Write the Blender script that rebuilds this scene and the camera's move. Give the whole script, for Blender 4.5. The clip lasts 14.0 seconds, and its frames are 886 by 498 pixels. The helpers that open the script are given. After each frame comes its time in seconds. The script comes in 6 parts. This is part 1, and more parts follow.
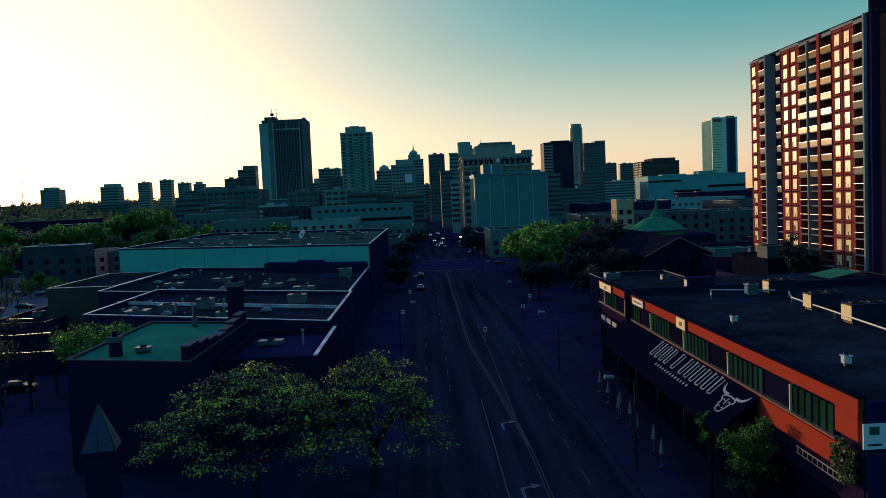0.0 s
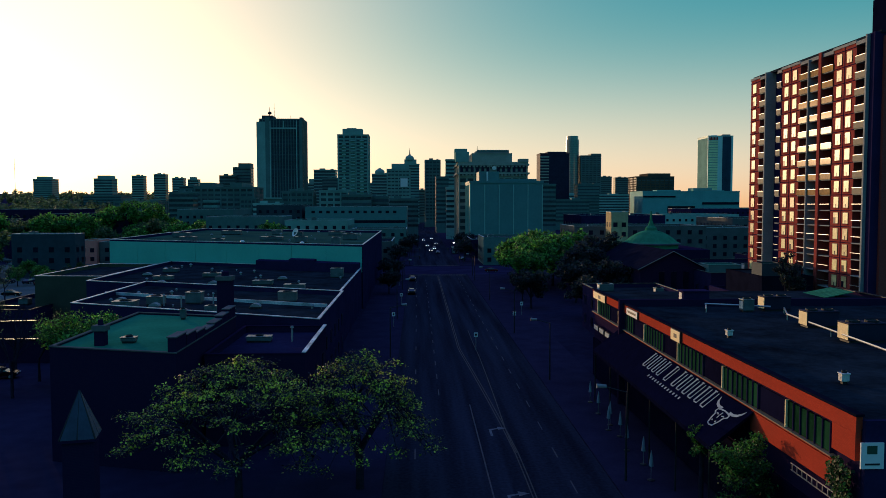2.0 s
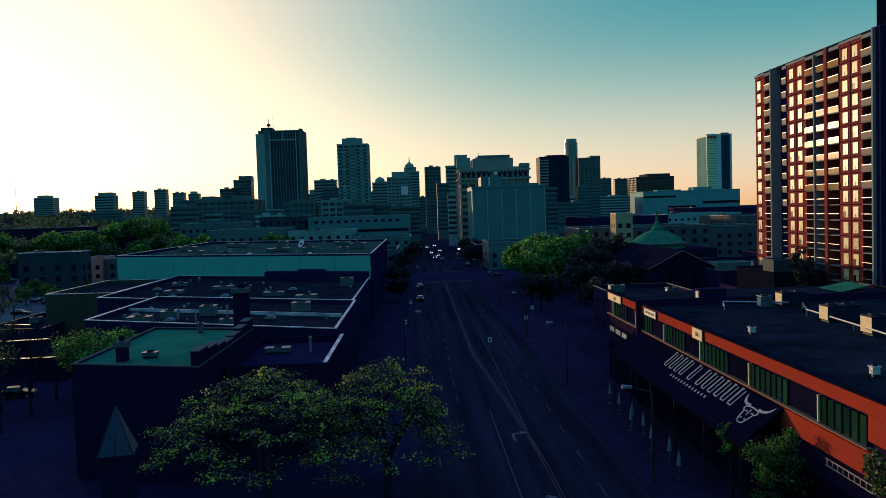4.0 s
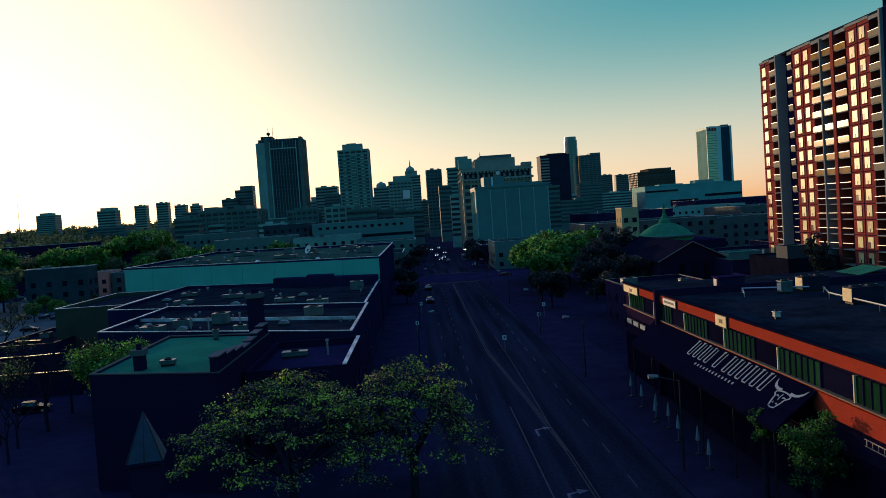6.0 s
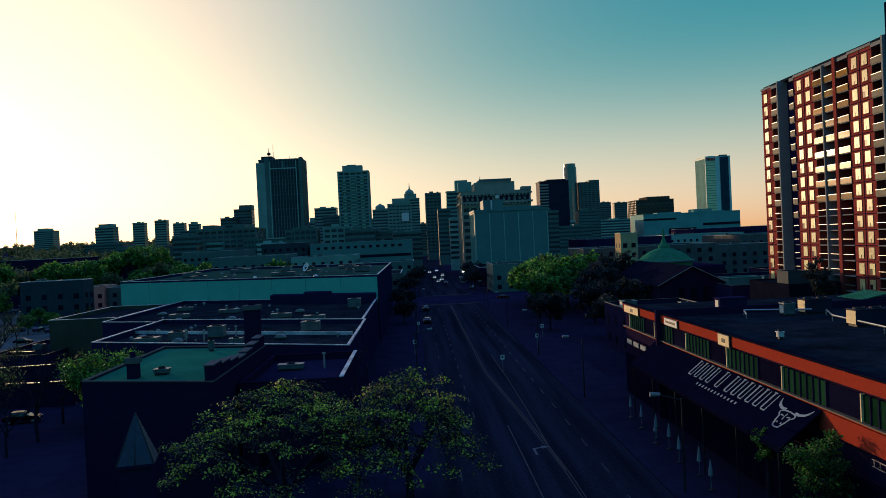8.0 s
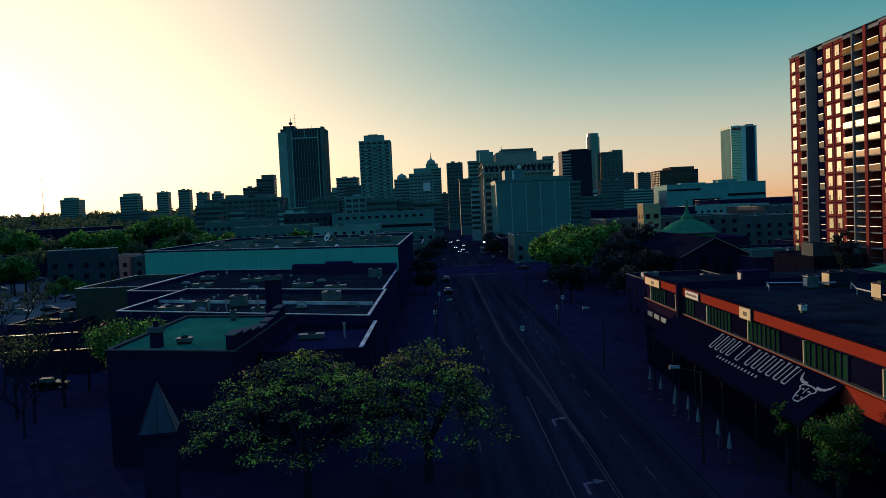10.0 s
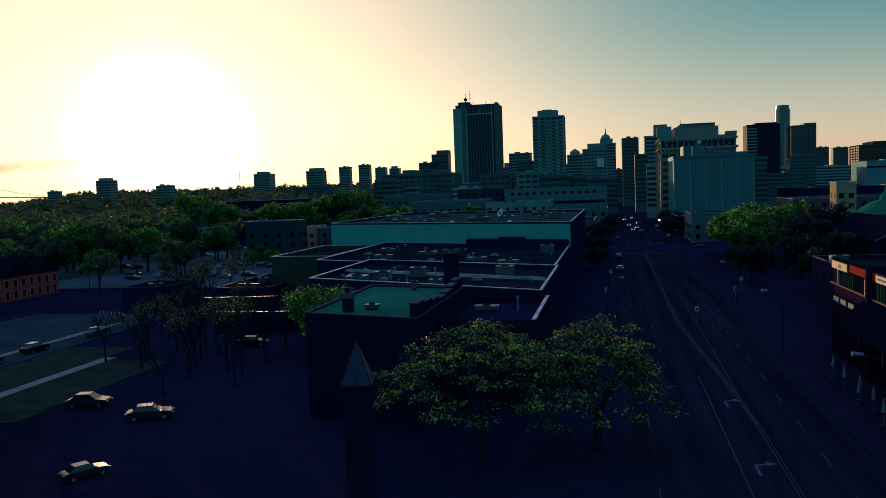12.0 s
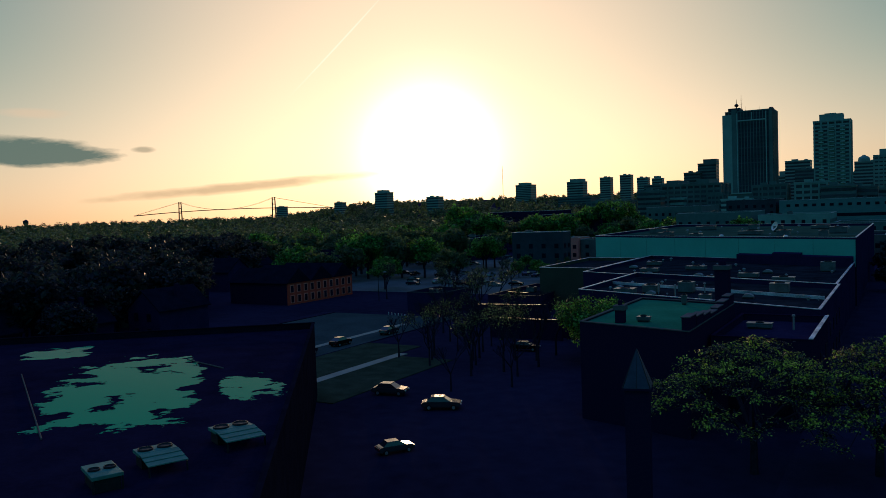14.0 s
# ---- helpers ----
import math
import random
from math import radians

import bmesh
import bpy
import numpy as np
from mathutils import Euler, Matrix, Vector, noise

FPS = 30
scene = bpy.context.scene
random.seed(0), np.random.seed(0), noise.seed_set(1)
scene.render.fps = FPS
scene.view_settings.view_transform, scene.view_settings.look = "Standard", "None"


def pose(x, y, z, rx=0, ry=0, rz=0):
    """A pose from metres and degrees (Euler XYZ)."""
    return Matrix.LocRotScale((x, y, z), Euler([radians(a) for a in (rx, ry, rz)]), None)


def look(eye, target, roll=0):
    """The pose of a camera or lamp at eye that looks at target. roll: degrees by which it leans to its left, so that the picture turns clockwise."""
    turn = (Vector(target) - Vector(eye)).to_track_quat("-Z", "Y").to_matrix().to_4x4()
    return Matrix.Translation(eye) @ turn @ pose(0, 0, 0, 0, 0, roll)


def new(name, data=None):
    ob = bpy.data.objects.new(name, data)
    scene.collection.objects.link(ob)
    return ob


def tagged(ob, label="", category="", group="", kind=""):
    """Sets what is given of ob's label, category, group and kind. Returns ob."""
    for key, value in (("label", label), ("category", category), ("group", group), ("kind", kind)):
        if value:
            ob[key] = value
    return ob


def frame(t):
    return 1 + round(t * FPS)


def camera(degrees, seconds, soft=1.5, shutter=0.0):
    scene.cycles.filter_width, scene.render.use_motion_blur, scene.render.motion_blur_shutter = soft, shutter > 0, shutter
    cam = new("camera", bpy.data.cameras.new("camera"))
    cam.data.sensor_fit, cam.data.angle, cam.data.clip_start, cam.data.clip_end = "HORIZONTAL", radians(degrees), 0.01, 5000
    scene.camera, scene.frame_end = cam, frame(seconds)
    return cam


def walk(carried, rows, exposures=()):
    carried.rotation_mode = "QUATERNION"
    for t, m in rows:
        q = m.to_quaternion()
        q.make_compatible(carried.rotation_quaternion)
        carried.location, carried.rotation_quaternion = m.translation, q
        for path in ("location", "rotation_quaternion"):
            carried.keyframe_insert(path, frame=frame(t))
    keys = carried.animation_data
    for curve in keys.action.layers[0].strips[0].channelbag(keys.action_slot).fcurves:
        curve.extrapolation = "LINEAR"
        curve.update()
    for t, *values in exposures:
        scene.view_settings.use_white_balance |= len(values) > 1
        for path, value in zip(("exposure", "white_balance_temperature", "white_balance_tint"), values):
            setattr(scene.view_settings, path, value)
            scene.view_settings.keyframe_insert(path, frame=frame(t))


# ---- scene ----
cam = camera(58.0, 14.0, soft=0.6)
walk(cam, [
    (0, look((-0.65, 0.81, 23.47), (1.55, 100.59, 17.07), -2.52)),
    (0.5, look((-0.70, 1.08, 23.35), (1.60, 100.85, 16.95), -2.13)),
    (1, look((-0.79, 1.28, 23.24), (1.79, 101.06, 17.02), -1.44)),
    (1.5, look((-0.81, 1.56, 23.07), (2.06, 101.35, 17.15), -0.75)),
    (2, look((-0.93, 1.75, 22.93), (2.27, 101.54, 17.32), -0.06)),
    (4.5, look((-2.96, 1.86, 22.85), (0.02, 101.71, 18.11), -2.63)),
    (5, look((-3.26, 2.17, 22.67), (-0.45, 102.00, 17.49), -3.48)),
    (5.5, look((-3.53, 2.25, 22.42), (-0.75, 102.07, 17.10), -3.96)),
    (6, look((-3.85, 2.67, 22.25), (-1.05, 102.54, 17.89), -3.96)),
    (6.5, look((-3.96, 3.09, 22.03), (-1.07, 103.02, 19.68), -3.69)),
    (7, look((-4.11, 3.30, 21.31), (-1.00, 103.25, 20.85), -3.01)),
    (7.5, look((-4.21, 3.35, 21.20), (-0.89, 103.29, 20.47), -2.75)),
    (10, look((-4.00, 3.50, 21.32), (-3.59, 103.37, 16.36), -2.58)),
    (10.5, look((-4.10, 3.18, 21.42), (-8.36, 102.92, 15.69), -2.83)),
    (11, look((-4.25, 2.62, 21.47), (-15.57, 101.78, 15.16), -2.81)),
    (11.5, look((-4.26, 1.75, 21.60), (-23.06, 99.79, 15.10), -2.65)),
    (12, look((-4.08, 0.34, 21.62), (-24.88, 98.00, 14.44), -2.08)),
    (12.5, look((-3.82, -1.39, 21.59), (-23.38, 96.50, 14.11), -1.71)),
    (13, look((-3.56, -3.20, 21.63), (-22.66, 94.72, 14.30), -1.23)),
    (13.5, look((-3.39, -5.00, 21.93), (-33.06, 90.29, 15.73), -1.03)),
    (14, look((-3.38, -6.46, 22.53), (-53.86, 79.72, 17.77), -2.09)),
], exposures=[(0.0, 0.0), (6.3, 0.0), (7.3, -0.12), (8.6, -0.08), (10.0, -0.2), (11.0, -0.32), (12.5, -0.42), (13.3, -0.5), (14.0, -0.66)])

# ---- sky and sun ----
SUN_AZ, SUN_EL = 31.0, 4.2          # degrees to the left of the street, and above the horizon
sun_dir = Vector((-math.sin(radians(SUN_AZ)) * math.cos(radians(SUN_EL)),
                  math.cos(radians(SUN_AZ)) * math.cos(radians(SUN_EL)), math.sin(radians(SUN_EL))))


def node(tree, kind, x=None, **inputs):
    n = tree.nodes.new(kind)
    for key, value in (x or {}).items():
        if key == "operation":
            n.operation = value
        elif key == "blend":
            n.data_type, n.blend_type = "RGBA", value
    for key, value in inputs.items():
        n.inputs[int(key[1:])].default_value = value
    return n


def sky():
    """Clear evening sky: the physical sky, cooled and deepened with height, and the warm haze of the low sun along the horizon and round it."""
    world = bpy.data.worlds.new("evening_sky")
    scene.world = world
    world.use_nodes = True
    nt = world.node_tree
    L = nt.links.new
    bg = nt.nodes["Background"]

    def math_(op, a, b=None, c=None):
        n = nt.nodes.new("ShaderNodeMath")
        n.operation = op
        for i, v in enumerate((a, b, c)):
            if v is None:
                continue
            if isinstance(v, (int, float)):
                n.inputs[i].default_value = v
            else:
                L(v, n.inputs[i])
        return n.outputs[0]

    def tint(value, colour):
        n = nt.nodes.new("ShaderNodeVectorMath")
        n.operation = "SCALE"
        n.inputs[0].default_value = colour
        L(value, n.inputs["Scale"])
        return n.outputs[0]

    def plus(a, b):
        n = nt.nodes.new("ShaderNodeVectorMath")
        n.operation = "ADD"
        L(a, n.inputs[0]); L(b, n.inputs[1])
        return n.outputs[0]

    tex = nt.nodes.new("ShaderNodeTexSky")
    tex.sky_type, tex.sun_disc = "NISHITA", False
    tex.sun_elevation, tex.sun_rotation = radians(SUN_EL), radians(-SUN_AZ)
    tex.air_density, tex.dust_density, tex.ozone_density, tex.altitude = 1.0, 0.3, 2.5, 50
    co = nt.nodes.new("ShaderNodeTexCoord")
    sep = nt.nodes.new("ShaderNodeSeparateXYZ")
    L(co.outputs["Generated"], sep.inputs[0])
    x, y, z = sep.outputs
    dot = nt.nodes.new("ShaderNodeVectorMath")
    dot.operation = "DOT_PRODUCT"
    dot.inputs[1].default_value = sun_dir
    L(co.outputs["Generated"], dot.inputs[0])
    d = dot.outputs["Value"]
    up = math_("MAXIMUM", z, 0.0)
    # cool sky that deepens with height and pales into the haze at the horizon
    deep = math_("EXPONENT", math_("MULTIPLY", up, -2.6))
    veil = math_("SUBTRACT", 1.0, math_("EXPONENT", math_("MULTIPLY", up, -12.0)))
    cool = tint(math_("MULTIPLY", deep, veil), COOL)
    dusk = tint(math_("POWER", math_("SUBTRACT", 1.0, deep), 4.0), ZENITH)
    # warm haze low over the horizon, strongest on the sun's side
    low = math_("EXPONENT", math_("MULTIPLY", math_("MULTIPLY", up, up), -58.0))
    sunward = nt.nodes.new("ShaderNodeMapRange")
    sunward.interpolation_type = "SMOOTHSTEP"
    sunward.inputs[1].default_value, sunward.inputs[2].default_value, sunward.inputs[3].default_value = -0.4, 0.75, 0.03
    L(d, sunward.inputs[0])
    haze = tint(math_("MULTIPLY", low, sunward.outputs[0]), HAZE)
    off = math_("SUBTRACT", d, 1.0)
    glow = tint(math_("EXPONENT", math_("MULTIPLY", off, 13.4)), GLOW)
    pale = tint(math_("EXPONENT", math_("MULTIPLY", off, 6.0)), PALE)
    core = tint(math_("EXPONENT", math_("MULTIPLY", off, 520.0)), CORE)
    phys = nt.nodes.new("ShaderNodeVectorMath")
    phys.operation = "MULTIPLY"
    phys.inputs[1].default_value = PHYS
    L(tex.outputs[0], phys.inputs[0])
    total = plus(plus(plus(cool, dusk), plus(haze, plus(glow, pale))), plus(core, phys.outputs[0]))
    # long thin clouds west of the sun, and one vapour trail
    az, el = math_("MULTIPLY", math_("ARCTAN2", math_("MULTIPLY", x, -1.0), y), 57.2958), math_("MULTIPLY", math_("ARCSINE", z), 57.2958)
    mp = nt.nodes.new("ShaderNodeMapping")
    mp.inputs["Scale"].default_value = (14.0, 14.0, 60.0)
    L(co.outputs["Generated"], mp.inputs[0])
    ns = nt.nodes.new("ShaderNodeTexNoise")
    ns.inputs["Scale"].default_value, ns.inputs["Detail"].default_value, ns.inputs["Roughness"].default_value = 1.0, 5, 0.6
    L(mp.outputs[0], ns.inputs[0])
    rag = math_("MULTIPLY_ADD", ns.outputs[0], 2.6, -1.3)
    out = total
    for a0, e0, ra, re, tilt, soft, dens, colour in CLOUDS:
        u = math_("DIVIDE", math_("SUBTRACT", az, a0), ra)
        v = math_("DIVIDE", math_("SUBTRACT", math_("SUBTRACT", el, e0), math_("MULTIPLY", math_("SUBTRACT", az, a0), tilt)), re)
        r = math_("ADD", math_("ADD", math_("MULTIPLY", u, u), math_("MULTIPLY", v, v)), math_("MULTIPLY", rag, 0.75 if re > 0.1 else 0.3))
        m = nt.nodes.new("ShaderNodeMapRange")
        m.inputs[1].default_value, m.inputs[2].default_value, m.inputs[3].default_value, m.inputs[4].default_value = 1.0 - soft, 1.0 + soft * 0.3, dens, 0.0
        L(r, m.inputs[0])
        mix = nt.nodes.new("ShaderNodeMix")
        mix.data_type = "RGBA"
        L(m.outputs[0], mix.inputs[0]); L(out, mix.inputs[6])
        mix.inputs[7].default_value = (*colour, 1)
        out = mix.outputs[2]
    L(out, bg.inputs["Color"])
    bg.inputs["Strength"].default_value = 0.1


# colours of the sky, in tenths
COOL, ZENITH, HAZE = (0.35, 5.2, 6.0), (1.4, 2.4, 9.4), (9.4, 5.0, 2.6)
GLOW, CORE, PHYS = (20.0, 10.8, 5.6), (38.0, 35.0, 30.0), (0.0, 0.15, 0.1)
PALE = (1.2, 1.1, 0.7)
CLOUDS = ((58.0, 4.7, 6.2, 0.95, 0.02, 0.5, 0.93, (1.5, 2.5, 2.2)), (50.6, 4.8, 0.8, 0.22, 0.0, 0.7, 0.6, (4.0, 3.8, 2.6)), (44.0, 2.2, 9.5, 0.38, -0.07, 0.9, 0.6, (5.5, 4.2, 2.4)),
          (57.0, 7.1, 2.2, 0.35, 0.0, 0.9, 0.4, (13.0, 9.0, 6.0)), (37.2, 11.8, 3.4, 0.09, -0.98, 0.9, 0.55, (18.0, 17.0, 13.0)))
sky()

sun = new("sun", bpy.data.lights.new("sun", "SUN"))
sun.data.energy, sun.data.angle, sun.data.color = 2.8, radians(0.6), (1.0, 0.64, 0.36)
sun.matrix_world = look((0, 0, 200), Vector((0, 0, 200)) - sun_dir)


# ---- materials ----
def mat(name, colour, rough=0.8, metal=0.0, vary=0.25, scale=0.8, grain=12.0, bump=0.15, per_piece=0.0, per_island=0.0, dirt=None, spec=0.12):
    """A surface with broad stains and fine grain, at the size of the world."""
    m = bpy.data.materials.new(name)
    m.use_nodes = True
    nt = m.node_tree
    L = nt.links.new
    p = nt.nodes["Principled BSDF"]
    p.inputs["Roughness"].default_value, p.inputs["Metallic"].default_value = rough, metal
    p.inputs["Specular IOR Level"].default_value = 0.0 if rough >= 0.75 else spec
    co = nt.nodes.new("ShaderNodeTexCoord")
    geo = nt.nodes.new("ShaderNodeNewGeometry")
    big, fine = nt.nodes.new("ShaderNodeTexNoise"), nt.nodes.new("ShaderNodeTexNoise")
    big.inputs["Scale"].default_value, big.inputs["Detail"].default_value = scale, 5
    fine.inputs["Scale"].default_value, fine.inputs["Detail"].default_value = grain, 3
    L(geo.outputs["Position"], big.inputs[0])
    L(geo.outputs["Position"], fine.inputs[0])
    s = node(nt, "ShaderNodeMath", {"operation": "ADD"})
    L(big.outputs[0], s.inputs[0])
    h = node(nt, "ShaderNodeMath", {"operation": "MULTIPLY"}, _1=0.5)
    L(fine.outputs[0], h.inputs[0])
    L(h.outputs[0], s.inputs[1])
    last = s
    if per_piece or per_island:
        info = nt.nodes.new("ShaderNodeObjectInfo") if per_piece else geo
        k = node(nt, "ShaderNodeMath", {"operation": "MULTIPLY_ADD"}, _1=per_piece or per_island, _2=-(per_piece or per_island) / 2)
        L(info.outputs["Random"] if per_piece else info.outputs["Random Per Island"], k.inputs[0])
        a = node(nt, "ShaderNodeMath", {"operation": "ADD"})
        L(s.outputs[0], a.inputs[0])
        L(k.outputs[0], a.inputs[1])
        last = a
    rng = nt.nodes.new("ShaderNodeMapRange")
    rng.inputs[1].default_value, rng.inputs[2].default_value = 0.4, 1.1
    L(last.outputs[0], rng.inputs[0])
    mix = node(nt, "ShaderNodeMix", {"blend": "MIX"})
    c = Vector(colour)
    lo = c * (1 - vary) if dirt is None else Vector(dirt)
    hi = Vector([min(0.9, v) for v in c * (1 + vary)])
    mix.inputs[6].default_value, mix.inputs[7].default_value = (*lo, 1), (*hi, 1)
    L(rng.outputs[0], mix.inputs[0])
    L(mix.outputs[2], p.inputs["Base Color"])
    if bump:
        b = nt.nodes.new("ShaderNodeBump")
        b.inputs["Strength"].default_value, b.inputs["Distance"].default_value = bump, 0.05
        L(fine.outputs[0], b.inputs["Height"])
        L(b.outputs[0], p.inputs["Normal"])
    return m


def brick_mat(name, c1, c2, mortar, size=1.0):
    m = mat(name, c1, 0.85, vary=0.3, scale=0.4, grain=9)
    nt = m.node_tree
    L = nt.links.new
    p = nt.nodes["Principled BSDF"]
    geo = nt.nodes.new("ShaderNodeNewGeometry")
    sep, comb = nt.nodes.new("ShaderNodeSeparateXYZ"), nt.nodes.new("ShaderNodeCombineXYZ")
    add = node(nt, "ShaderNodeMath", {"operation": "ADD"})
    L(geo.outputs["Position"], sep.inputs[0])
    L(sep.outputs[0], add.inputs[0]); L(sep.outputs[1], add.inputs[1])
    L(add.outputs[0], comb.inputs[0]); L(sep.outputs[2], comb.inputs[1])
    br = nt.nodes.new("ShaderNodeTexBrick")
    br.inputs["Color1"].default_value, br.inputs["Color2"].default_value, br.inputs["Mortar"].default_value = (*c1, 1), (*c2, 1), (*mortar, 1)
    br.inputs["Scale"].default_value = 1.0
    br.inputs["Brick Width"].default_value, br.inputs["Row Height"].default_value, br.inputs["Mortar Size"].default_value = 0.24 * size, 0.08 * size, 0.01 * size
    L(comb.outputs[0], br.inputs[0])
    old = [n for n in nt.nodes if n.bl_idname == "ShaderNodeMix"][0]
    mul = node(nt, "ShaderNodeMix", {"blend": "OVERLAY"})
    mul.inputs[0].default_value = 0.45
    L(br.outputs[0], mul.inputs[6]); L(old.outputs[2], mul.inputs[7])
    L(mul.outputs[2], p.inputs["Base Color"])
    return m


def leaf_mat(name, c1, c2, thin=0.45, lit=(0.75, 1.4)):
    m = bpy.data.materials.new(name)
    m.use_nodes = True
    nt = m.node_tree
    L = nt.links.new
    p = nt.nodes["Principled BSDF"]
    geo = nt.nodes.new("ShaderNodeNewGeometry")
    ns = nt.nodes.new("ShaderNodeTexNoise")
    ns.inputs["Scale"].default_value = 0.35
    L(geo.outputs["Position"], ns.inputs[0])
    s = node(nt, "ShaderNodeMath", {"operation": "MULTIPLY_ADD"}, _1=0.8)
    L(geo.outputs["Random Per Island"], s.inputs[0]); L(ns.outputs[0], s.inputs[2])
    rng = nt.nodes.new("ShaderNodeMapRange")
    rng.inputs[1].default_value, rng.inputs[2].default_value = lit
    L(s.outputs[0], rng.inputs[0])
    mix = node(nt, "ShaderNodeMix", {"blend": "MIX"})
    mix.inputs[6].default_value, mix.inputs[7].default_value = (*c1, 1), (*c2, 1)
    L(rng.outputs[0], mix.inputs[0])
    L(mix.outputs[2], p.inputs["Base Color"])
    p.inputs["Roughness"].default_value, p.inputs["Specular IOR Level"].default_value = 0.5, 0.25
    tr = nt.nodes.new("ShaderNodeBsdfTranslucent")
    L(mix.outputs[2], tr.inputs[0])
    ms = nt.nodes.new("ShaderNodeMixShader")
    ms.inputs[0].default_value = thin
    L(p.outputs[0], ms.inputs[1]); L(tr.outputs[0], ms.inputs[2])
    L(ms.outputs[0], nt.nodes["Material Output"].inputs[0])
    return m


def glass_mat(name, colour, rough=0.06, vary=0.4, spec=0.8, coat=0.6):
    """A window from outside: dark room behind, with a clear mirror image of the sky."""
    m = mat(name, colour, rough, vary=vary, scale=0.5, grain=2, bump=0.02, per_piece=0.6, spec=spec)
    m.node_tree.nodes["Principled BSDF"].inputs["Coat Weight"].default_value = coat
    m.node_tree.nodes["Principled BSDF"].inputs["Coat Roughness"].default_value = rough
    return m


# Asphalt's blue-black base holds the navy of the shaded street.
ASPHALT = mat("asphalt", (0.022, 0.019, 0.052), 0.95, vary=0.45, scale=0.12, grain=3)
ROAD = mat("sheen_streaked_asphalt", (0.02, 0.023, 0.037), 0.95, vary=0.75, scale=1.0, grain=3)
for n_ in [n for n in ROAD.node_tree.nodes if n.bl_idname == "ShaderNodeTexNoise"][:1]:
    tracks = ROAD.node_tree.nodes.new("ShaderNodeMapping")          # wheel tracks along the street, their sheen put into the colour
    tracks.inputs["Scale"].default_value = (0.55, 0.018, 1.0)
    src = n_.inputs[0].links[0].from_socket
    ROAD.node_tree.links.new(src, tracks.inputs[0])
    ROAD.node_tree.links.new(tracks.outputs[0], n_.inputs[0])
ASPHALT2 = mat("worn_asphalt", (0.045, 0.07, 0.07), 0.8, vary=0.4, scale=0.1, grain=2)
# Ground and pavement bases hold the same navy shade in their colour.
GROUND = mat("shade_navy_ground", (0.021, 0.02, 0.045), 0.95, vary=0.5, scale=0.03, grain=0.5)
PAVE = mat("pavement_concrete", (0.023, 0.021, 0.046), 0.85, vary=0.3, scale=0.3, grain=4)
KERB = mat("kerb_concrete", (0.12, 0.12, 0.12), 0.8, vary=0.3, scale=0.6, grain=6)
# Worn road paints, darkened to carry the street's deep shade in their colour.
ARROW_W = mat("shaded_arrow_white", (0.09, 0.1, 0.125), 0.7, vary=0.5, scale=1.5, grain=8, bump=0)
PAINT_W = mat("shaded_road_white", (0.04, 0.043, 0.06), 0.7, vary=0.5, scale=1.5, grain=8, bump=0)
PAINT_Y = mat("shaded_road_yellow", (0.038, 0.036, 0.042), 0.7, vary=0.5, scale=1.5, grain=8, bump=0)
# Grass tone raised to hold low sunlight in the colour.
GRASS = mat("sunlit_rough_grass", (0.038, 0.056, 0.036), 0.9, vary=0.45, scale=0.4, grain=6, bump=0.4)
PATH_C = mat("pale_path_concrete", (0.32, 0.31, 0.24), 0.85, vary=0.2, scale=0.4, grain=5)
ROOF_TAR = mat("tar_roof", (0.014, 0.022, 0.03), 0.9, vary=0.7, scale=0.3, grain=2)
# Grey roof whose green base stands in for the teal sky on it.
ROOF_GREY = mat("sky_teal_membrane_roof", (0.022, 0.18, 0.105), 0.75, vary=0.3, scale=0.18, grain=3)
# Pale wall tinted teal, the cast of its shade, in the base colour.
WHITE_WALL = mat("teal_shade_wall", (0.075, 0.46, 0.35), 0.7, vary=0.1, scale=0.2, grain=2)
# Navy base: the blue-black of shaded walls is put into the colour.
DARK_WALL = mat("shade_navy_render", (0.024, 0.018, 0.058), 0.85, vary=0.3, scale=0.3, grain=4)
OLIVE_WALL = mat("olive_render", (0.062, 0.064, 0.046), 0.85, vary=0.25, scale=0.3, grain=4)
CAP = mat("metal_coping", (0.62, 0.66, 0.66), 0.5, 0.1, vary=0.35, scale=0.35, grain=5, dirt=(0.1, 0.12, 0.12))
LEDGE = mat("wet_metal_ledge", (0.5, 0.44, 0.34), 0.14, 1.0, vary=0.6, scale=0.9, grain=5, bump=0.04)
CONCRETE = mat("concrete", (0.26, 0.27, 0.26), 0.85, vary=0.25, scale=0.25, grain=4)
CONCRETE_D = mat("dark_concrete", (0.1, 0.105, 0.1), 0.85, vary=0.3, scale=0.25, grain=4)
UNIT = mat("weathered_unit_casing", (0.1, 0.13, 0.13), 0.6, 0.2, vary=0.4, scale=0.9, grain=6)
UNIT_LID = mat("weathered_unit_lid", (0.14, 0.18, 0.18), 0.45, 0.3, vary=0.5, scale=0.9, grain=6)
SHEET = mat("dull_sheet_metal", (0.045, 0.06, 0.085), 0.6, 0.2, vary=0.3, scale=0.9, grain=6)
CREAM = mat("cream_panel", (0.15, 0.135, 0.095), 0.6, vary=0.18, scale=0.7, grain=5, per_piece=0.25)
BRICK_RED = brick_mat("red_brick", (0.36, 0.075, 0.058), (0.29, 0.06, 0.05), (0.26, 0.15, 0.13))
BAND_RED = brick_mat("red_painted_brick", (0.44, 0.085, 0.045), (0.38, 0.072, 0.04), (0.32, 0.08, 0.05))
# Bluish brick and mortar tones carry the navy of walls in shade.
BRICK_DARK = brick_mat("shade_navy_brick", (0.038, 0.022, 0.068), (0.034, 0.02, 0.062), (0.046, 0.03, 0.068))
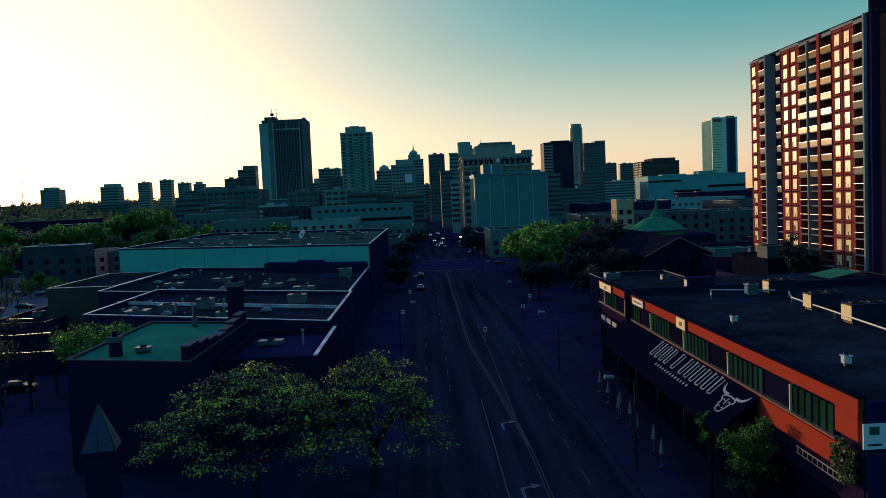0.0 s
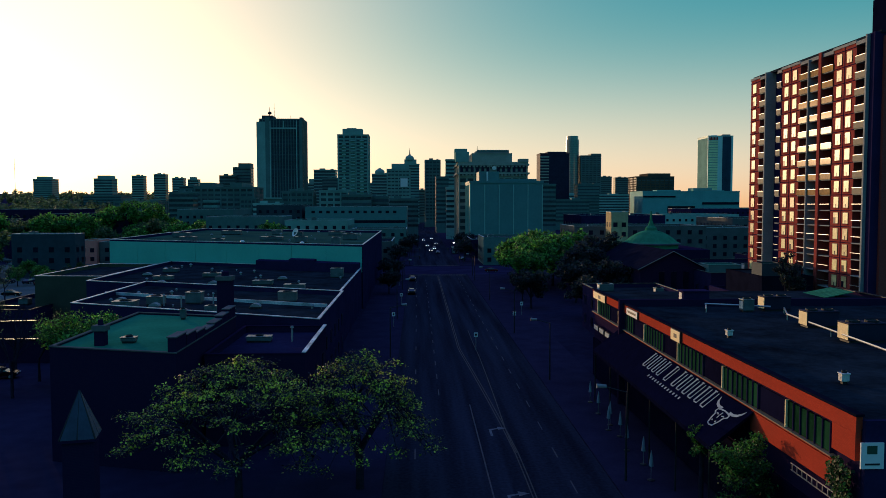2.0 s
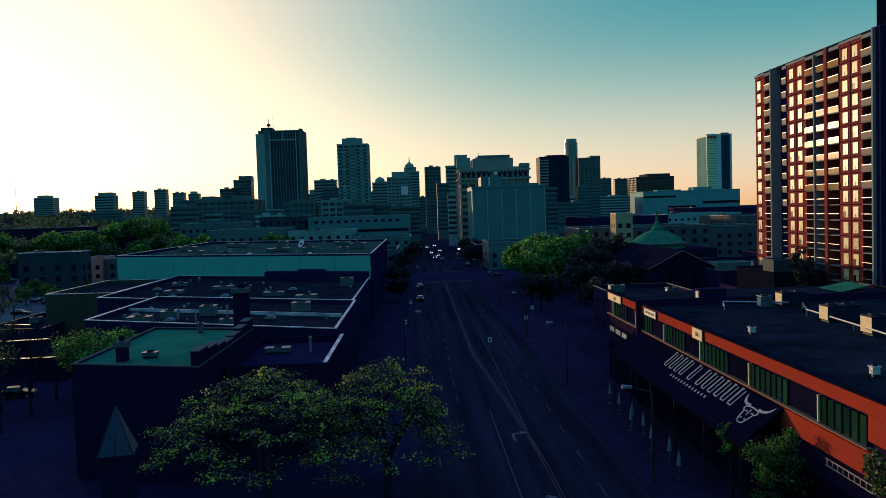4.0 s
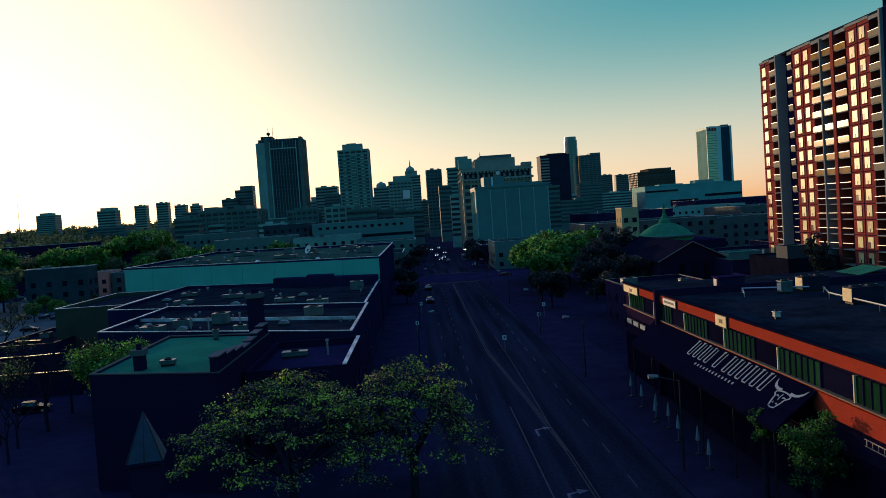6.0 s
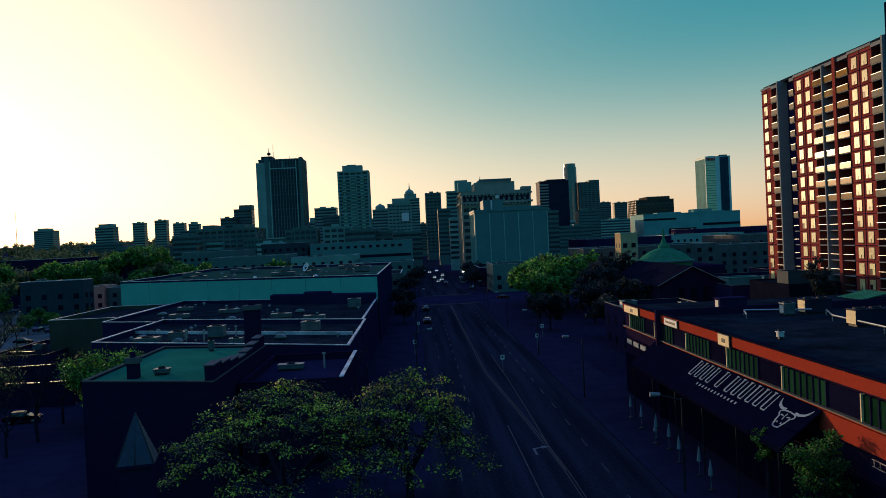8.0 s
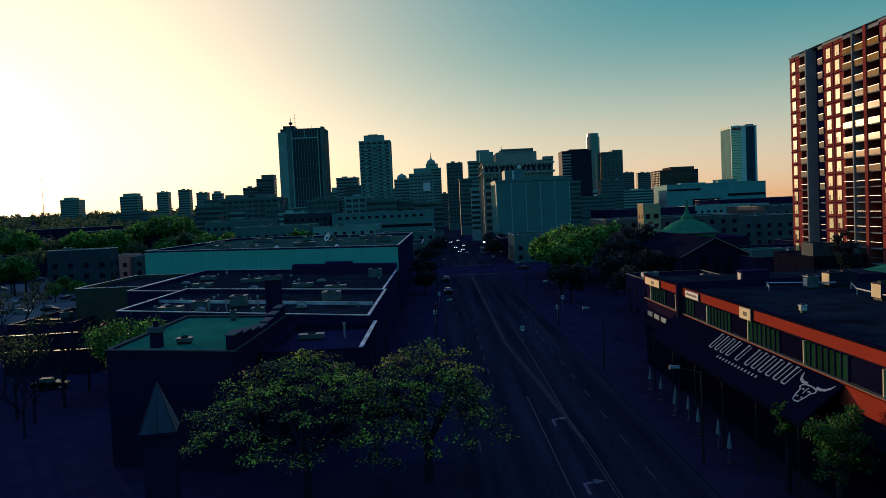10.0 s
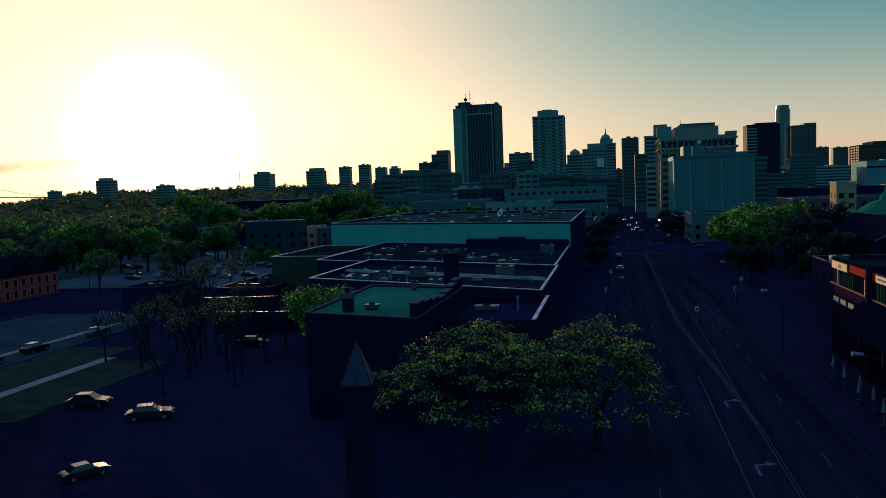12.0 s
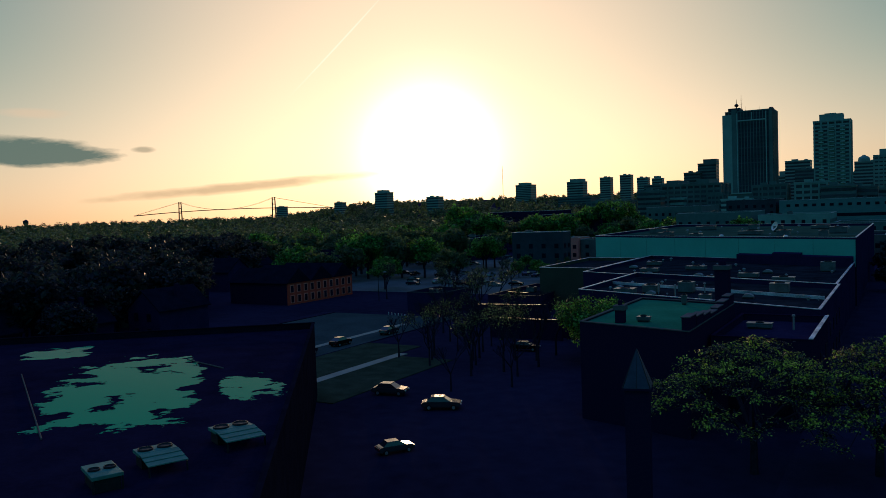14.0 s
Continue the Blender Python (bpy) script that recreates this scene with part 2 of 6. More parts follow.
# Base raised so the colour itself carries pink light on the brick.
BRICK_PINK = brick_mat("pink_lit_brick", (0.9, 0.28, 0.23), (0.85, 0.24, 0.19), (0.6, 0.3, 0.24))
# Saturated red stands in for warm glow on the house front.
BRICK_GLOW = brick_mat("glow_red_brick", (0.74, 0.13, 0.08), (0.64, 0.1, 0.06), (0.4, 0.12, 0.09))
STONE = mat("pale_stone", (0.3, 0.3, 0.24), 0.85, vary=0.2, scale=0.3, grain=3)
GLASS = glass_mat("window_glass", (0.02, 0.025, 0.03), coat=0.4)
GLASS_DK = glass_mat("dark_window_glass", (0.008, 0.009, 0.02), 0.3, spec=0.05, coat=0.02)
# Pale curtains, with the low sun's gold put into their colour.
GLASS_SUN = glass_mat("sunlit_curtain_glass", (0.82, 0.62, 0.28), 0.31, spec=0.085, coat=0.015)
# Gold base stands in for sun reflected by the balcony panels.
PANEL = glass_mat("sun_gold_balcony_panel", (0.31, 0.155, 0.032), 0.17, vary=0.5, spec=0.008, coat=0.0)
GLASS_CLEAR = glass_mat("clear_door_glass", (0.02, 0.022, 0.03), 0.1, vary=0.3, spec=0.4, coat=0.3)
PANE_DK = mat("tinted_dark_pane", (0.007, 0.007, 0.024), 0.85, vary=0.3, scale=0.6, grain=2, bump=0.02, per_piece=0.5)
PANE_GR = mat("tinted_green_pane", (0.012, 0.05, 0.024), 0.85, vary=0.4, scale=0.6, grain=2, bump=0.02, per_piece=0.6)
GLASS_TW = glass_mat("tower_window_glass", (0.035, 0.055, 0.06), 0.35, vary=0.5, spec=0.15, coat=0.05)
NIGHT_WALL = mat("black_cladding", (0.02, 0.02, 0.042), 0.7, vary=0.4, scale=0.2, grain=0.8)
NAVY_GLASS = mat("navy_glazing", (0.02, 0.05, 0.075), 0.4, vary=0.3, scale=0.1, grain=0.8)
# Bright yellow-green base replaces sky mirrored in the hotel's glass.
GLASS_PALE = mat("reflected_sky_glazing", (0.85, 0.8, 0.4), 0.45, vary=0.15, scale=0.1, grain=0.8)
TOWER_DK = mat("dark_tower_cladding", (0.088, 0.158, 0.14), 0.6, vary=0.3, scale=0.08, grain=0.6)
TOWER_NV = mat("navy_tower_cladding", (0.03, 0.05, 0.062), 0.7, vary=0.35, scale=0.1, grain=0.6)
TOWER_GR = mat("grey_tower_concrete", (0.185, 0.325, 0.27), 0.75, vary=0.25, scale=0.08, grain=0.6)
TOWER_LT = mat("pale_tower_concrete", (0.25, 0.43, 0.36), 0.75, vary=0.25, scale=0.08, grain=0.6)
TOWER_BL = mat("blue_grey_cladding", (0.096, 0.215, 0.2), 0.55, vary=0.15, scale=0.1, grain=0.8)
TOWER_BR = mat("brown_tower_brick", (0.075, 0.06, 0.045), 0.8, vary=0.25, scale=0.1, grain=0.8)
# Hotel white raised in the base to look like mirrored sky.
TOWER_WH = mat("sky_bright_tower_cladding", (0.55, 0.72, 0.6), 0.5, vary=0.12, scale=0.1, grain=0.8)
COPPER = mat("green_copper", (0.04, 0.2, 0.1), 0.76, vary=0.3, scale=0.5, grain=4)
# Near-black base puts shade into sunward roofs, walls and copings.
SLATE = mat("shade_black_cover", (0.008, 0.009, 0.02), 0.8, vary=0.4, scale=0.5, grain=5)
METAL = mat("galvanised_metal", (0.42, 0.43, 0.42), 0.4, 0.7, vary=0.2, scale=1.0, grain=8)
METAL_W = mat("white_enamel", (0.6, 0.58, 0.52), 0.45, vary=0.15, scale=1.0, grain=8)
METAL_D = mat("dark_metal", (0.03, 0.032, 0.035), 0.5, 0.4, vary=0.3, scale=1.0, grain=8)
# Near-black navy puts shade into the colour of the awning and machine room.
CANVAS = mat("shade_navy_black", (0.003, 0.004, 0.017), 0.9, vary=0.3, scale=1.2, grain=10)
CANVAS_L = mat("pale_canvas", (0.24, 0.27, 0.28), 0.9, vary=0.2, scale=1.2, grain=10)
SIGN_W = mat("white_sign", (0.75, 0.73, 0.66), 0.5, vary=0.08, scale=1.0, grain=6)
# Sign cream, golden enough to carry sunlight on the roof units' ends.
SIGN_Y = mat("cream_sign_sunlit_gold", (0.82, 0.64, 0.33), 0.5, vary=0.08, scale=1.0, grain=6)
LETTER = mat("grey_lettering", (0.24, 0.31, 0.34), 0.7, vary=0.25, scale=2.0, grain=8)
BARK = mat("bark", (0.026, 0.022, 0.036), 0.9, vary=0.4, scale=2.0, grain=10, bump=0.5)
# Leaf colours run from shaded black to sunlit flecks, picked at random.
LEAF = leaf_mat("fresh_lit_shaded_leaves", (0.01, 0.014, 0.024), (0.76, 0.9, 0.07), 0.2, (0.93, 1.36))
LEAF_B = leaf_mat("bright_leaves", (0.025, 0.08, 0.015), (0.17, 0.52, 0.08))
PATIO = leaf_mat("deep_green_leaves", (0.008, 0.03, 0.01), (0.07, 0.28, 0.05))
LEAF_Y = leaf_mat("young_leaves", (0.02, 0.04, 0.02), (0.17, 0.28, 0.1))
# One evergreen's leaves, and a shaded copy of the dark leaves below.
LEAF_N = leaf_mat("evergreen_and_shaded_leaves", (0.013, 0.018, 0.026), (0.03, 0.055, 0.04))
# Leaf tones raised so that the colour carries haze over the trees.
LEAF_D = leaf_mat("haze_lifted_leaves", (0.04, 0.075, 0.035), (0.15, 0.23, 0.08))
TYRE = mat("tyre_rubber", (0.015, 0.015, 0.015), 0.9, vary=0.2)
LAMP_GLOW = bpy.data.materials.new("lit_lamp")
LAMP_GLOW.use_nodes = True
LAMP_GLOW.node_tree.nodes["Principled BSDF"].inputs["Emission Color"].default_value = (1.0, 0.95, 0.85, 1)
LAMP_GLOW.node_tree.nodes["Principled BSDF"].inputs["Emission Strength"].default_value = 4.0
TAIL = mat("red_lens", (0.4, 0.02, 0.02), 0.3, vary=0.1)


def wet_roof():
    """A dark flat roof with rainwater standing in its dips; the water's green stands in for reflected sky."""
    m = mat("wet_tar_roof", (0.012, 0.011, 0.032), 0.95, vary=0.4, scale=0.3, grain=3)
    nt = m.node_tree
    L = nt.links.new
    p = nt.nodes["Principled BSDF"]
    co = nt.nodes.new("ShaderNodeTexCoord")
    mp = nt.nodes.new("ShaderNodeMapping")
    mp.inputs["Scale"].default_value = (0.24, 0.3, 0.2)
    L(co.outputs["Object"], mp.inputs[0])
    ns = nt.nodes.new("ShaderNodeTexNoise")
    ns.inputs["Scale"].default_value, ns.inputs["Detail"].default_value, ns.inputs["Roughness"].default_value = 1.0, 7, 0.62
    L(mp.outputs[0], ns.inputs[0])
    turn = nt.nodes.new("ShaderNodeMapping")          # puddles turned to fit their outline in the camera's view
    turn.inputs["Rotation"].default_value = (0, 0, radians(-11))
    L(co.outputs["Object"], turn.inputs[0])
    sep = nt.nodes.new("ShaderNodeSeparateXYZ")
    L(turn.outputs[0], sep.inputs[0])
    dips = None
    for cx, cy, rx, ry in ((7.4, 0.6, 6.0, 14.0), (17.2, -4.2, 2.6, 5.2), (-1.2, 23.6, 3.4, 4.4)):
        sq = []
        for o, c, r in ((0, cx, rx), (1, cy, ry)):
            a = node(nt, "ShaderNodeMath", {"operation": "SUBTRACT"}, _1=c)
            L(sep.outputs[o], a.inputs[0])
            b = node(nt, "ShaderNodeMath", {"operation": "DIVIDE"}, _1=r)
            L(a.outputs[0], b.inputs[0])
            k = node(nt, "ShaderNodeMath", {"operation": "POWER"}, _1=4.0)
            ab = node(nt, "ShaderNodeMath", {"operation": "ABSOLUTE"})
            L(b.outputs[0], ab.inputs[0]); L(ab.outputs[0], k.inputs[0])
            sq.append(k)
        add = node(nt, "ShaderNodeMath", {"operation": "ADD"})
        L(sq[0].outputs[0], add.inputs[0]); L(sq[1].outputs[0], add.inputs[1])
        if dips:
            mn = node(nt, "ShaderNodeMath", {"operation": "MINIMUM"})
            L(dips.outputs[0], mn.inputs[0]); L(add.outputs[0], mn.inputs[1])
            dips = mn
        else:
            dips = add
    lev = node(nt, "ShaderNodeMath", {"operation": "MULTIPLY_ADD"}, _1=8.0)
    L(ns.outputs[0], lev.inputs[0]); L(dips.outputs[0], lev.inputs[2])
    ramp = nt.nodes.new("ShaderNodeMapRange")
    ramp.inputs[1].default_value, ramp.inputs[2].default_value, ramp.inputs[3].default_value, ramp.inputs[4].default_value = 4.6, 4.7, 1.0, 0.0
    L(lev.outputs[0], ramp.inputs[0])
    for name, dry, wet in (("Roughness", 0.95, 0.08), ("Specular IOR Level", 0.0, 0.001)):
        rr = nt.nodes.new("ShaderNodeMapRange")
        rr.inputs[3].default_value, rr.inputs[4].default_value = dry, wet
        L(ramp.outputs[0], rr.inputs[0])
        L(rr.outputs[0], p.inputs[name])
    old = [n for n in nt.nodes if n.bl_idname == "ShaderNodeMix"][0]
    sky_green = node(nt, "ShaderNodeMix", {"blend": "MIX"})
    # Reflected sky is put into the water's base colour.
    sky_green.inputs[7].default_value = (0.005, 0.36, 0.16, 1)
    L(ramp.outputs[0], sky_green.inputs[0]); L(old.outputs[2], sky_green.inputs[6])
    L(sky_green.outputs[2], p.inputs["Base Color"])
    bump = [n for n in nt.nodes if n.bl_idname == "ShaderNodeBump"][0]
    dry = nt.nodes.new("ShaderNodeMapRange")
    dry.inputs[3].default_value, dry.inputs[4].default_value = 0.2, 0.0
    L(ramp.outputs[0], dry.inputs[0])
    L(dry.outputs[0], bump.inputs["Strength"])
    return m


WET = wet_roof()


# ---- building blocks ----
def box(bm, x0, x1, y0, y1, z0, z1):
    v = [bm.verts.new((x, y, z)) for x in (x0, x1) for y in (y0, y1) for z in (z0, z1)]
    for f in ((0, 1, 3, 2), (4, 6, 7, 5), (0, 4, 5, 1), (2, 3, 7, 6), (0, 2, 6, 4), (1, 5, 7, 3)):
        bm.faces.new([v[i] for i in f])
    return bm


def rod(bm, a, b, r0, r1=None, seg=8):
    a, b = Vector(a), Vector(b)
    r1 = r0 if r1 is None else r1
    q = (b - a).to_track_quat("Z", "Y")
    rings = []
    for p, r in ((a, r0), (b, r1)):
        rings.append([bm.verts.new(p + q @ Vector((r * math.cos(i * 2 * math.pi / seg), r * math.sin(i * 2 * math.pi / seg), 0))) for i in range(seg)])
    for i in range(seg):
        bm.faces.new((rings[0][i], rings[0][(i + 1) % seg], rings[1][(i + 1) % seg], rings[1][i]))
    bm.faces.new(rings[0][::-1])
    bm.faces.new(rings[1])
    return bm


def turned(bm, profile, seg=24):
    """A turned form: rings of (radius, height)."""
    rings = [[bm.verts.new((r * math.cos(i * 2 * math.pi / seg), r * math.sin(i * 2 * math.pi / seg), z)) for i in range(seg)] for r, z in profile]
    for a, b in zip(rings, rings[1:]):
        for i in range(seg):
            bm.faces.new((a[i], a[(i + 1) % seg], b[(i + 1) % seg], b[i]))
    bm.faces.new(rings[-1])
    bm.faces.new(rings[0][::-1])
    return bm


def prism(bm, profile, y0, y1):
    """A profile of (x, z), drawn out along y."""
    a = [bm.verts.new((x, y0, z)) for x, z in profile]
    b = [bm.verts.new((x, y1, z)) for x, z in profile]
    n = len(profile)
    for i in range(n):
        bm.faces.new((a[i], a[(i + 1) % n], b[(i + 1) % n], b[i]))
    bm.faces.new(a[::-1])
    bm.faces.new(b)
    return bm


def finish(bm, name, material, bevel=0.0, smooth=False):
    bmesh.ops.recalc_face_normals(bm, faces=bm.faces)
    if bevel:
        bmesh.ops.bevel(bm, geom=bm.edges[:], offset=bevel, segments=1, affect="EDGES")
    me = bpy.data.meshes.new(name)
    bm.to_mesh(me)
    bm.free()
    me.materials.append(material)
    if smooth:
        me.shade_smooth()
    return me


def thing(name, x, y, z, label, category, group="", rz=0, kind=""):
    ob = new(name)
    ob.empty_display_size = 0.5
    ob.matrix_basis = pose(x, y, z, 0, 0, rz)
    return tagged(ob, label, category, group, kind)


def part(name, bm, material, parent, label="", bevel=0.0, smooth=False, at=None):
    """One mesh under a thing or part; bm may be a mesh that others share."""
    me = bm if isinstance(bm, bpy.types.Mesh) else finish(bm, name, material, bevel, smooth)
    ob = new(name, me)
    ob.parent = parent
    if at:
        ob.location = at
    if label:
        tagged(ob, label)
    return ob


def solid(name, bm, material, label, category="", kind="structure", group="", bevel=0.0):
    return tagged(new(name, finish(bm, name, material, bevel)), label, category, group, kind)


def bb(*boxes):
    bm = bmesh.new()
    for b in boxes:
        box(bm, *b)
    return bm


# ---- ground, road, pavements ----
ROAD_L, ROAD_R, FRONT_L, FRONT_R = -4.0, 15.3, -12.4, 22.4


def sheet(x0, x1, y0, y1, z):
    bm = bmesh.new()
    bm.faces.new([bm.verts.new(p) for p in ((x0, y0, z), (x1, y0, z), (x1, y1, z), (x0, y1, z))])
    return bm


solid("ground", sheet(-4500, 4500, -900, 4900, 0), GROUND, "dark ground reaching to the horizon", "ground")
solid("road", bb((ROAD_L, ROAD_R, -80, 262, -0.3, 0.02), (-2.5, 14.5, 296, 1200, -0.3, 0.02)), ROAD, "dark asphalt city street with worn wheel tracks and painted-in sheen", "road")
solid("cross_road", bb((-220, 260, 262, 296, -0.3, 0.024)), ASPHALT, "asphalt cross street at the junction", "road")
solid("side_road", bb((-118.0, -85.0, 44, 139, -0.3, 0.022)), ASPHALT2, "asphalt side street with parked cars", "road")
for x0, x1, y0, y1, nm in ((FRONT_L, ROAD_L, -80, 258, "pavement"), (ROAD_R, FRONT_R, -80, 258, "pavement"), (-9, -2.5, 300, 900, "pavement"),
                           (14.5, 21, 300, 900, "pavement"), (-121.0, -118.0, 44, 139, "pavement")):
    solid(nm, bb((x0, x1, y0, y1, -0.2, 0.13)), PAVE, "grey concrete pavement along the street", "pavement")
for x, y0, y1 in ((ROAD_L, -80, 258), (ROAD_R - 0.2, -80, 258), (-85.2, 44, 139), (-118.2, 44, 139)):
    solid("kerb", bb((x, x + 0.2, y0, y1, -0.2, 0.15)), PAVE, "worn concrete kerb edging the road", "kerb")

solid("pavement", bb((-92.4, -91.0, 60, 128, 0.0, 0.06)), PATH_C, "pale strip of pavement behind the parked cars", "pavement")
# Both verges stop short where the sunlit patch they imitate ends.
solid("verge", bb((-85.0, -74.2, 58, 106, -0.2, 0.1)), GRASS, "rough grass verge beside the side street", "verge")
solid("path", bb((-74.2, -72.4, 66, 99, -0.2, 0.13)), PATH_C, "pale concrete path beside the drive", "path")
solid("verge", bb((-72.4, -63.0, 68, 97, -0.2, 0.1)), GRASS, "rough grass between the path and the yard", "verge")
# Asphalt made paler, in place of light and haze over the car park.
solid("car_park", bb((-200.0, -92.0, 182, 310, -0.2, 0.06)), mat("haze_pale_asphalt", (0.11, 0.13, 0.125), 0.9, vary=0.4, scale=0.1, grain=2), "worn asphalt car park before the brick building", "car park")


def curve_strip(points, w, z):
    bm = bmesh.new()
    rows = []
    for i, p in enumerate(points):
        a, b = Vector(points[max(0, i - 1)]), Vector(points[min(len(points) - 1, i + 1)])
        d = (b - a).normalized()
        n = Vector((-d.y, d.x)) * w / 2
        rows.append([bm.verts.new((p[0] - n.x, p[1] - n.y, z)), bm.verts.new((p[0] + n.x, p[1] + n.y, z))])
    for r, s in zip(rows, rows[1:]):
        bm.faces.new((r[0], r[1], s[1], s[0]))
    return bm


def swing(y):          # the centre lines bend where the turning lane opens
    return 8.2 - 2.6 * max(0.0, min(1.0, (y - 72) / 55)) ** 1.2


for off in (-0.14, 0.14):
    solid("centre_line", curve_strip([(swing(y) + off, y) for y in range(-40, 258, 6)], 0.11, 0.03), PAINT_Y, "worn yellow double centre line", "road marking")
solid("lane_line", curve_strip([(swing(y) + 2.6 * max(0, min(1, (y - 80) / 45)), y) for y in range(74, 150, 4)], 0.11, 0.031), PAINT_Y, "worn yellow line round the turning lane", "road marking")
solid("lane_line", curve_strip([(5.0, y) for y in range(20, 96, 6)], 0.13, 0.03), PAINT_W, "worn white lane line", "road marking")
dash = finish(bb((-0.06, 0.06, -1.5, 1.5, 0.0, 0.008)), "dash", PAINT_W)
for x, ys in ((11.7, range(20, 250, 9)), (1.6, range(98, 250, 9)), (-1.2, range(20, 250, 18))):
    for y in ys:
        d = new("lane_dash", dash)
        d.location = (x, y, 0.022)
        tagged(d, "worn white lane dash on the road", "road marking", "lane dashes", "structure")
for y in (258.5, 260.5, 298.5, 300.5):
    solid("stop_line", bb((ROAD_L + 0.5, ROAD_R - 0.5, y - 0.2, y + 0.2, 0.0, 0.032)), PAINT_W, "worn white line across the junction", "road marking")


def turn_arrow(x, y):
    bm = bmesh.new()
    for pts in (((-0.12, -1.6), (0.12, -1.6), (0.12, 0.5), (-0.12, 0.5)), ((-0.12, 0.5), (0.12, 0.5), (0.9, 0.95), (0.9, 1.2), (-0.12, 0.8)),
                ((0.8, 0.55), (1.7, 1.15), (0.8, 1.65))):
        bm.faces.new([bm.verts.new((a, b, 0)) for a, b in pts])
    ob = solid("turn_arrow", bm, ARROW_W, "worn white turning arrow painted on the road", "road marking")
    ob.location = (x, y, 0.034)


turn_arrow(6.4, 81.0)
turn_arrow(6.2, 62.5)


# ---- towers of the skyline ----
def tower(name, x0, x1, y, top, label, wall, depth=None, storey=3.2, band=0.5, ribs=0, rib_mat=None, glass=None, base=0.0, crown=(), group="", cat="tower", piers_side=0):
    """A tall building: body, a window band on each storey, upright ribs, a roof edge and the storeys on its roof."""
    w = x1 - x0
    d = depth or w * 0.8
    t = thing(name, (x0 + x1) / 2, y, base, label, cat, group)
    hx, h = w / 2, top - base
    part("wall", bb((-hx, hx, 0, d, 0, h)), wall, t)
    n = max(1, int(h / storey))
    s = h / n
    if band:
        me = finish(bb((-hx - 0.12, hx + 0.12, -0.12, d + 0.12, 0, s * band)), "window_band", glass or GLASS_TW)
        for i in range(n):
            if base + i * s > 6:
                part("window_band", me, None, t, at=(0, 0, i * s + s * 0.28))
    if ribs:
        rw = max(0.35, w / ribs * 0.22)
        me = finish(bb((-rw / 2, rw / 2, -0.45, 0.1, 0, h + 0.6)), "rib", rib_mat or wall)
        for i in range(ribs + 1):
            part("rib", me, None, t, at=(-hx + rw / 2 + (w - rw) * i / ribs, 0, 0))
        for sgn in (-1, 1):
            k = max(2, int(ribs * d / w))
            mes = finish(bb((-0.45, 0.1, -rw / 2, rw / 2, 0, h + 0.6)) if sgn < 0 else bb((-0.1, 0.45, -rw / 2, rw / 2, 0, h + 0.6)), "rib", rib_mat or wall)
            for i in range(1, k + 1):
                part("rib", mes, None, t, at=(sgn * hx, d * i / k - rw / 2, 0))
    part("roof_edge", bb((-hx - 0.3, hx + 0.3, -0.3, d + 0.3, h + 0.004, h + 1.0)), rib_mat or wall, t)
    if not crown and w > 12:          # small plant rooms on a plain roof
        q = (int(abs(x0) * 7 + y) % 5) / 10
        part("plant_room", bb((-hx + w * (0.15 + q * 0.4), -hx + w * (0.4 + q * 0.4), d * 0.3, d * 0.6, h + 1.004, h + 2.6)), wall, t)
        part("roof_box", bb((hx - w * 0.25, hx - w * 0.12, d * 0.2, d * 0.4, h + 1.004, h + 2.0)), wall, t)
    for a, b, c, dd, hh in crown:          # across from, to (0..1), back from, to, height
        part("roof_storey", bb((-hx + a * w, -hx + b * w, c * d, dd * d, h + 1.0, h + 1.0 + hh)), wall, t)
    return t


def mast(parent, x, y, z, h, r=0.25):
    bm = bmesh.new()
    rod(bm, (x, y, z), (x, y, z + h), r, r * 0.3, 6)
    for k in range(1, 4):
        rod(bm, (x - r * 4, y, z + h * k / 4.2), (x + r * 4, y, z + h * k / 4.2), r * 0.35, seg=5)
    part("antenna", bm, METAL_D, parent)


a = tower("office_tower", -148.6, -108.2, 760, 102, "tall dark office tower with upright ribs and roof antennas", TOWER_NV, 30, 3.4, 0.3, 15, TOWER_DK, crown=((0.05, 0.3, 0.1, 0.7, 3.2), (0.93, 0.995, 0.0, 0.4, 1.2)))
part("corner_shaft", bb((-22.6, -14.5, -1.2, 26, 0, 100)), TOWER_GR, a, "paler corner shaft")
part("corner_shaft", bb((-14.496, -10.6, -1.0, 10, 0, 104.6)), TOWER_DK, a)
part("roof_screen", bb((-10.5, 15.0, -0.8, 1.4, 93.6, 94.6)), TOWER_LT, a, "pale band under the roof")
part("edge_pier", bb((17.6, 19.8, -1.0, 3, 0, 102)), TOWER_DK, a)
part("inner_pier", bb((-10.4, -9.6, -0.9, 0.2, 28, 101)), TOWER_LT, a)
part("inner_pier", bb((14.2, 15.0, -0.9, 0.2, 28, 101)), TOWER_LT, a)
part("inner_pier", bb((2.2, 2.8, -0.9, 0.2, 94.7, 101)), TOWER_LT, a)
part("podium", bb((-26, 26, -30, -0.6, 0, 28)), TOWER_DK, a)
part("canopy", bb((-27, 28, -31, -1.3, 28.004, 29.0)), TOWER_LT, a, "pale podium roof edge")
mast(a, -8.5, 14, 103, 16, 0.3)
mast(a, -5.0, 14, 103, 5, 0.15)
mast(a, 7.0, 14, 103, 5, 0.15)
bm = bmesh.new()
turned(bm, [(0.3, 104.5), (0.4, 108), (1.6, 108.4), (2.0, 109.6), (1.2, 110.6), (0.3, 111.0), (0.2, 115)], 10)
part("dish_antenna", bm, METAL_D, a, at=(-12.4, 12, 0))
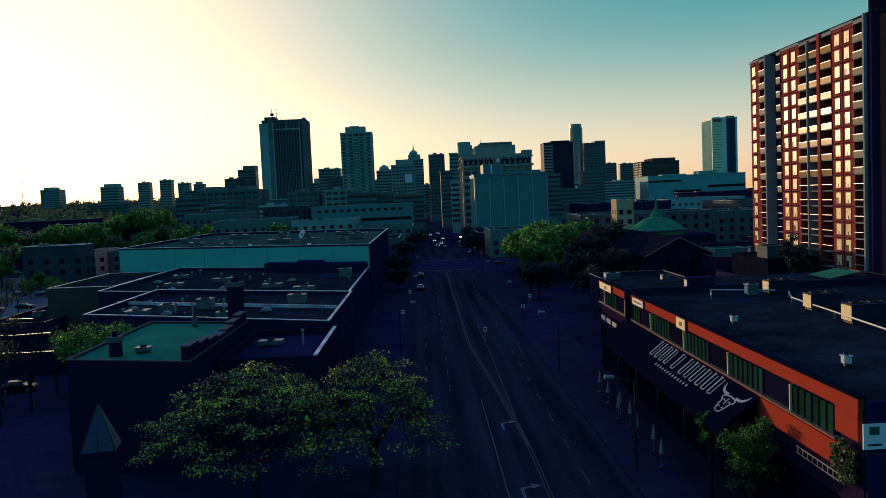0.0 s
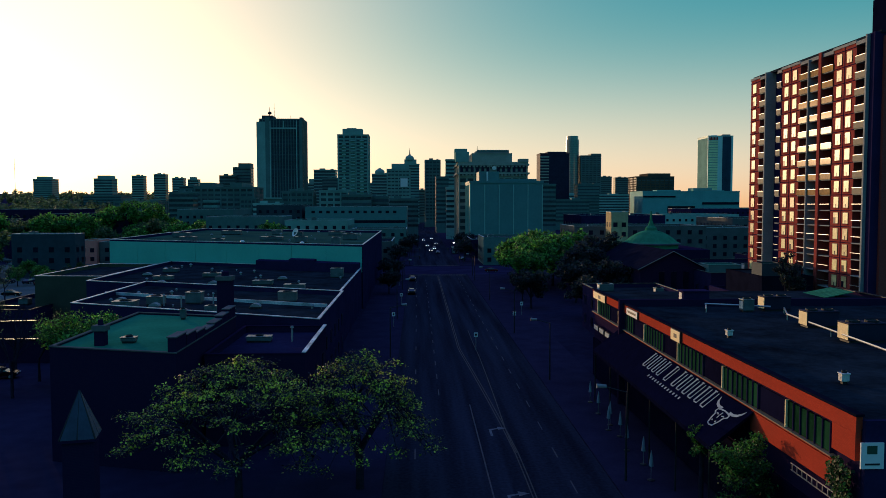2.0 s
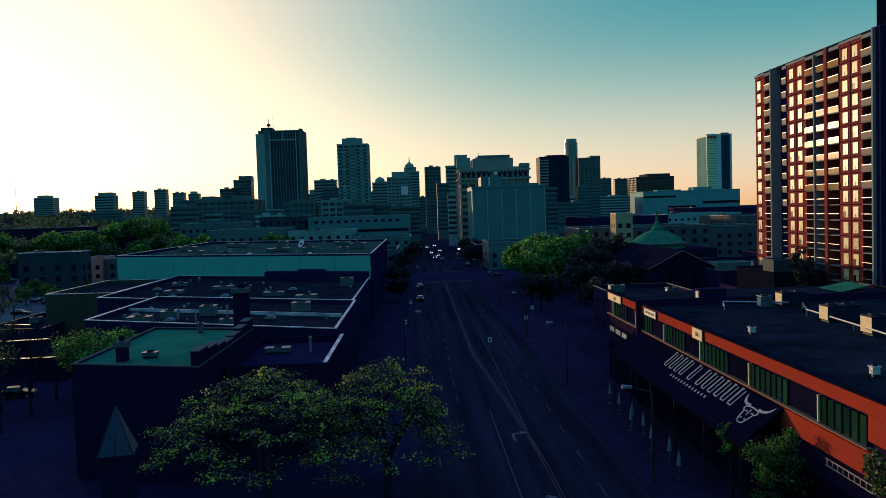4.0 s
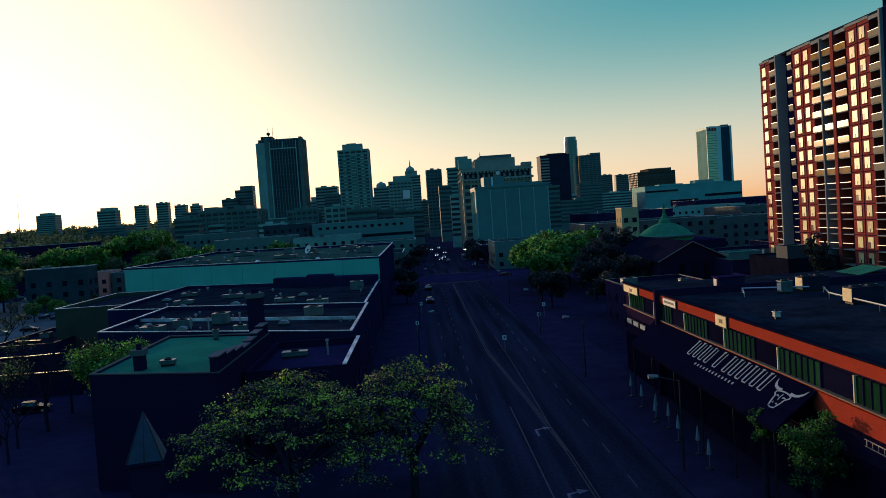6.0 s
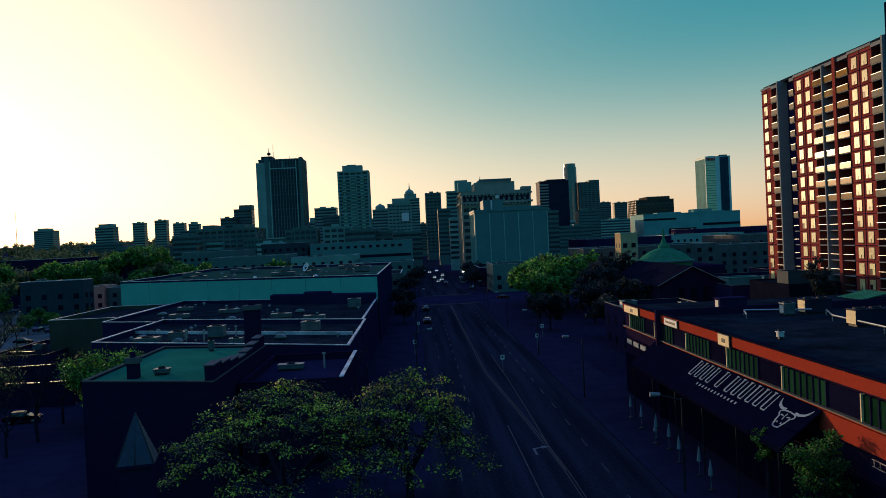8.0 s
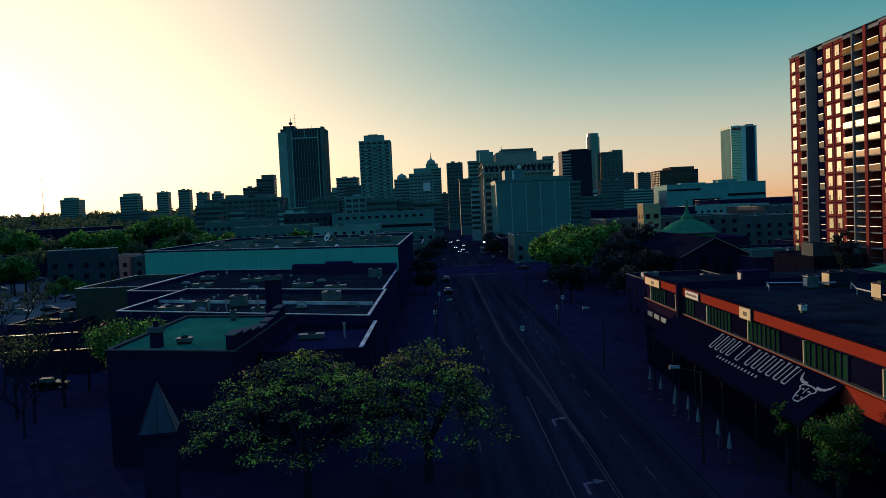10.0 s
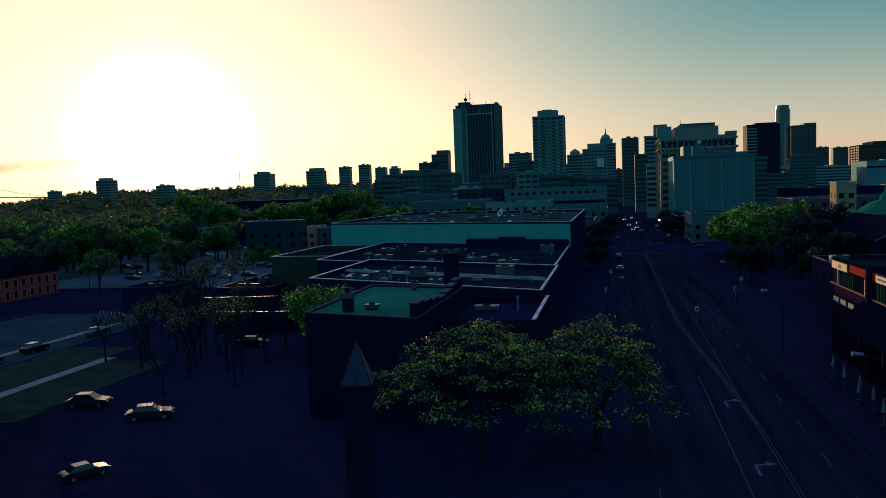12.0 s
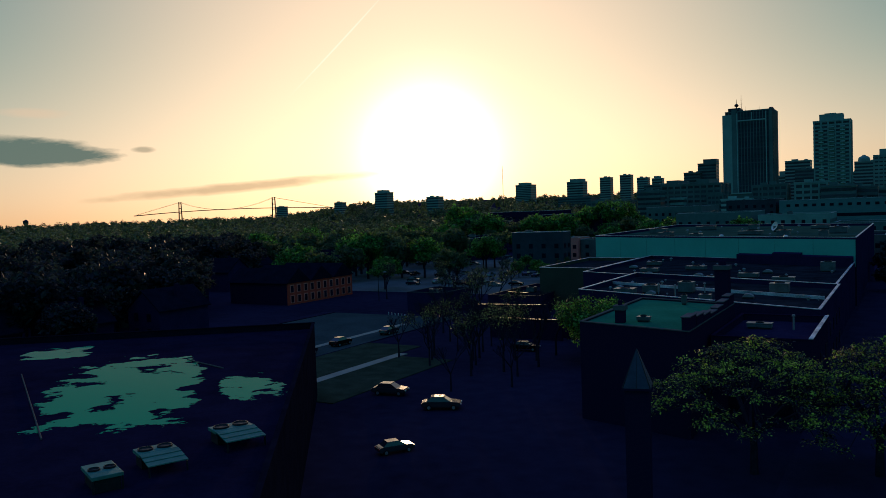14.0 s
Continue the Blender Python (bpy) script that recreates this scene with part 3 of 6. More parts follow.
b = tower("apartment_tower", -68.9, -42.6, 690, 81.5, "slender grey apartment tower with rows of balconies", TOWER_GR, 18, 2.9, 0.5, 5, TOWER_GR, crown=((0.16, 0.8, 0.1, 0.8, 4.8), (0.3, 0.6, 0.2, 0.6, 5.6)))
bal = finish(bb((-1.7, 1.7, -1.3, 0, 0, 0.9)), "balcony", TOWER_LT)
for i in range(26):
    for x in (-7.6, 0, 7.6) if i % 5 else (0, 7.6):
        part("balcony", bal, None, b, at=(x, -0.46, 4 + i * 2.9))
def skyline(rows):
    for x0, x1, y, top, lab, wl, kw in rows:
        tower("office_building" if wl is not TOWER_GR else "apartment_block", x0, x1, y, top, lab, wl, cat="building", group="skyline buildings", **kw)


skyline((
    (-116, -92, 900, 60.5, "mid-rise concrete block between the towers", TOWER_GR, {}),
    (-102, -85, 860, 50, "low concrete office block downtown", TOWER_DK, {}),
    (-194, -175.6, 850, 61, "grey slab block beside the tall tower", TOWER_DK, {"crown": ((0.3, 1, 0, 1, 4),)}),
    (-206, -190, 840, 52, "dark slab-shaped block of flats", TOWER_DK, {}),
    (-166, -122, 600, 35, "long dark low block of flats", TOWER_DK, {"crown": ((0.1, 0.3, 0, 1, 3), (0.6, 0.8, 0, 1, 3)), "ribs": 9}),
    (-240, -205, 640, 25, "long dark low block of flats", TOWER_DK, {"ribs": 8}),
    (-660, -628, 1400, 66, "distant slab of flats against the evening sky", TOWER_GR, {"crown": ((0.2, 0.7, 0, 1, 4),)}),
    (-398, -376, 1000, 54, "distant block of flats with a stepped roof", TOWER_GR, {"crown": ((0.2, 0.9, 0, 1, 3.5),)}),
    (-407, -362, 990, 33, "low dark apartment block on the skyline", TOWER_DK, {}),
))
skyline((
    (-387, -371.5, 1100, 61, "thin distant tower of flats", TOWER_GR, {}),
    (-357.5, -342, 1100, 63, "thin distant tower of flats", TOWER_GR, {}),
    (-333, -318, 1100, 58, "distant grey block of flats", TOWER_GR, {}),
    (-312, -298, 1100, 56, "distant grey block of flats", TOWER_GR, {"crown": ((0.2, 0.7, 0, 1, 3),)}),
    (-294, -262, 1000, 45, "low dark distant block of flats", TOWER_DK, {}),
    (-51.4, -32.5, 900, 56, "old stone office building with a domed roof", TOWER_GR, {}),
    (-31, -8, 800, 57, "pale stepped downtown office building", TOWER_GR, {"band": 0.35, "ribs": 6, "crown": ((0.2, 0.95, 0, 0.8, 5),)}),
    (-19.9, 1.5, 920, 68, "old stone tower with a cupola", TOWER_GR, {"crown": ((0.2, 0.85, 0.1, 0.9, 5),)}),
    (6.9, 22.1, 800, 66, "narrow dark downtown office tower", TOWER_DK, {"ribs": 4}),
))
skyline((
    (14, 24, 640, 44, "narrow dark downtown office building", TOWER_DK, {}),
    (24, 43.6, 700, 61, "stepped grey downtown office tower", TOWER_GR, {"crown": ((0.4, 0.95, 0, 0.8, 9),)}),
    (18, 30, 520, 33, "grey office building on the street", TOWER_LT, {}),
    (285.8, 321.6, 1400, 107, "dark glass tower of a riverside complex", TOWER_DK, {"ribs": 5, "crown": ((0.5, 1, 0, 1, 3),)}),
    (320.7, 340.6, 1400, 70, "distant dark residential tower block", TOWER_DK, {}),
    (347.6, 369.5, 1400, 68.5, "distant dark residential tower block", TOWER_DK, {}),
    (301.6, 354.3, 1100, 60, "brown brick apartment block with a stepped roof", TOWER_BR, {"ribs": 8, "crown": ((0.3, 0.9, 0, 1, 4),)}),
    (62, 96, 560, 36, "low dark office building behind the blue block", TOWER_DK, {}),
))
skyline((
    (180, 265, 1000, 34, "low pale downtown office building", TOWER_LT, {}),
    (96, 150, 700, 26, "low dark commercial building", TOWER_DK, {}),
))


r7 = random.Random(27)
skyline([(x, x + r7.uniform(9, 20), r7.uniform(490, 590), r7.uniform(22, 31), "small downtown building among its taller neighbours", r7.choice((TOWER_DK, TOWER_DK, TOWER_GR, TOWER_LT)), {"ribs": r7.choice((0, 0, 4))})
         for x in (-172, -152, -128, -112, -94, -80, -62, -47, -33, -20)])
skyline((
    (-132, -108, 960, 47, "grey mid-rise behind the tall towers", TOWER_GR, {"crown": ((0.1, 0.5, 0, 1, 5),)}),
    (-2, 14, 1000, 40, "dark mid-rise at the end of the street", TOWER_DK, {}),
    (-70, -52, 980, 48, "grey mid-rise behind the slender tower", TOWER_GR, {}),
    (62, 78, 760, 50, "dark mid-rise behind the clock building", TOWER_NV, {"ribs": 4}),
    (100, 128, 820, 38, "grey-green office block downtown", TOWER_GR, {"crown": ((0.3, 0.7, 0, 1, 3),)}),
    (176, 200, 880, 44, "dark striped office block downtown", TOWER_DK, {"band": 0.35}),
))


def cupola(x, y, z, r, h, spire, label):
    t = thing("cupola", x, y, z, label, "dome")
    bm = bmesh.new()
    turned(bm, [(r, 0), (r, h * 0.4), (r * 0.95, h * 0.55), (r * 0.75, h * 0.8), (r * 0.3, h), (r * 0.25, h * 1.15)], 16)
    part("dome", bm, TOWER_GR, t, smooth=False)
    if spire:
        bm = bmesh.new()
        rod(bm, (0, 0, h * 1.1), (0, 0, h * 1.1 + spire), r * 0.16, 0.05, 6)
        part("spire", bm, TOWER_DK, t)


bd = thing("billboard", -14.0, 799.9, 40.0, "white billboard high on an office building", "billboard")
part("board", bb((-3.6, 3.6, -0.6, -0.46, 0, 8.5)), SIGN_W, bd)
part("frame", bb((-3.9, 3.9, -0.458, -0.3, -0.4, 8.9)), METAL_D, bd)
cupola(-43, 905, 57, 5.5, 5.5, 0, "grey dome on the roof of an old office building")
cupola(-9.5, 925, 73, 5, 6, 8, "stone cupola with a thin spire on a tower roof")

so = tower("office_building", 137.2, 170.2, 900, 79, "black office tower with its lit side as pale stripes", NIGHT_WALL, band=0, cat="building", group="skyline buildings", crown=((0.25, 0.9, 0, 1, 1.6),))
# Pale bands on the front's left third stand in for the lit side.
stripe = finish(bb((-16.4, -6.5, -0.5, 0.2, 0, 1.5)), "storey_band", STONE)
for i in range(21):
    part("storey_band", stripe, None, so, at=(0, 0, 9 + i * 3.3))
# the glass cylinder tower
g = thing("round_glass_tower", 273, 1412, 0, "tall round glass tower catching the sun", "tower")
bm = bmesh.new()
turned(bm, [(11.5, 0), (11.5, 136), (10.2, 136.1), (10.2, 142)], 24)
part("glass_wall", bm, glass_mat("tower_glass", (0.1, 0.16, 0.18), 0.12, spec=1.0), g, smooth=False)
ring = bmesh.new()
turned(ring, [(11.75, 0), (11.75, 0.7)], 24)
ring = finish(ring, "floor_ring", TOWER_DK)
for i in range(34):
    part("floor_ring", ring, None, g, at=(0, 0, 4 * i + 1))

# the old office building with a clock, and the blue-grey block before it
c = tower("clock_building", 22.1, 61, 450, 45.5, "old stone office building with a clock on its cornice", STONE, 40, 3.6, 0.55, 9, STONE, crown=((0.2, 0.78, 0.05, 0.8, 5.0), (0.26, 0.74, 0.1, 0.7, 6.3)))
part("cornice", bb((-20.5, 20.5, -1.1, 41, 39.6, 40.6)), STONE, c)
part("upper_cornice", bb((-20.3, 20.3, -0.9, 41, 44.5, 45.4)), STONE, c)
part("corner_tower", bb((-21.0, -13.5, -0.6, 7, 46.5, 52)), TOWER_GR, c)
bm = bmesh.new()
rod(bm, (0.5, -0.5, 43), (0.5, -1.4, 43), 1.1, seg=20)
part("clock", bm, SIGN_W, c, "round pale clock face")
arch = bmesh.new()
prism(arch, [(-0.8, 0), (0.8, 0), (0.8, 2.6), (0.55, 3.1), (0, 3.35), (-0.55, 3.1), (-0.8, 2.6)], -0.62, 0.1)
arch = finish(arch, "arched_window", NIGHT_WALL)
for i in range(13):
    part("arched_window", arch, None, c, at=(-17.6 + i * 2.93, 0, 41.0 if i not in (6,) else 36.0))
block = finish(bb((-0.45, 0.45, -1.3, 0.0, 0, 0.9)), "cornice_block", STONE)
for i in range(20):
    part("cornice_block", block, None, c, at=(-19 + i * 2.0, 0, 43.5))
    part("cornice_block", block, None, c, at=(-19 + i * 2.0, 0, 38.6))
part("side_gable", bb((14.5, 19.8, -0.9, 6, 46.5, 48.2)), STONE, c)
part("roof_rail", bb((-9, 9, 1.0, 1.3, 51.9, 53.2)), TOWER_DK, c)
mast(c, -8, 10, 52, 4, 0.15)
bl = tower("blue_block", 25.2, 61.8, 400, 33.4, "plain blue-grey clad office block with upright joints", TOWER_BL, 34, band=0)
joint = finish(bb((-0.22, 0.22, -0.3, 0, 0, 32.6)), "joint", TOWER_LT)
for i in range(6):
    part("joint", joint, None, bl, at=(-18.0 + i * 36.0 / 5, 0, 0))
sj = finish(bb((-0.3, 0, -0.2, 0.2, 0, 32.6)), "joint", TOWER_LT)
for i in range(1, 7):
    part("joint", sj, None, bl, at=(-18.3, i * 5.3, 0))
part("roof_storey", bb((-13.5, -3.5, 2, 20, 34.4, 39.2)), TOWER_BL, bl)
part("roof_storey", bb((-3.4, 16, 6, 24, 34.4, 35.6)), TOWER_BL, bl)
part("roof_sign", bb((-9.9, -9.2, -0.2, 0.6, 34.4, 39)), SIGN_W, bl)

# the white hotel tower and the long pale hall beneath it
w = tower("hotel_tower", 401, 436, 1100, 116, "tall white hotel tower with a glazed sunny side", TOWER_WH, 42, 3.5, 0.0)
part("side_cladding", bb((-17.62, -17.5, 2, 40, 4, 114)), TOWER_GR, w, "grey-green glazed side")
part("glazed_front", bb((-17.2, -4.0, -0.5, 0.2, 6, 110)), GLASS_PALE, w, "glazed front with reflected sky in its yellow-green colour")
floor_band = finish(bb((-17.0, -4.2, -0.62, -0.5, 0, 0.8)), "window_band", TOWER_GR)
for i in range(30):
    part("window_band", floor_band, None, w, at=(0, 0, 6 + i * 3.5))
part("dark_strip", bb((2.6, 14.5, -0.6, 0.2, 0, 116)), NAVY_GLASS, w, "dark blue glazed strip")
part("pale_pier", bb((8.3, 9.0, -1.0, -0.6, 0, 114)), NAVY_GLASS, w)
part("roof_storey", bb((3.6, 15, 4, 30, 117.004, 119)), NAVY_GLASS, w)
RED_SIGN = mat("red_sign", (0.5, 0.06, 0.04), 0.5)
for i in range(6):
    part("roof_sign", bb((-16 + i * 2.1, -14.6 + i * 2.1, -0.9, -0.3, 111, 114.6 + (i % 2) * 0.5)), RED_SIGN, w, "red sign without readable letters")
hall = tower("exhibition_hall", 282.3, 405.6, 1000, 38, "long pale hall with a curved dark stripe", mat("pale_teal_cladding", (0.13, 0.36, 0.32), 0.7, vary=0.15, scale=0.1, grain=0.8), 60, band=0)
for i, (x0, x1, z0, z1) in enumerate(((-61, -20, 31, 33), (-30, 5, 12, 20), (14, 61, 14, 17), (14, 61, 22, 25))):
    part("window_band", bb((x0, x1, -0.5, 0.1, z0, z1)), GLASS_DK, hall)
part("roof_storey", bb((6, 30, 10, 30, 39, 43)), TOWER_GR, hall)

# ---- low city between the crossing and the towers ----
rnd = random.Random(4)


def low_block(x0, x1, y0, y1, h, label, wall, roof=ROOF_TAR, cap=CAP, windows=True, units=2, name="shop_building", cat="building", group="", base=0, rz=0, skew=0.0, par=0.7):
    """A flat-roofed building: walls, a sunk roof inside a parapet with metal coping, windows and roof units. skew: how
    far its cross walls are sheared back to fit the camera's view.
    """
    t = thing(name, (x0 + x1) / 2, (y0 + y1) / 2, base, label, cat, group, rz)
    hx, hy, p = (x1 - x0) / 2, (y1 - y0) / 2, 0.24

    def sb(*b):
        bm = bb(b)
        for v in bm.verts:
            v.co.y += skew * (hx - v.co.x)
        return bm

    lo = h - par - 0.2
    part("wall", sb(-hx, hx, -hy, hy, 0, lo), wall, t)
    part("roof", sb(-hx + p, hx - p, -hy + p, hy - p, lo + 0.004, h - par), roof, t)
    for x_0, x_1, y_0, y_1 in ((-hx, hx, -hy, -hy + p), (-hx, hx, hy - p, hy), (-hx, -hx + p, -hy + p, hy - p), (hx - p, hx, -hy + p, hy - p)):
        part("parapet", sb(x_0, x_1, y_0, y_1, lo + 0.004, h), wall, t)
        part("coping", sb(x_0 - 0.06, x_1 + 0.06, y_0 - 0.06, y_1 + 0.06, h + 0.004, h + 0.1), cap, t)
    if windows:
        n = max(2, int(2 * hx / 4))
        me = finish(bb((-0.75, 0.75, -0.08, 0.04, 0, 1.6)), "window", GLASS_DK)
        ms = finish(bb((-0.08, 0.04, -0.75, 0.75, 0, 1.6)), "window", GLASS_DK)
        for k in range(max(1, int((h - 1) / 3.4))):
            for i in range(n):
                part("window", me, None, t, at=(-hx + 2 * hx * (i + 0.5) / n, -hy + skew * 2 * hx * (1 - (i + 0.5) / n), 1.2 + k * 3.4))
            m = max(2, int(2 * hy / 5))
            for i in range(m):
                side = 1 if x1 < 5 else -1
                o = part("window", ms, None, t, at=(side * hx, -hy + 2 * hy * (i + 0.5) / m + (skew * 2 * hx if side < 0 else 0), 1.2 + k * 3.4))
                o.rotation_euler = (0, 0, 0 if side < 0 else math.pi)
    for i in range(units):
        roof_unit((x0 + x1) / 2 + rnd.uniform(-0.7, 0.7) * hx, (y0 + y1) / 2 + rnd.uniform(-0.7, 0.7) * hy, base + h - 0.7, rnd.uniform(1.2, 2.6), rnd.uniform(1.2, 2.2), rnd.uniform(0.8, 1.6))
    return t


def roof_unit(x, y, z, w, d, h, body=None, rz=0, fans=1, label="grey metal air-conditioning unit on a roof"):
    t = thing("air_conditioner", x, y, z, label, "air conditioner", "roof air conditioners", rz)
    part("skid", bb((-w / 2 + 0.1, w / 2 - 0.1, -d / 2 + 0.1, d / 2 - 0.1, 0, 0.18)), METAL_D, t)
    part("casing", bb((-w / 2, w / 2, -d / 2, d / 2, 0.184, h)), body or UNIT, t, bevel=0.03)
    part("grille", bb((-w / 2 - 0.02, -w / 2 + 0.02, -d / 2 + 0.15, d / 2 - 0.15, 0.35, h - 0.15)), METAL_W, t)
    part("lid", bb((-w / 2 - 0.05, w / 2 + 0.05, -d / 2 - 0.05, d / 2 + 0.05, h + 0.004, h + 0.07)), body or UNIT_LID, t)
    for i in range(fans):
        bm = bmesh.new()
        cx = -w / 2 + w * (i + 0.5) / fans
        r = min(w / fans, d) * 0.36
        turned(bm, [(r, 0), (r, 0.14), (r * 0.85, 0.16), (r * 0.8, 0.05)], 14)
        part("fan_grille", bm, METAL_D, t, at=(cx, 0, h + 0.074))
    return t


def low_city(rows):
    for x0, x1, y0, y1, h, lab, wl in rows:
        low_block(x0, x1, y0, y1, h, lab, wl, group="low city buildings")


low_city((
    (-86, -62, 428, 460, 22.5, "dark office block with a pale roof slab", TOWER_NV), (-31, -6, 372, 400, 11.5, "three-storey grey shop building with a row of windows", TOWER_DK),
    (-62, -33, 372, 410, 15.5, "grey-green flat-roofed shop building", TOWER_GR), (-100, -66, 380, 420, 17, "low grey commercial building with a pale roof edge", TOWER_DK),
    (-30, -10.5, 302, 340, 9, "low corner shop beyond the crossing", CONCRETE_D), (-62, -32, 304, 345, 8, "low dark shop building", DARK_WALL),
    (-100, -66, 306, 350, 8.5, "low dark flat-roofed warehouse", DARK_WALL), (-210, -170, 300, 340, 10, "flat-roofed dark brick building", BRICK_DARK),
))
low_city((
    (24, 46, 302, 330, 10.5, "low corner building with a pale green fascia", TOWER_DK), (50, 80, 310, 350, 9, "dark flat-roofed shop building", DARK_WALL),
    (22, 40, 340, 385, 8, "brick shop building on the street", BRICK_DARK), (58, 108, 300, 330, 14.6, "grey flat-roofed school building", CONCRETE_D),
    (112, 142, 330, 360, 13, "low grey flat-roofed building", CONCRETE_D), (150, 200, 380, 430, 16, "low grey flat-roofed building", CONCRETE_D), (85, 130, 420, 470, 17, "dark flat-roofed commercial building", DARK_WALL),
    (140, 210, 520, 580, 16, "pale flat-roofed retail store", TOWER_LT), (220, 300, 640, 700, 19, "dark flat-roofed warehouse building", DARK_WALL), (160, 230, 300, 345, 9, "grey flat-roofed warehouse building", CONCRETE_D),
))
low_city((
    (-190, -150, 420, 470, 18, "dark brick apartment building", BRICK_DARK), (-260, -215, 500, 540, 20, "dark brick apartment building", BRICK_DARK), (-140, -108, 470, 520, 20, "grey flat-roofed office building", TOWER_DK),
))
deck_ = low_block(-60, -6.5, 425, 470, 21.5, "long flat-roofed car park with a row of openings", TOWER_BL, units=3, windows=False, name="car_park_building", group="low city buildings")
hole = finish(bb((-0.9, 0.9, -0.08, 0.04, 0, 1.3)), "opening", GLASS_DK)
for i in range(12):
    part("opening", hole, None, deck_, at=(-22.5 + i * 3.9, -22.5, 18.2))
for z_ in (4.0, 8.5, 13.0):
    part("open_deck", bb((-26, 26, -22.58, -22.46, z_, z_ + 1.5)), GLASS_DK, deck_, "dark open parking deck")
# Cream tower with the sun's gold put into its stucco colour.
low_block(67.5, 73.5, 282, 290, 20, "square cream tower of the school building", mat("sunlit_cream_stucco", (0.5, 0.38, 0.2), 0.8), windows=True, units=0, name="stair_tower", group="low city buildings")

# ---- the white-walled store and the low roofs before it ----
K = 0.47          # shear of the left-hand buildings, set to fit the camera's view


def back(x, y, edge=-12.9):
    return y + K * (edge - x)


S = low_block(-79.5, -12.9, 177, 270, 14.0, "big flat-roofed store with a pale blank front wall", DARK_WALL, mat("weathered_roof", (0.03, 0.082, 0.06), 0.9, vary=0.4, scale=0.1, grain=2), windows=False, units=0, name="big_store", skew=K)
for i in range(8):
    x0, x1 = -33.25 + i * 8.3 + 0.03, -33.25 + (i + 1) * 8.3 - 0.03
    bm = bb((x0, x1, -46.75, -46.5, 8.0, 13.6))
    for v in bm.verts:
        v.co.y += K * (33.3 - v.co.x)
    part("cladding_panel", bm, WHITE_WALL, S, "pale cladding with its teal shade in the colour")
for x, y, w, d, h in ((-70, 212, 5, 3, 1.3), (-62, 194, 4, 3, 1.0), (-52, 190, 3, 2, 0.8), (-40, 205, 6, 3, 0.9), (-30, 195, 3, 2.4, 1.5), (-20, 186, 2.0, 2, 1.8), (-19, 215, 4, 3, 1.6), (-60, 236, 6, 3, 1.2), (-45, 240, 3, 3, 1.4), (-26, 245, 5, 3, 1.0), (-35, 222, 2.4, 2, 1.6)):
    roof_unit(x, back(x, y), 13.3, w, d, h)
ds = thing("satellite_dish", -35.5, back(-35.5, 221), 13.3, "white satellite dish on a flat roof", "satellite dish")
bm = bmesh.new()
rod(bm, (0, 0, 0), (0, 0, 1.3), 0.12, 0.1)
part("stand", bm, METAL_D, ds)
bm = bmesh.new()
turned(bm, [(0.15, 0), (0.8, 0.15), (1.3, 0.5), (1.33, 0.53), (0.8, 0.22), (0.1, 0.08)], 18)
dd = part("dish", bm, SIGN_W, ds, at=(0, -0.15, 1.5))
dd.rotation_euler = (radians(68), 0, radians(-50))
for x, y in ((-43.0, 181), (-27.5, 180)):
    bm = bmesh.new()
    turned(bm, [(0.3, 0), (0.3, 0.5), (0.55, 0.55), (0.5, 0.85), (0.2, 1.05)], 12)
    tagged(new("roof_vent", finish(bm, "roof_vent", SIGN_W)), "white domed vent near a roof edge", "vent", "white roof vents").location = (x, back(x, y), 13.3)
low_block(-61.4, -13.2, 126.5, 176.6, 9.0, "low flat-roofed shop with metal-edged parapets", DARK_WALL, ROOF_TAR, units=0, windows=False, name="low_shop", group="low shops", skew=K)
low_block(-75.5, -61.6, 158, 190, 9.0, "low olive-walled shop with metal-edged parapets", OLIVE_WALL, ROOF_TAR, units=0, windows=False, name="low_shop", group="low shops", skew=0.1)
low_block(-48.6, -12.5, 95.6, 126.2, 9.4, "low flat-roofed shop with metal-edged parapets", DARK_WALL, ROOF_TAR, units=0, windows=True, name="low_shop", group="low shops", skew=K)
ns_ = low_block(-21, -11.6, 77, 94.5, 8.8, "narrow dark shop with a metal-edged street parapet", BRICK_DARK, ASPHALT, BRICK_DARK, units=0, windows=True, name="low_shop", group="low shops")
part("street_coping", bb((4.4, 4.8, -8.75, 8.75, 8.904, 8.98)), CAP, ns_, "pale metal coping")
for x, y, z, w, d, h in ((-38, 104, 8.7, 2.2, 2, 1.2), (-41, 99, 8.7, 3, 2.2, 1.0), (-33, 108, 8.7, 2.2, 2, 1.6), (-20, 116, 8.7, 2.6, 2, 1.4), (-29, 140, 8.3, 3.5, 2, 0.8), (-50, 140, 8.3, 3.5, 2, 0.8),
                         (-22, 135, 8.3, 3.5, 2.0, 0.9), (-17, 160, 8.3, 2.5, 2.0, 1.8), (-42, 150, 8.3, 4, 2, 0.8), (-54, 156, 8.3, 3, 2, 0.8), (-18, 88, 8.1, 2.6, 1.2, 0.6), (-28, 100, 8.7, 1.6, 1.2, 0.9), (-34, 130, 8.3, 2, 2, 0.8)):
    roof_unit(x, back(x, y) if y > 95 else y, z, w, d, h)
# a raised roof part before the right end of the pale wall
bm = bb((-24.0, 0, 0, 4.2, 0, 2.0))
for v in bm.verts:
    v.co.y -= K * v.co.x
rp = thing("raised_roof", -13.4, 171.6, 8.304, "dark raised roof part against the store wall", "roof")
part("wall", bm, DARK_WALL, rp)
bm = bb((-16.0, -10, 0.1, 4.0, 2.004, 2.5))
for v in bm.verts:
    v.co.y -= K * v.co.x
part("roof_step", bm, DARK_WALL, rp)
# a low inner parapet across the middle roof
bm = bb((-17, 20, 0, 0.25, 0, 0.45))
for v in bm.verts:
    v.co.y += K * (20 - v.co.x)
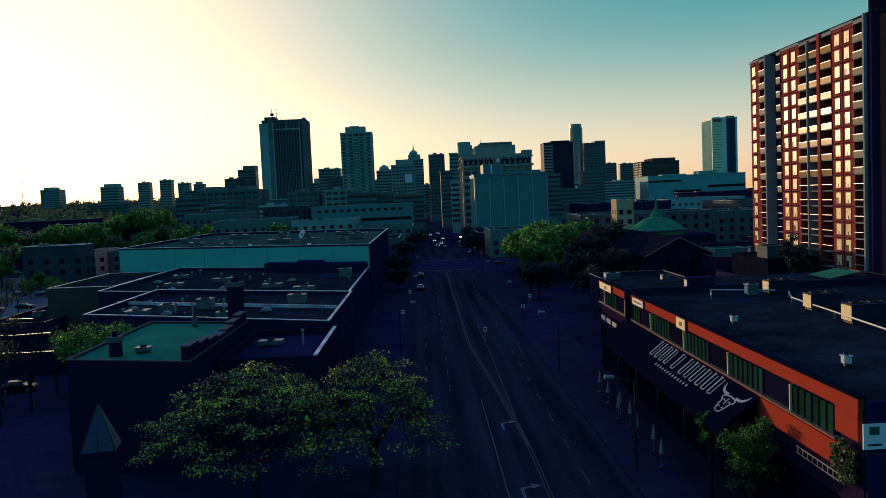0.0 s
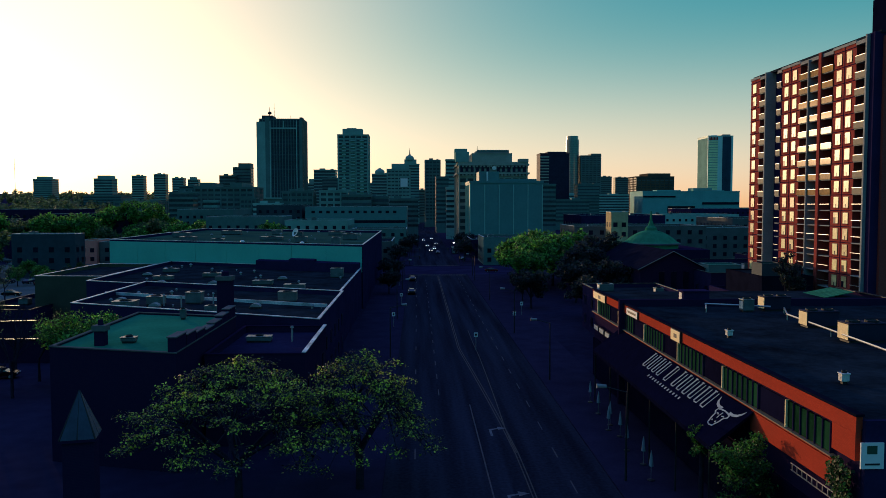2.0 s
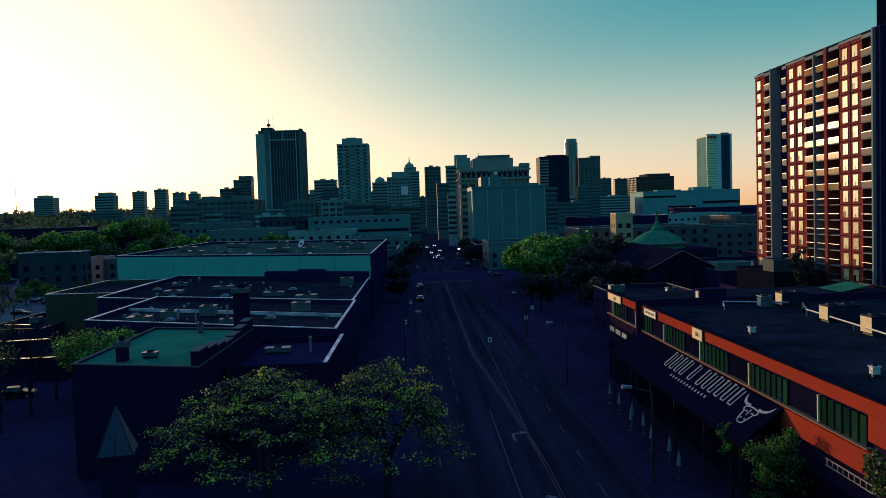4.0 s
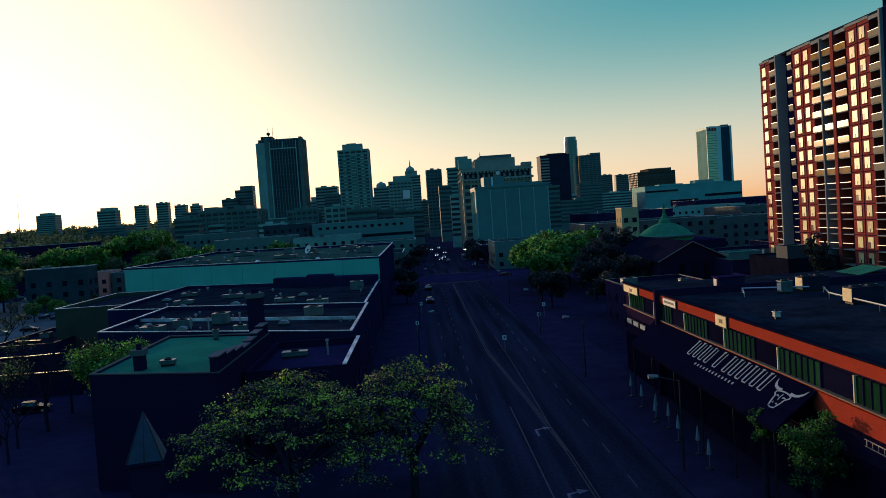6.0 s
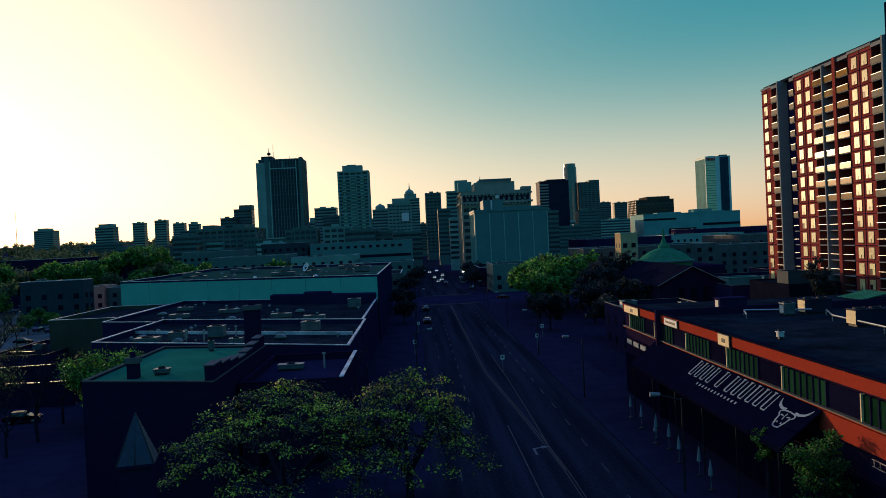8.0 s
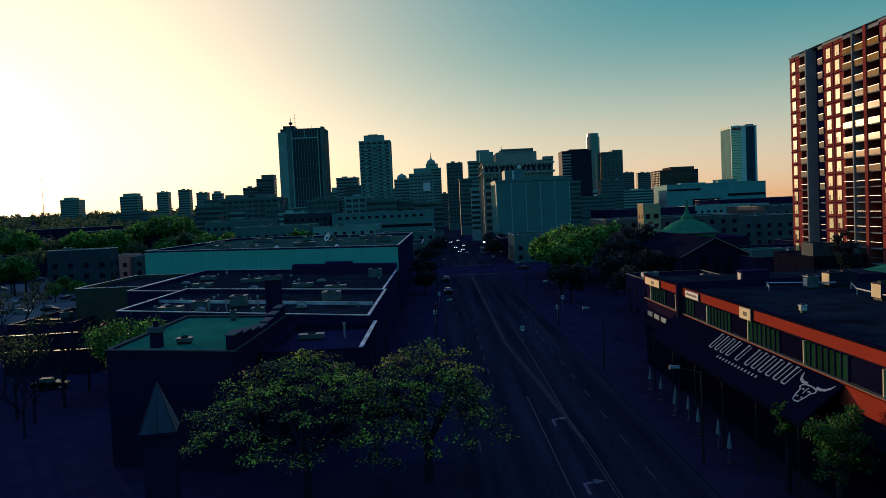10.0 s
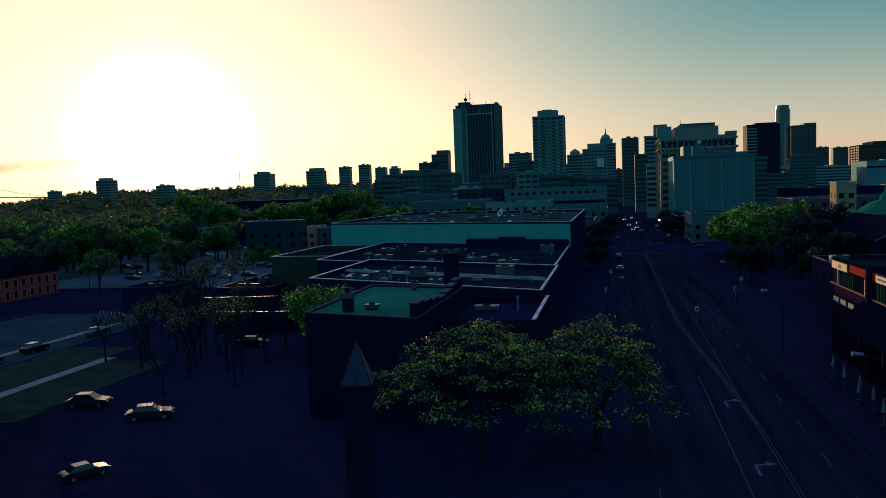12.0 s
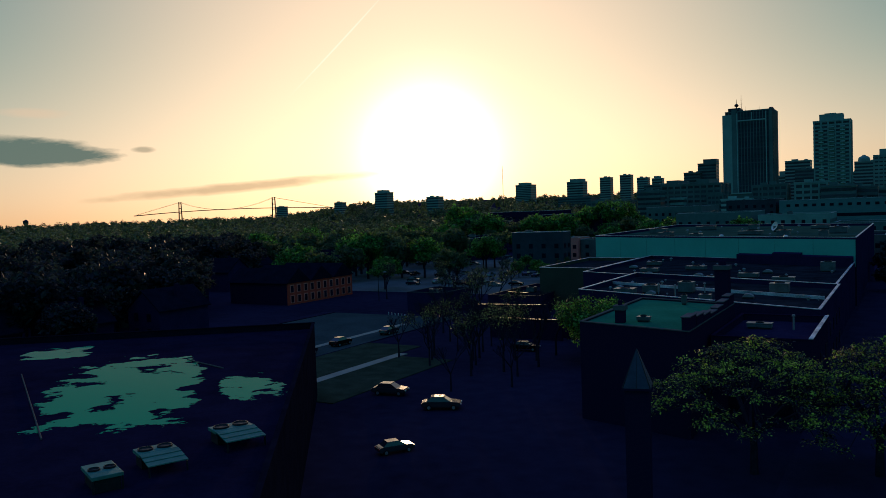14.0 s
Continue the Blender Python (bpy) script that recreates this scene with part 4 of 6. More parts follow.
tagged(new("roof_curb", finish(bm, "roof_curb", CAP)), "pale metal curb across a flat roof", "curb", kind="structure").location = (-33.4, 112, 8.7)
for x, y in ((-36.5, 114.5), (-33.5, 112.5), (-30, 116), (-14.5, 88)):
    bm = bmesh.new()
    rod(bm, (0, 0, 0), (0, 0, 1.5), 0.1)
    rod(bm, (0, 0, 1.5), (0, 0, 1.7), 0.2, 0.14)
    tagged(new("vent_pipe", finish(bm, "vent_pipe", CONCRETE)), "galvanised vent pipe on a flat roof", "vent pipe", "vent pipes").location = (x, y, 8.1 if x > -20 else 8.7)

def roof_vent(x, y, z, r):
    bm = bmesh.new()
    turned(bm, [(r * 0.5, 0), (r * 0.5, r), (r, r * 1.05), (r, r * 1.35), (r * 0.6, r * 1.8), (r * 0.15, r * 2.0)], 12)
    tagged(new("roof_vent", finish(bm, "roof_vent", CONCRETE)), "small mushroom-shaped metal vent on a flat roof", "vent", "roof vents").location = (x, y, z)


def roof_light(x, y, z, w, d):
    t = thing("roof_light", x, y, z, "low domed roof light on a dark curb", "roof light", "roof lights")
    part("curb", bb((-w / 2, w / 2, -d / 2, d / 2, 0, 0.3)), METAL_D, t)
    bm = bmesh.new()
    n = 8
    prism(bm, [(w * 0.46 * math.cos(math.pi * i / n), 0.304 + 0.45 * math.sin(math.pi * i / n)) for i in range(n + 1)], -d * 0.46, d * 0.46)
    part("dome", bm, CONCRETE, t, "milky domed glazing")


rv = random.Random(12)
for i in range(22):
    x, y = rv.uniform(-58, -15), rv.uniform(128, 172)
    roof_vent(x, back(x, y, -13.2), 8.3, rv.uniform(0.2, 0.4))
for i in range(14):
    x, y = rv.uniform(-46, -14), rv.uniform(97, 123)
    roof_vent(x, back(x, y, -12.5), 8.7, rv.uniform(0.15, 0.32))
for i in range(18):
    x, y = rv.uniform(-76, -16), rv.uniform(180, 264)
    roof_vent(x, back(x, y), 13.3, rv.uniform(0.25, 0.5))
for x, y in ((-26, 102), (-23, 106), (-37, 100.5), (-44, 104)):
    roof_light(x, back(x, y, -12.5), 8.7, 1.5, 1.2)
for x, y in ((-48, 133), (-38, 136), (-27, 150), (-56, 146)):
    roof_light(x, back(x, y, -13.2), 8.3, 1.8, 1.4)


def chimney(x, y, z, w, h, label):
    t = thing("chimney", x, y, z, label, "chimney")
    part("shaft", bb((-w / 2, w / 2, -w / 2, w / 2, 0, h - 0.5)), BRICK_DARK, t)
    part("cap", bb((-w / 2 - 0.15, w / 2 + 0.15, -w / 2 - 0.15, w / 2 + 0.15, h - 0.496, h)), CONCRETE_D, t)
    bm = bmesh.new()
    rod(bm, (0, 0, h + 0.004), (0, 0, h + 0.5), w * 0.28, w * 0.25, 10)
    part("chimney_pot", bm, BRICK_DARK, t)


chimney(-23.4, 95.6, 0.0, 1.6, 14.6, "tall dark brick chimney stack")
# the grey-roofed house with stepped gable walls
G = low_block(-33.6, -21.4, 69.5, 92, 10.3, "old brick building with a grey membrane roof and stepped side walls", BRICK_DARK, ROOF_GREY, CONCRETE_D, windows=False, units=0, name="old_building", skew=0.3, par=0.15)
for i in range(7):
    part("stepped_wall", bb((5.35, 6.05, -11 + i * 3.2, -11 + i * 3.2 + 3.0, 9.9, 10.7 + 0.28 * abs(i - 3.2))), BRICK_DARK, G)
    part("coping", bb((5.25, 6.12, -11 + i * 3.2 - 0.05, -11 + i * 3.2 + 3.05, 10.7 + 0.28 * abs(i - 3.2) + 0.004, 10.8 + 0.28 * abs(i - 3.2))), KERB, G)
chimney(-29.7, 74.8, 10.1, 0.9, 1.9, "short dark brick chimney on the grey roof")
roof_unit(-27.6, 76, 10.15, 1.3, 0.9, 0.5)
roof_unit(-27.0, 91, 10.15, 0.6, 0.6, 1.1)
# a slim dark turret with a pale pyramid roof
pt = thing("turret", -18.6, 43.6, 0.0, "slim dark turret with a pale ribbed pyramid roof", "turret", rz=12)
part("wall", bb((-0.76, 0.76, -0.76, 0.76, 0, 10.7)), BRICK_DARK, pt)
part("roof_edge", bb((-0.9, 0.9, -0.9, 0.9, 10.704, 10.84)), BRICK_DARK, pt)
corners = [(-0.87, -0.87, 10.844), (0.87, -0.87, 10.844), (0.87, 0.87, 10.844), (-0.87, 0.87, 10.844)]
for i in range(4):
    bm = bmesh.new()
    p_, q_ = Vector(corners[i]), Vector(corners[(i + 1) % 4])
    top_, mid_ = Vector((0, 0, 13.25)), (p_ + q_) / 2
    n_ = (q_ - p_).cross(top_ - p_).normalized() * 0.03
    for a_, b_ in ((p_.lerp(mid_, 0.06), mid_.lerp(p_, 0.04)), (mid_.lerp(q_, 0.04), q_.lerp(mid_, 0.06))):
        lo_ = [bm.verts.new(v) for v in (a_, b_, top_)]
        hi_ = [bm.verts.new(v + n_) for v in (a_, b_, top_)]
        bm.faces.new(hi_); bm.faces.new(lo_[::-1])
        for k in range(3):
            bm.faces.new((lo_[k], lo_[(k + 1) % 3], hi_[(k + 1) % 3], hi_[k]))
    part("roof_panel", bm, SHEET, pt, "pale roof panel")
    bm = bmesh.new()
    rod(bm, p_, top_, 0.05, 0.03, 5)
    rod(bm, mid_, top_, 0.045, 0.02, 5)
    part("rib", bm, METAL_D, pt)

# ---- buildings along the left edge of the yard ----
low_block(-127.5, -108.0, 255, 262.5, 13.7, "dark three-storey brick building with a pale metal roof edge", TOWER_NV, METAL_W, METAL_W, units=1, name="brick_building", par=0.12)
low_block(-130.6, -124.0, 312, 326, 9.2, "old pink-lit brick house with tall windows", BRICK_PINK, ROOF_TAR, units=0, name="old_house")
low_block(-123.7, -112.0, 314, 336, 8.4, "low grey brick annexe", CONCRETE_D, ROOF_TAR, units=1, name="annexe")
rb = thing("brick_house", -139.5, 147.5, 0, "low red brick house with framed windows and dark gables", "house")
part("wall", bb((-20, -0.3, 0, 27, 0, 5.6)), BRICK_DARK, rb)
# Only the front gets the glow-coloured brick; the other walls stay dark.
part("front_wall", bb((-0.296, 0, 0, 27, 0, 5.6)), BRICK_GLOW, rb, "brick front with its red glow in the colour")
for k in range(3):          # three cross gables
    bm = bmesh.new()
    prism(bm, [(0, 5.6), (9.4, 5.6), (4.7, 9.2)], -20.3, 0.3)
    for v in bm.verts:
        v.co.x, v.co.y = v.co.y, v.co.x - 0.6 + k * 9.4
    part("roof", bm, SLATE, rb)
sur = finish(bb((-0.06, 0.1, -0.75, 0.75, 0, 2.0)), "window", BRICK_PINK)
pan = finish(bb((0.0, 0.13, -0.5, 0.5, 0.12, 1.8)), "pane", GLASS_DK)
for k in (0.5, 3.1):
    for i in range(10):
        o = part("window", sur, None, rb, at=(0.0, 1.6 + i * 2.65, k))
        part("pane", pan, None, o)
low_block(-100, -90.5, 142, 154, 4.8, "dark square building at the end of the side street", DARK_WALL, ROOF_TAR, CONCRETE_D, units=1, windows=False, name="low_shop", group="low shops")
low_block(-84, -72, 150, 176, 3.6, "low shed with a pale metal roof edge", DARK_WALL, ROOF_TAR, METAL_D, units=1, windows=False, name="low_shop", group="low shops")


def yard_wall(x0, y0, x1, y1, h, cap, label):
    """A low wall with a broad pale coping, cast in lengths."""
    a, b = Vector((x0, y0, 0)), Vector((x1, y1, 0))
    t = thing("yard_wall", x0, y0, 0, label, "wall", "yard walls", math.degrees(math.atan2(y1 - y0, x1 - x0)))
    ln = (b - a).length
    part("wall", bb((0, ln, -0.18, 0.18, 0, h)), BRICK_DARK, t)
    n = max(2, int(ln / 2.2))
    for i in range(n):
        part("coping_stone", bb((ln * i / n + 0.02, ln * (i + 1) / n - 0.02, -0.34, 0.34, h + 0.004, h + 0.12 + 0.03 * ((i * 7) % 3))), cap, t)


for x0, y0, x1, y1, h_ in ((-79.5, 135.5, -64.4, 137.0, 3.4), (-83, 158.5, -77.5, 157.0, 3.4), (-67.5, 118.6, -53.8, 118.3, 3.4), (-56.9, 123.2, -52.2, 119.6, 3.2)):
    yard_wall(x0, y0, x1, y1, h_, LEDGE, "low dark yard wall with a gleaming metal coping")

# ---- the red-banded brick building with the patio ----
def red_building():
    y0, y1, h = 43.0, 107.0, 11.75
    t = thing("brick_shop_building", FRONT_R, y0, 0, "long two-storey brick building with a red band and dark windows", "building")
    L_, D = y1 - y0, 33.0
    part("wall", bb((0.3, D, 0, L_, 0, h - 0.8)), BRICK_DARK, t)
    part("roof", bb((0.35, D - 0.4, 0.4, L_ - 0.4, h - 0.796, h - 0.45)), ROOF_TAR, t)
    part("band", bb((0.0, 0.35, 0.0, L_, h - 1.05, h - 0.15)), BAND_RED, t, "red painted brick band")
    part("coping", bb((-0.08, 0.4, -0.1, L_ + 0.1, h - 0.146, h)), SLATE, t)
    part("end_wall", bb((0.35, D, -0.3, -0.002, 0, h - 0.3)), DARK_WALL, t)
    part("rear_parapet", bb((D - 0.4, D, 0, L_, h - 0.796, h - 0.1)), BRICK_DARK, t)
    part("rear_coping", bb((D - 0.5, D + 0.1, -0.1, L_ + 0.1, h - 0.096, h)), METAL_D, t)
    part("sill_band", bb((-0.04, 0.35, 2.4, L_, 8.58, 8.66)), BAND_RED, t, "red painted brick sill")
    part("sill_trim", bb((-0.1, 0.3, 2.4, L_, 8.664, 8.74)), CREAM, t, "thin pale sill")
    part("end_panel", bb((-0.02, 0.33, 0.0, 2.4, 9.2, h - 1.052)), BAND_RED, t, "red painted brick pier")
    part("lower_panel", bb((-0.01, 0.33, 2.4, 13.4, 7.1, 8.5)), BAND_RED, t, "red painted brick panel")
    # long window bays between pale posts: a plain dark pane, then narrow green-black panes
    bw = 10.6
    post = finish(bb((0.02, 0.33, -0.06, 0.06, 8.76, h - 1.252)), "post", SIGN_Y)
    pane = finish(bb((0.16, 0.24, 0.04, 0.86, 8.8, h - 1.3)), "pane", PANE_GR)
    wide = finish(bb((0.2, 0.26, 0.1, 4.2, 8.8, h - 1.3)), "pane", PANE_DK)
    mull = finish(bb((0.08, 0.28, -0.04, 0.04, 8.76, h - 1.252)), "mullion", DARK_WALL)
    for i in range(-1, 6):
        s = 8.2 + i * bw
        if s > 0:
            part("post", post, None, t, at=(0, s, 0))
        if s + 4.2 < L_ and s > 2:
            part("pane", wide, None, t, at=(0, s, 0))
        for j in range(7):
            q = s + 4.3 + j * 0.9
            if 2.4 < q < L_ - 1:
                part("pane", pane, None, t, at=(0, q, 0))
                part("mullion", mull, None, t, at=(0, q, 0))
    part("firewall", bb((-0.5, D, 48.0, 48.5, 0, h + 0.35)), BRICK_DARK, t)
    # Dark sheet in place of the shade under the awning.
    part("ground_front", bb((0.1, 0.3, 0, L_, 0.2, 5.2)), PANE_DK, t, "ground-floor front coloured dark for the shade below the awning")
    return t


red_building()


def ivy(x, y0, y1, z0, z1, n, seed):
    """Climbing leaves that cover a patch of wall, thinning out towards its ragged edge."""
    r = np.random.default_rng(seed)
    y, z = r.uniform(y0, y1, n * 2), r.uniform(z0, z1, n * 2)
    e = ((y - (y0 + y1) / 2) / (y1 - y0) * 2) ** 2 + ((z - (z0 + z1) / 2) / (z1 - z0) * 2) ** 2
    keep = e + 0.35 * np.sin(y * 5) * np.cos(z * 4) + r.uniform(-0.25, 0.25, n * 2) < 0.95
    p = np.stack([x - r.uniform(0.02, 0.4, n * 2), y, z], 1)[keep]
    m = len(p)
    nrm = r.normal(0, 0.5, (m, 3)) + (-0.8, 0, 0.5)
    nrm /= np.linalg.norm(nrm, axis=1)[:, None]
    u = np.cross(nrm, r.normal(0, 1, (m, 3)))
    u /= np.linalg.norm(u, axis=1)[:, None]
    v = np.cross(nrm, u)
    s = 0.11 * r.uniform(0.6, 1.3, (m, 1))
    quad = np.stack([p - u * s, p - v * s * 0.7, p + u * s, p + v * s * 0.7], 1).reshape(-1, 3)
    me = bpy.data.meshes.new("climbing_plant")
    me.from_pydata(quad.tolist(), [], np.arange(4 * m).reshape(-1, 4).tolist())
    me.materials.append(PATIO)
    tagged(new("climbing_plant", me), "dark climbing plant on the end of the brick wall", "plant")


ivy(22.36, 42.9, 45.4, 6.6, 9.0, 620, 3)


def flat_sign(x, y, z, w, h, material, label, bars=()):
    """A board on a wall that faces the street."""
    t = thing("sign_board", x, y, z, label, "sign")
    part("board", bb((-0.18, 0, -w / 2, w / 2, 0, h)), material, t, bevel=0.02)
    part("edge", bb((-0.14, 0.04, -w / 2 - 0.06, w / 2 + 0.06, -0.06, h + 0.06)), METAL_D, t)
    for a, b, c, d, m in bars:
        part("sign_mark", bb((-0.195, -0.18, a, b, c, d)), m, t)


flat_sign(22.38, 72.4, 10.62, 2.5, 0.95, SIGN_Y, "cream sign board on the red band", ((-0.45, 0.35, 0.3, 0.65, METAL_D),))
flat_sign(22.38, 87.0, 10.75, 4.2, 0.7, SIGN_W, "white sign board with unreadable lettering", ((-1.6, 1.6, 0.25, 0.48, METAL_D),))
flat_sign(22.38, 102.6, 10.65, 6.4, 0.85, SIGN_Y, "cream sign board with a dark mark", ((-0.9, 0.3, 0.2, 0.6, METAL_D),))
fs = thing("sign_board", 23.1, 42.69, 8.9, "white square sign on the end wall", "sign")
part("board", bb((-0.62, 0.62, -0.1, 0, 0, 1.4)), SIGN_W, fs)
part("sign_mark", bb((-0.3, 0.25, -0.115, -0.1, 0.8, 1.25)), mat("dark_green_paint", (0.03, 0.08, 0.05), 0.6), fs)
part("sign_mark", bb((-0.4, 0.4, -0.115, -0.1, 0.2, 0.3)), METAL_D, fs)
tr = thing("lattice_beam", 22.39, 44.4, 6.5, "pale metal lattice beam along the brick wall", "beam")
for z in (0.0, 0.42):
    part("rail", bb((-0.32, -0.26, 0, 5.2, z, z + 0.05)), METAL, tr)
for i in range(9):
    part("rung", bb((-0.31, -0.27, 0.1 + i * 0.61, 0.15 + i * 0.61, 0.054, 0.416)), METAL, tr)
for y in (0.3, 4.8):
    part("bracket", bb((-0.26, 0.0, y, y + 0.06, 0.0, 0.05)), METAL_D, tr)


def awning():
    """The dark sloping awning over the patio, with pale bars for its lettering and a horned emblem."""
    t = thing("awning", 22.35, 55.8, 0, "shade-dark canvas patio awning with pale lettering and a horned emblem", "awning")
    top, low, out, ln = 8.5, 6.1, 3.0, 37.0
    bm = bmesh.new()
    prism(bm, [(0, top), (-out, low), (-out, low - 0.35), (-out + 0.1, low - 0.3), (0, top - 0.15)], 0, ln)
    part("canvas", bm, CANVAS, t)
    slope = Vector((-out, 0, low - top))
    ex, n = slope.normalized(), Vector((low - top, 0, out)).normalized()
    if n.z < 0:
        n = -n

    def bar(parent, name, u0, v0, u1, v1, lean=0.0, thick=0.02):
        # u runs along the street away from the reader, v down the slope
        bm = bmesh.new()
        base = Vector((0, 0, top)) + n * 0.012
        pts = [base + Vector((0, u, 0)) + ex * v for u, v in ((u0 + lean, v0), (u1 + lean, v0), (u1, v1), (u0, v1))]
        lo = [bm.verts.new(p) for p in pts]
        hi = [bm.verts.new(p + n * thick) for p in pts]
        for i in range(4):
            bm.faces.new((lo[i], lo[(i + 1) % 4], hi[(i + 1) % 4], hi[i]))
        bm.faces.new(hi)
        bm.faces.new(lo[::-1])
        return part(name, bm, LETTER, parent)

    y = 22.4
    for word in (4, 1, 6):          # plain strokes where the lettering stands
        for i in range(word):
            bar(t, "letter_bar", y - 0.34, 0.2, y - 0.12, 1.8)
            bar(t, "letter_bar", y - 0.98, 0.2, y - 0.86, 1.8)
            bar(t, "letter_bar", y - 0.5, 0.1, y - 0.0, 0.2)
            bar(t, "letter_bar", y - 0.98, 1.8, y - 0.3, 1.9)
            y -= 1.42
        y -= 0.75
    for i in range(13):
        bar(t, "letter_bar", 18.6 - i * 0.72, 2.25, 18.85 - i * 0.72, 2.5)
    def ribbon(name, edges, lift=0.02):
        """A flat painted shape between two runs of points (u, v) on the canvas."""
        bm = bmesh.new()
        base = Vector((0, 2.8 * -0.22, top)) + n * lift
        rows = [[bm.verts.new(base + Vector((0, u * 1.22, 0)) + ex * (0.3 + v * 0.76) + n * k) for k in (0.0, 0.012) for u, v in pair] for pair in edges]
        for p, q in zip(rows, rows[1:]):
            for i, j in ((2, 3), (1, 0), (0, 2), (3, 1)):
                bm.faces.new((p[i], p[j], q[j], q[i]))
        bmesh.ops.recalc_face_normals(bm, faces=bm.faces[:])
        return part(name, bm, LETTER, t)

    def stroke(name, pts, w):
        rows = []
        for i, (u, v) in enumerate(pts):
            d = (Vector(pts[min(i + 1, len(pts) - 1)]) - Vector(pts[max(i - 1, 0)])).normalized() * w / 2
            rows.append(((u - d.y, v + d.x), (u + d.y, v - d.x)))
        return ribbon(name, rows)

    # emblem: an outlined head between two curved horns
    c_ = 2.8
    for sg in (-1, 1):
        ribbon("emblem_horn", [((c_ + sg * a0, v0), (c_ + sg * a1, v1)) for a0, v0, a1, v1 in ((0.55, 0.82, 0.55, 1.12), (1.05, 0.84, 1.1, 1.14), (1.4, 0.68, 1.52, 0.94), (1.66, 0.38, 1.8, 0.56), (1.86, -0.02, 1.9, 0.02))])
        stroke("emblem_face", [(c_ + sg * a0, v0) for a0, v0 in ((0.0, 1.05), (0.5, 1.1), (0.86, 1.25), (0.9, 1.5), (0.62, 1.8), (0.55, 2.3), (0.42, 2.7), (0.36, 2.95), (0.0, 3.05))], 0.15)
        stroke("emblem_face", [(c_ + sg * a0, v0) for a0, v0 in ((0.22, 1.72), (0.4, 1.62), (0.55, 1.66))], 0.13)
        stroke("emblem_face", [(c_ + sg * a0, v0) for a0, v0 in ((0.16, 2.55), (0.24, 2.4), (0.3, 2.55))], 0.1)
    stroke("emblem_face", [(c_, 1.3), (c_ + 0.06, 1.7), (c_, 2.1)], 0.1)
    post = bmesh.new()
    rod(post, (0, 0, 0.13), (0, 0, low - 0.2), 0.07)
    post = finish(post, "post", METAL_D)
    for i in range(6):
        part("post", post, None, t, at=(-out + 0.15, 0.5 + i * 7.2, 0))


awning()
for y, n_ in ((95, 0), (98, 1), (101, 2)):
    flat_sign(22.0, y + 1.5, 6.9, 2.2, 0.5, LETTER, "pale strip sign above a shop front")


def umbrella(x, y, h):
    t = thing("folded_umbrella", x, y, 0.13, "closed pale patio umbrella on a pole", "umbrella", "patio umbrellas")
    bm = bmesh.new()
    turned(bm, [(0.3, 0), (0.3, 0.06), (0.06, 0.1)], 12)
    part("foot", bm, METAL_D, t)
    bm = bmesh.new()
    rod(bm, (0, 0, 0.1), (0, 0, h), 0.025, seg=6)
    part("pole", bm, METAL, t)
    bm = bmesh.new()
    turned(bm, [(0.05, h - 1.35), (0.2, h - 1.28), (0.15, h - 0.8), (0.07, h - 0.25), (0.02, h)], 9)
    part("canopy", bm, CANVAS_L, t, "folded pale canvas")


for x, y in ((18.9, 92.0), (18.7, 87.0), (18.3, 80.7), (18.9, 82.5), (18.9, 78.4), (18.4, 74.0), (18.8, 70.0), (18.3, 66.0)):
    umbrella(x, y, 2.5)


def street_lamp(x, y, h, side, lit=False):
    t = thing("street_lamp", x, y, 0.1, "grey metal street lamp on a tall pole", "street lamp", "street lamps")
    bm = bmesh.new()
    rod(bm, (0, 0, 0), (0, 0, h), 0.11, 0.06)
    part("pole", bm, METAL_D, t)
    bm = bmesh.new()
    rod(bm, (0, 0, h - 0.1), (side * 1.8, 0, h + 0.4), 0.045)
    part("arm", bm, METAL_D, t)
    bm = bmesh.new()
    rod(bm, (side * 1.7, 0, h + 0.42), (side * 2.5, 0, h + 0.46), 0.14, 0.2, 8)
    part("lamp_head", bm, LAMP_GLOW if lit else CONCRETE, t)


for x, y, s in ((16.2, 66, -1), (16.2, 104, -1), (-5, 120, 1), (16.2, 142, -1), (-5, 160, 1), (16.2, 190, -1), (-5, 215, 1), (16.2, 240, -1), (15.3, 310, -1), (-3.3, 340, 1), (15.3, 380, -1)):
    street_lamp(x, y, 7.5, s, y == 310)
street_lamp(-121.0, 161.0, 7.0, 1)
for i in range(7):          # low posts along the end of the side street
    bm = bmesh.new()
    turned(bm, [(0.1, 0), (0.1, 0.4), (0.13, 0.42), (0.12, 0.5), (0.02, 0.55)], 8)
    tagged(new("bollard", finish(bm, "bollard", METAL_W)), "short pale bollard at the road's end", "bollard", "bollards").location = (-103.5 + i * 1.15, 139.6 - i * 0.45, 0.0)


def post_sign(x, y, h, w):
    t = thing("road_sign", x, y, 0.02, "small white road sign on a post", "road sign", "road signs")
    bm = bmesh.new()
    rod(bm, (0, 0, 0), (0, 0, h), 0.05)
    part("post", bm, METAL, t)
    part("plate", bb((-w / 2, w / 2, -0.06, -0.03, h - w * 1.2, h)), SIGN_W, t)
    part("sign_mark", bb((-w * 0.25, w * 0.25, -0.075, -0.06, h - w * 0.85, h - w * 0.3)), METAL_D, t)


for x, y in ((8.2, 126), (17.2, 150), (20.5, 165), (-5.4, 150), (-6, 226), (-4.6, 182)):
    post_sign(x, y, 2.8, 0.6)
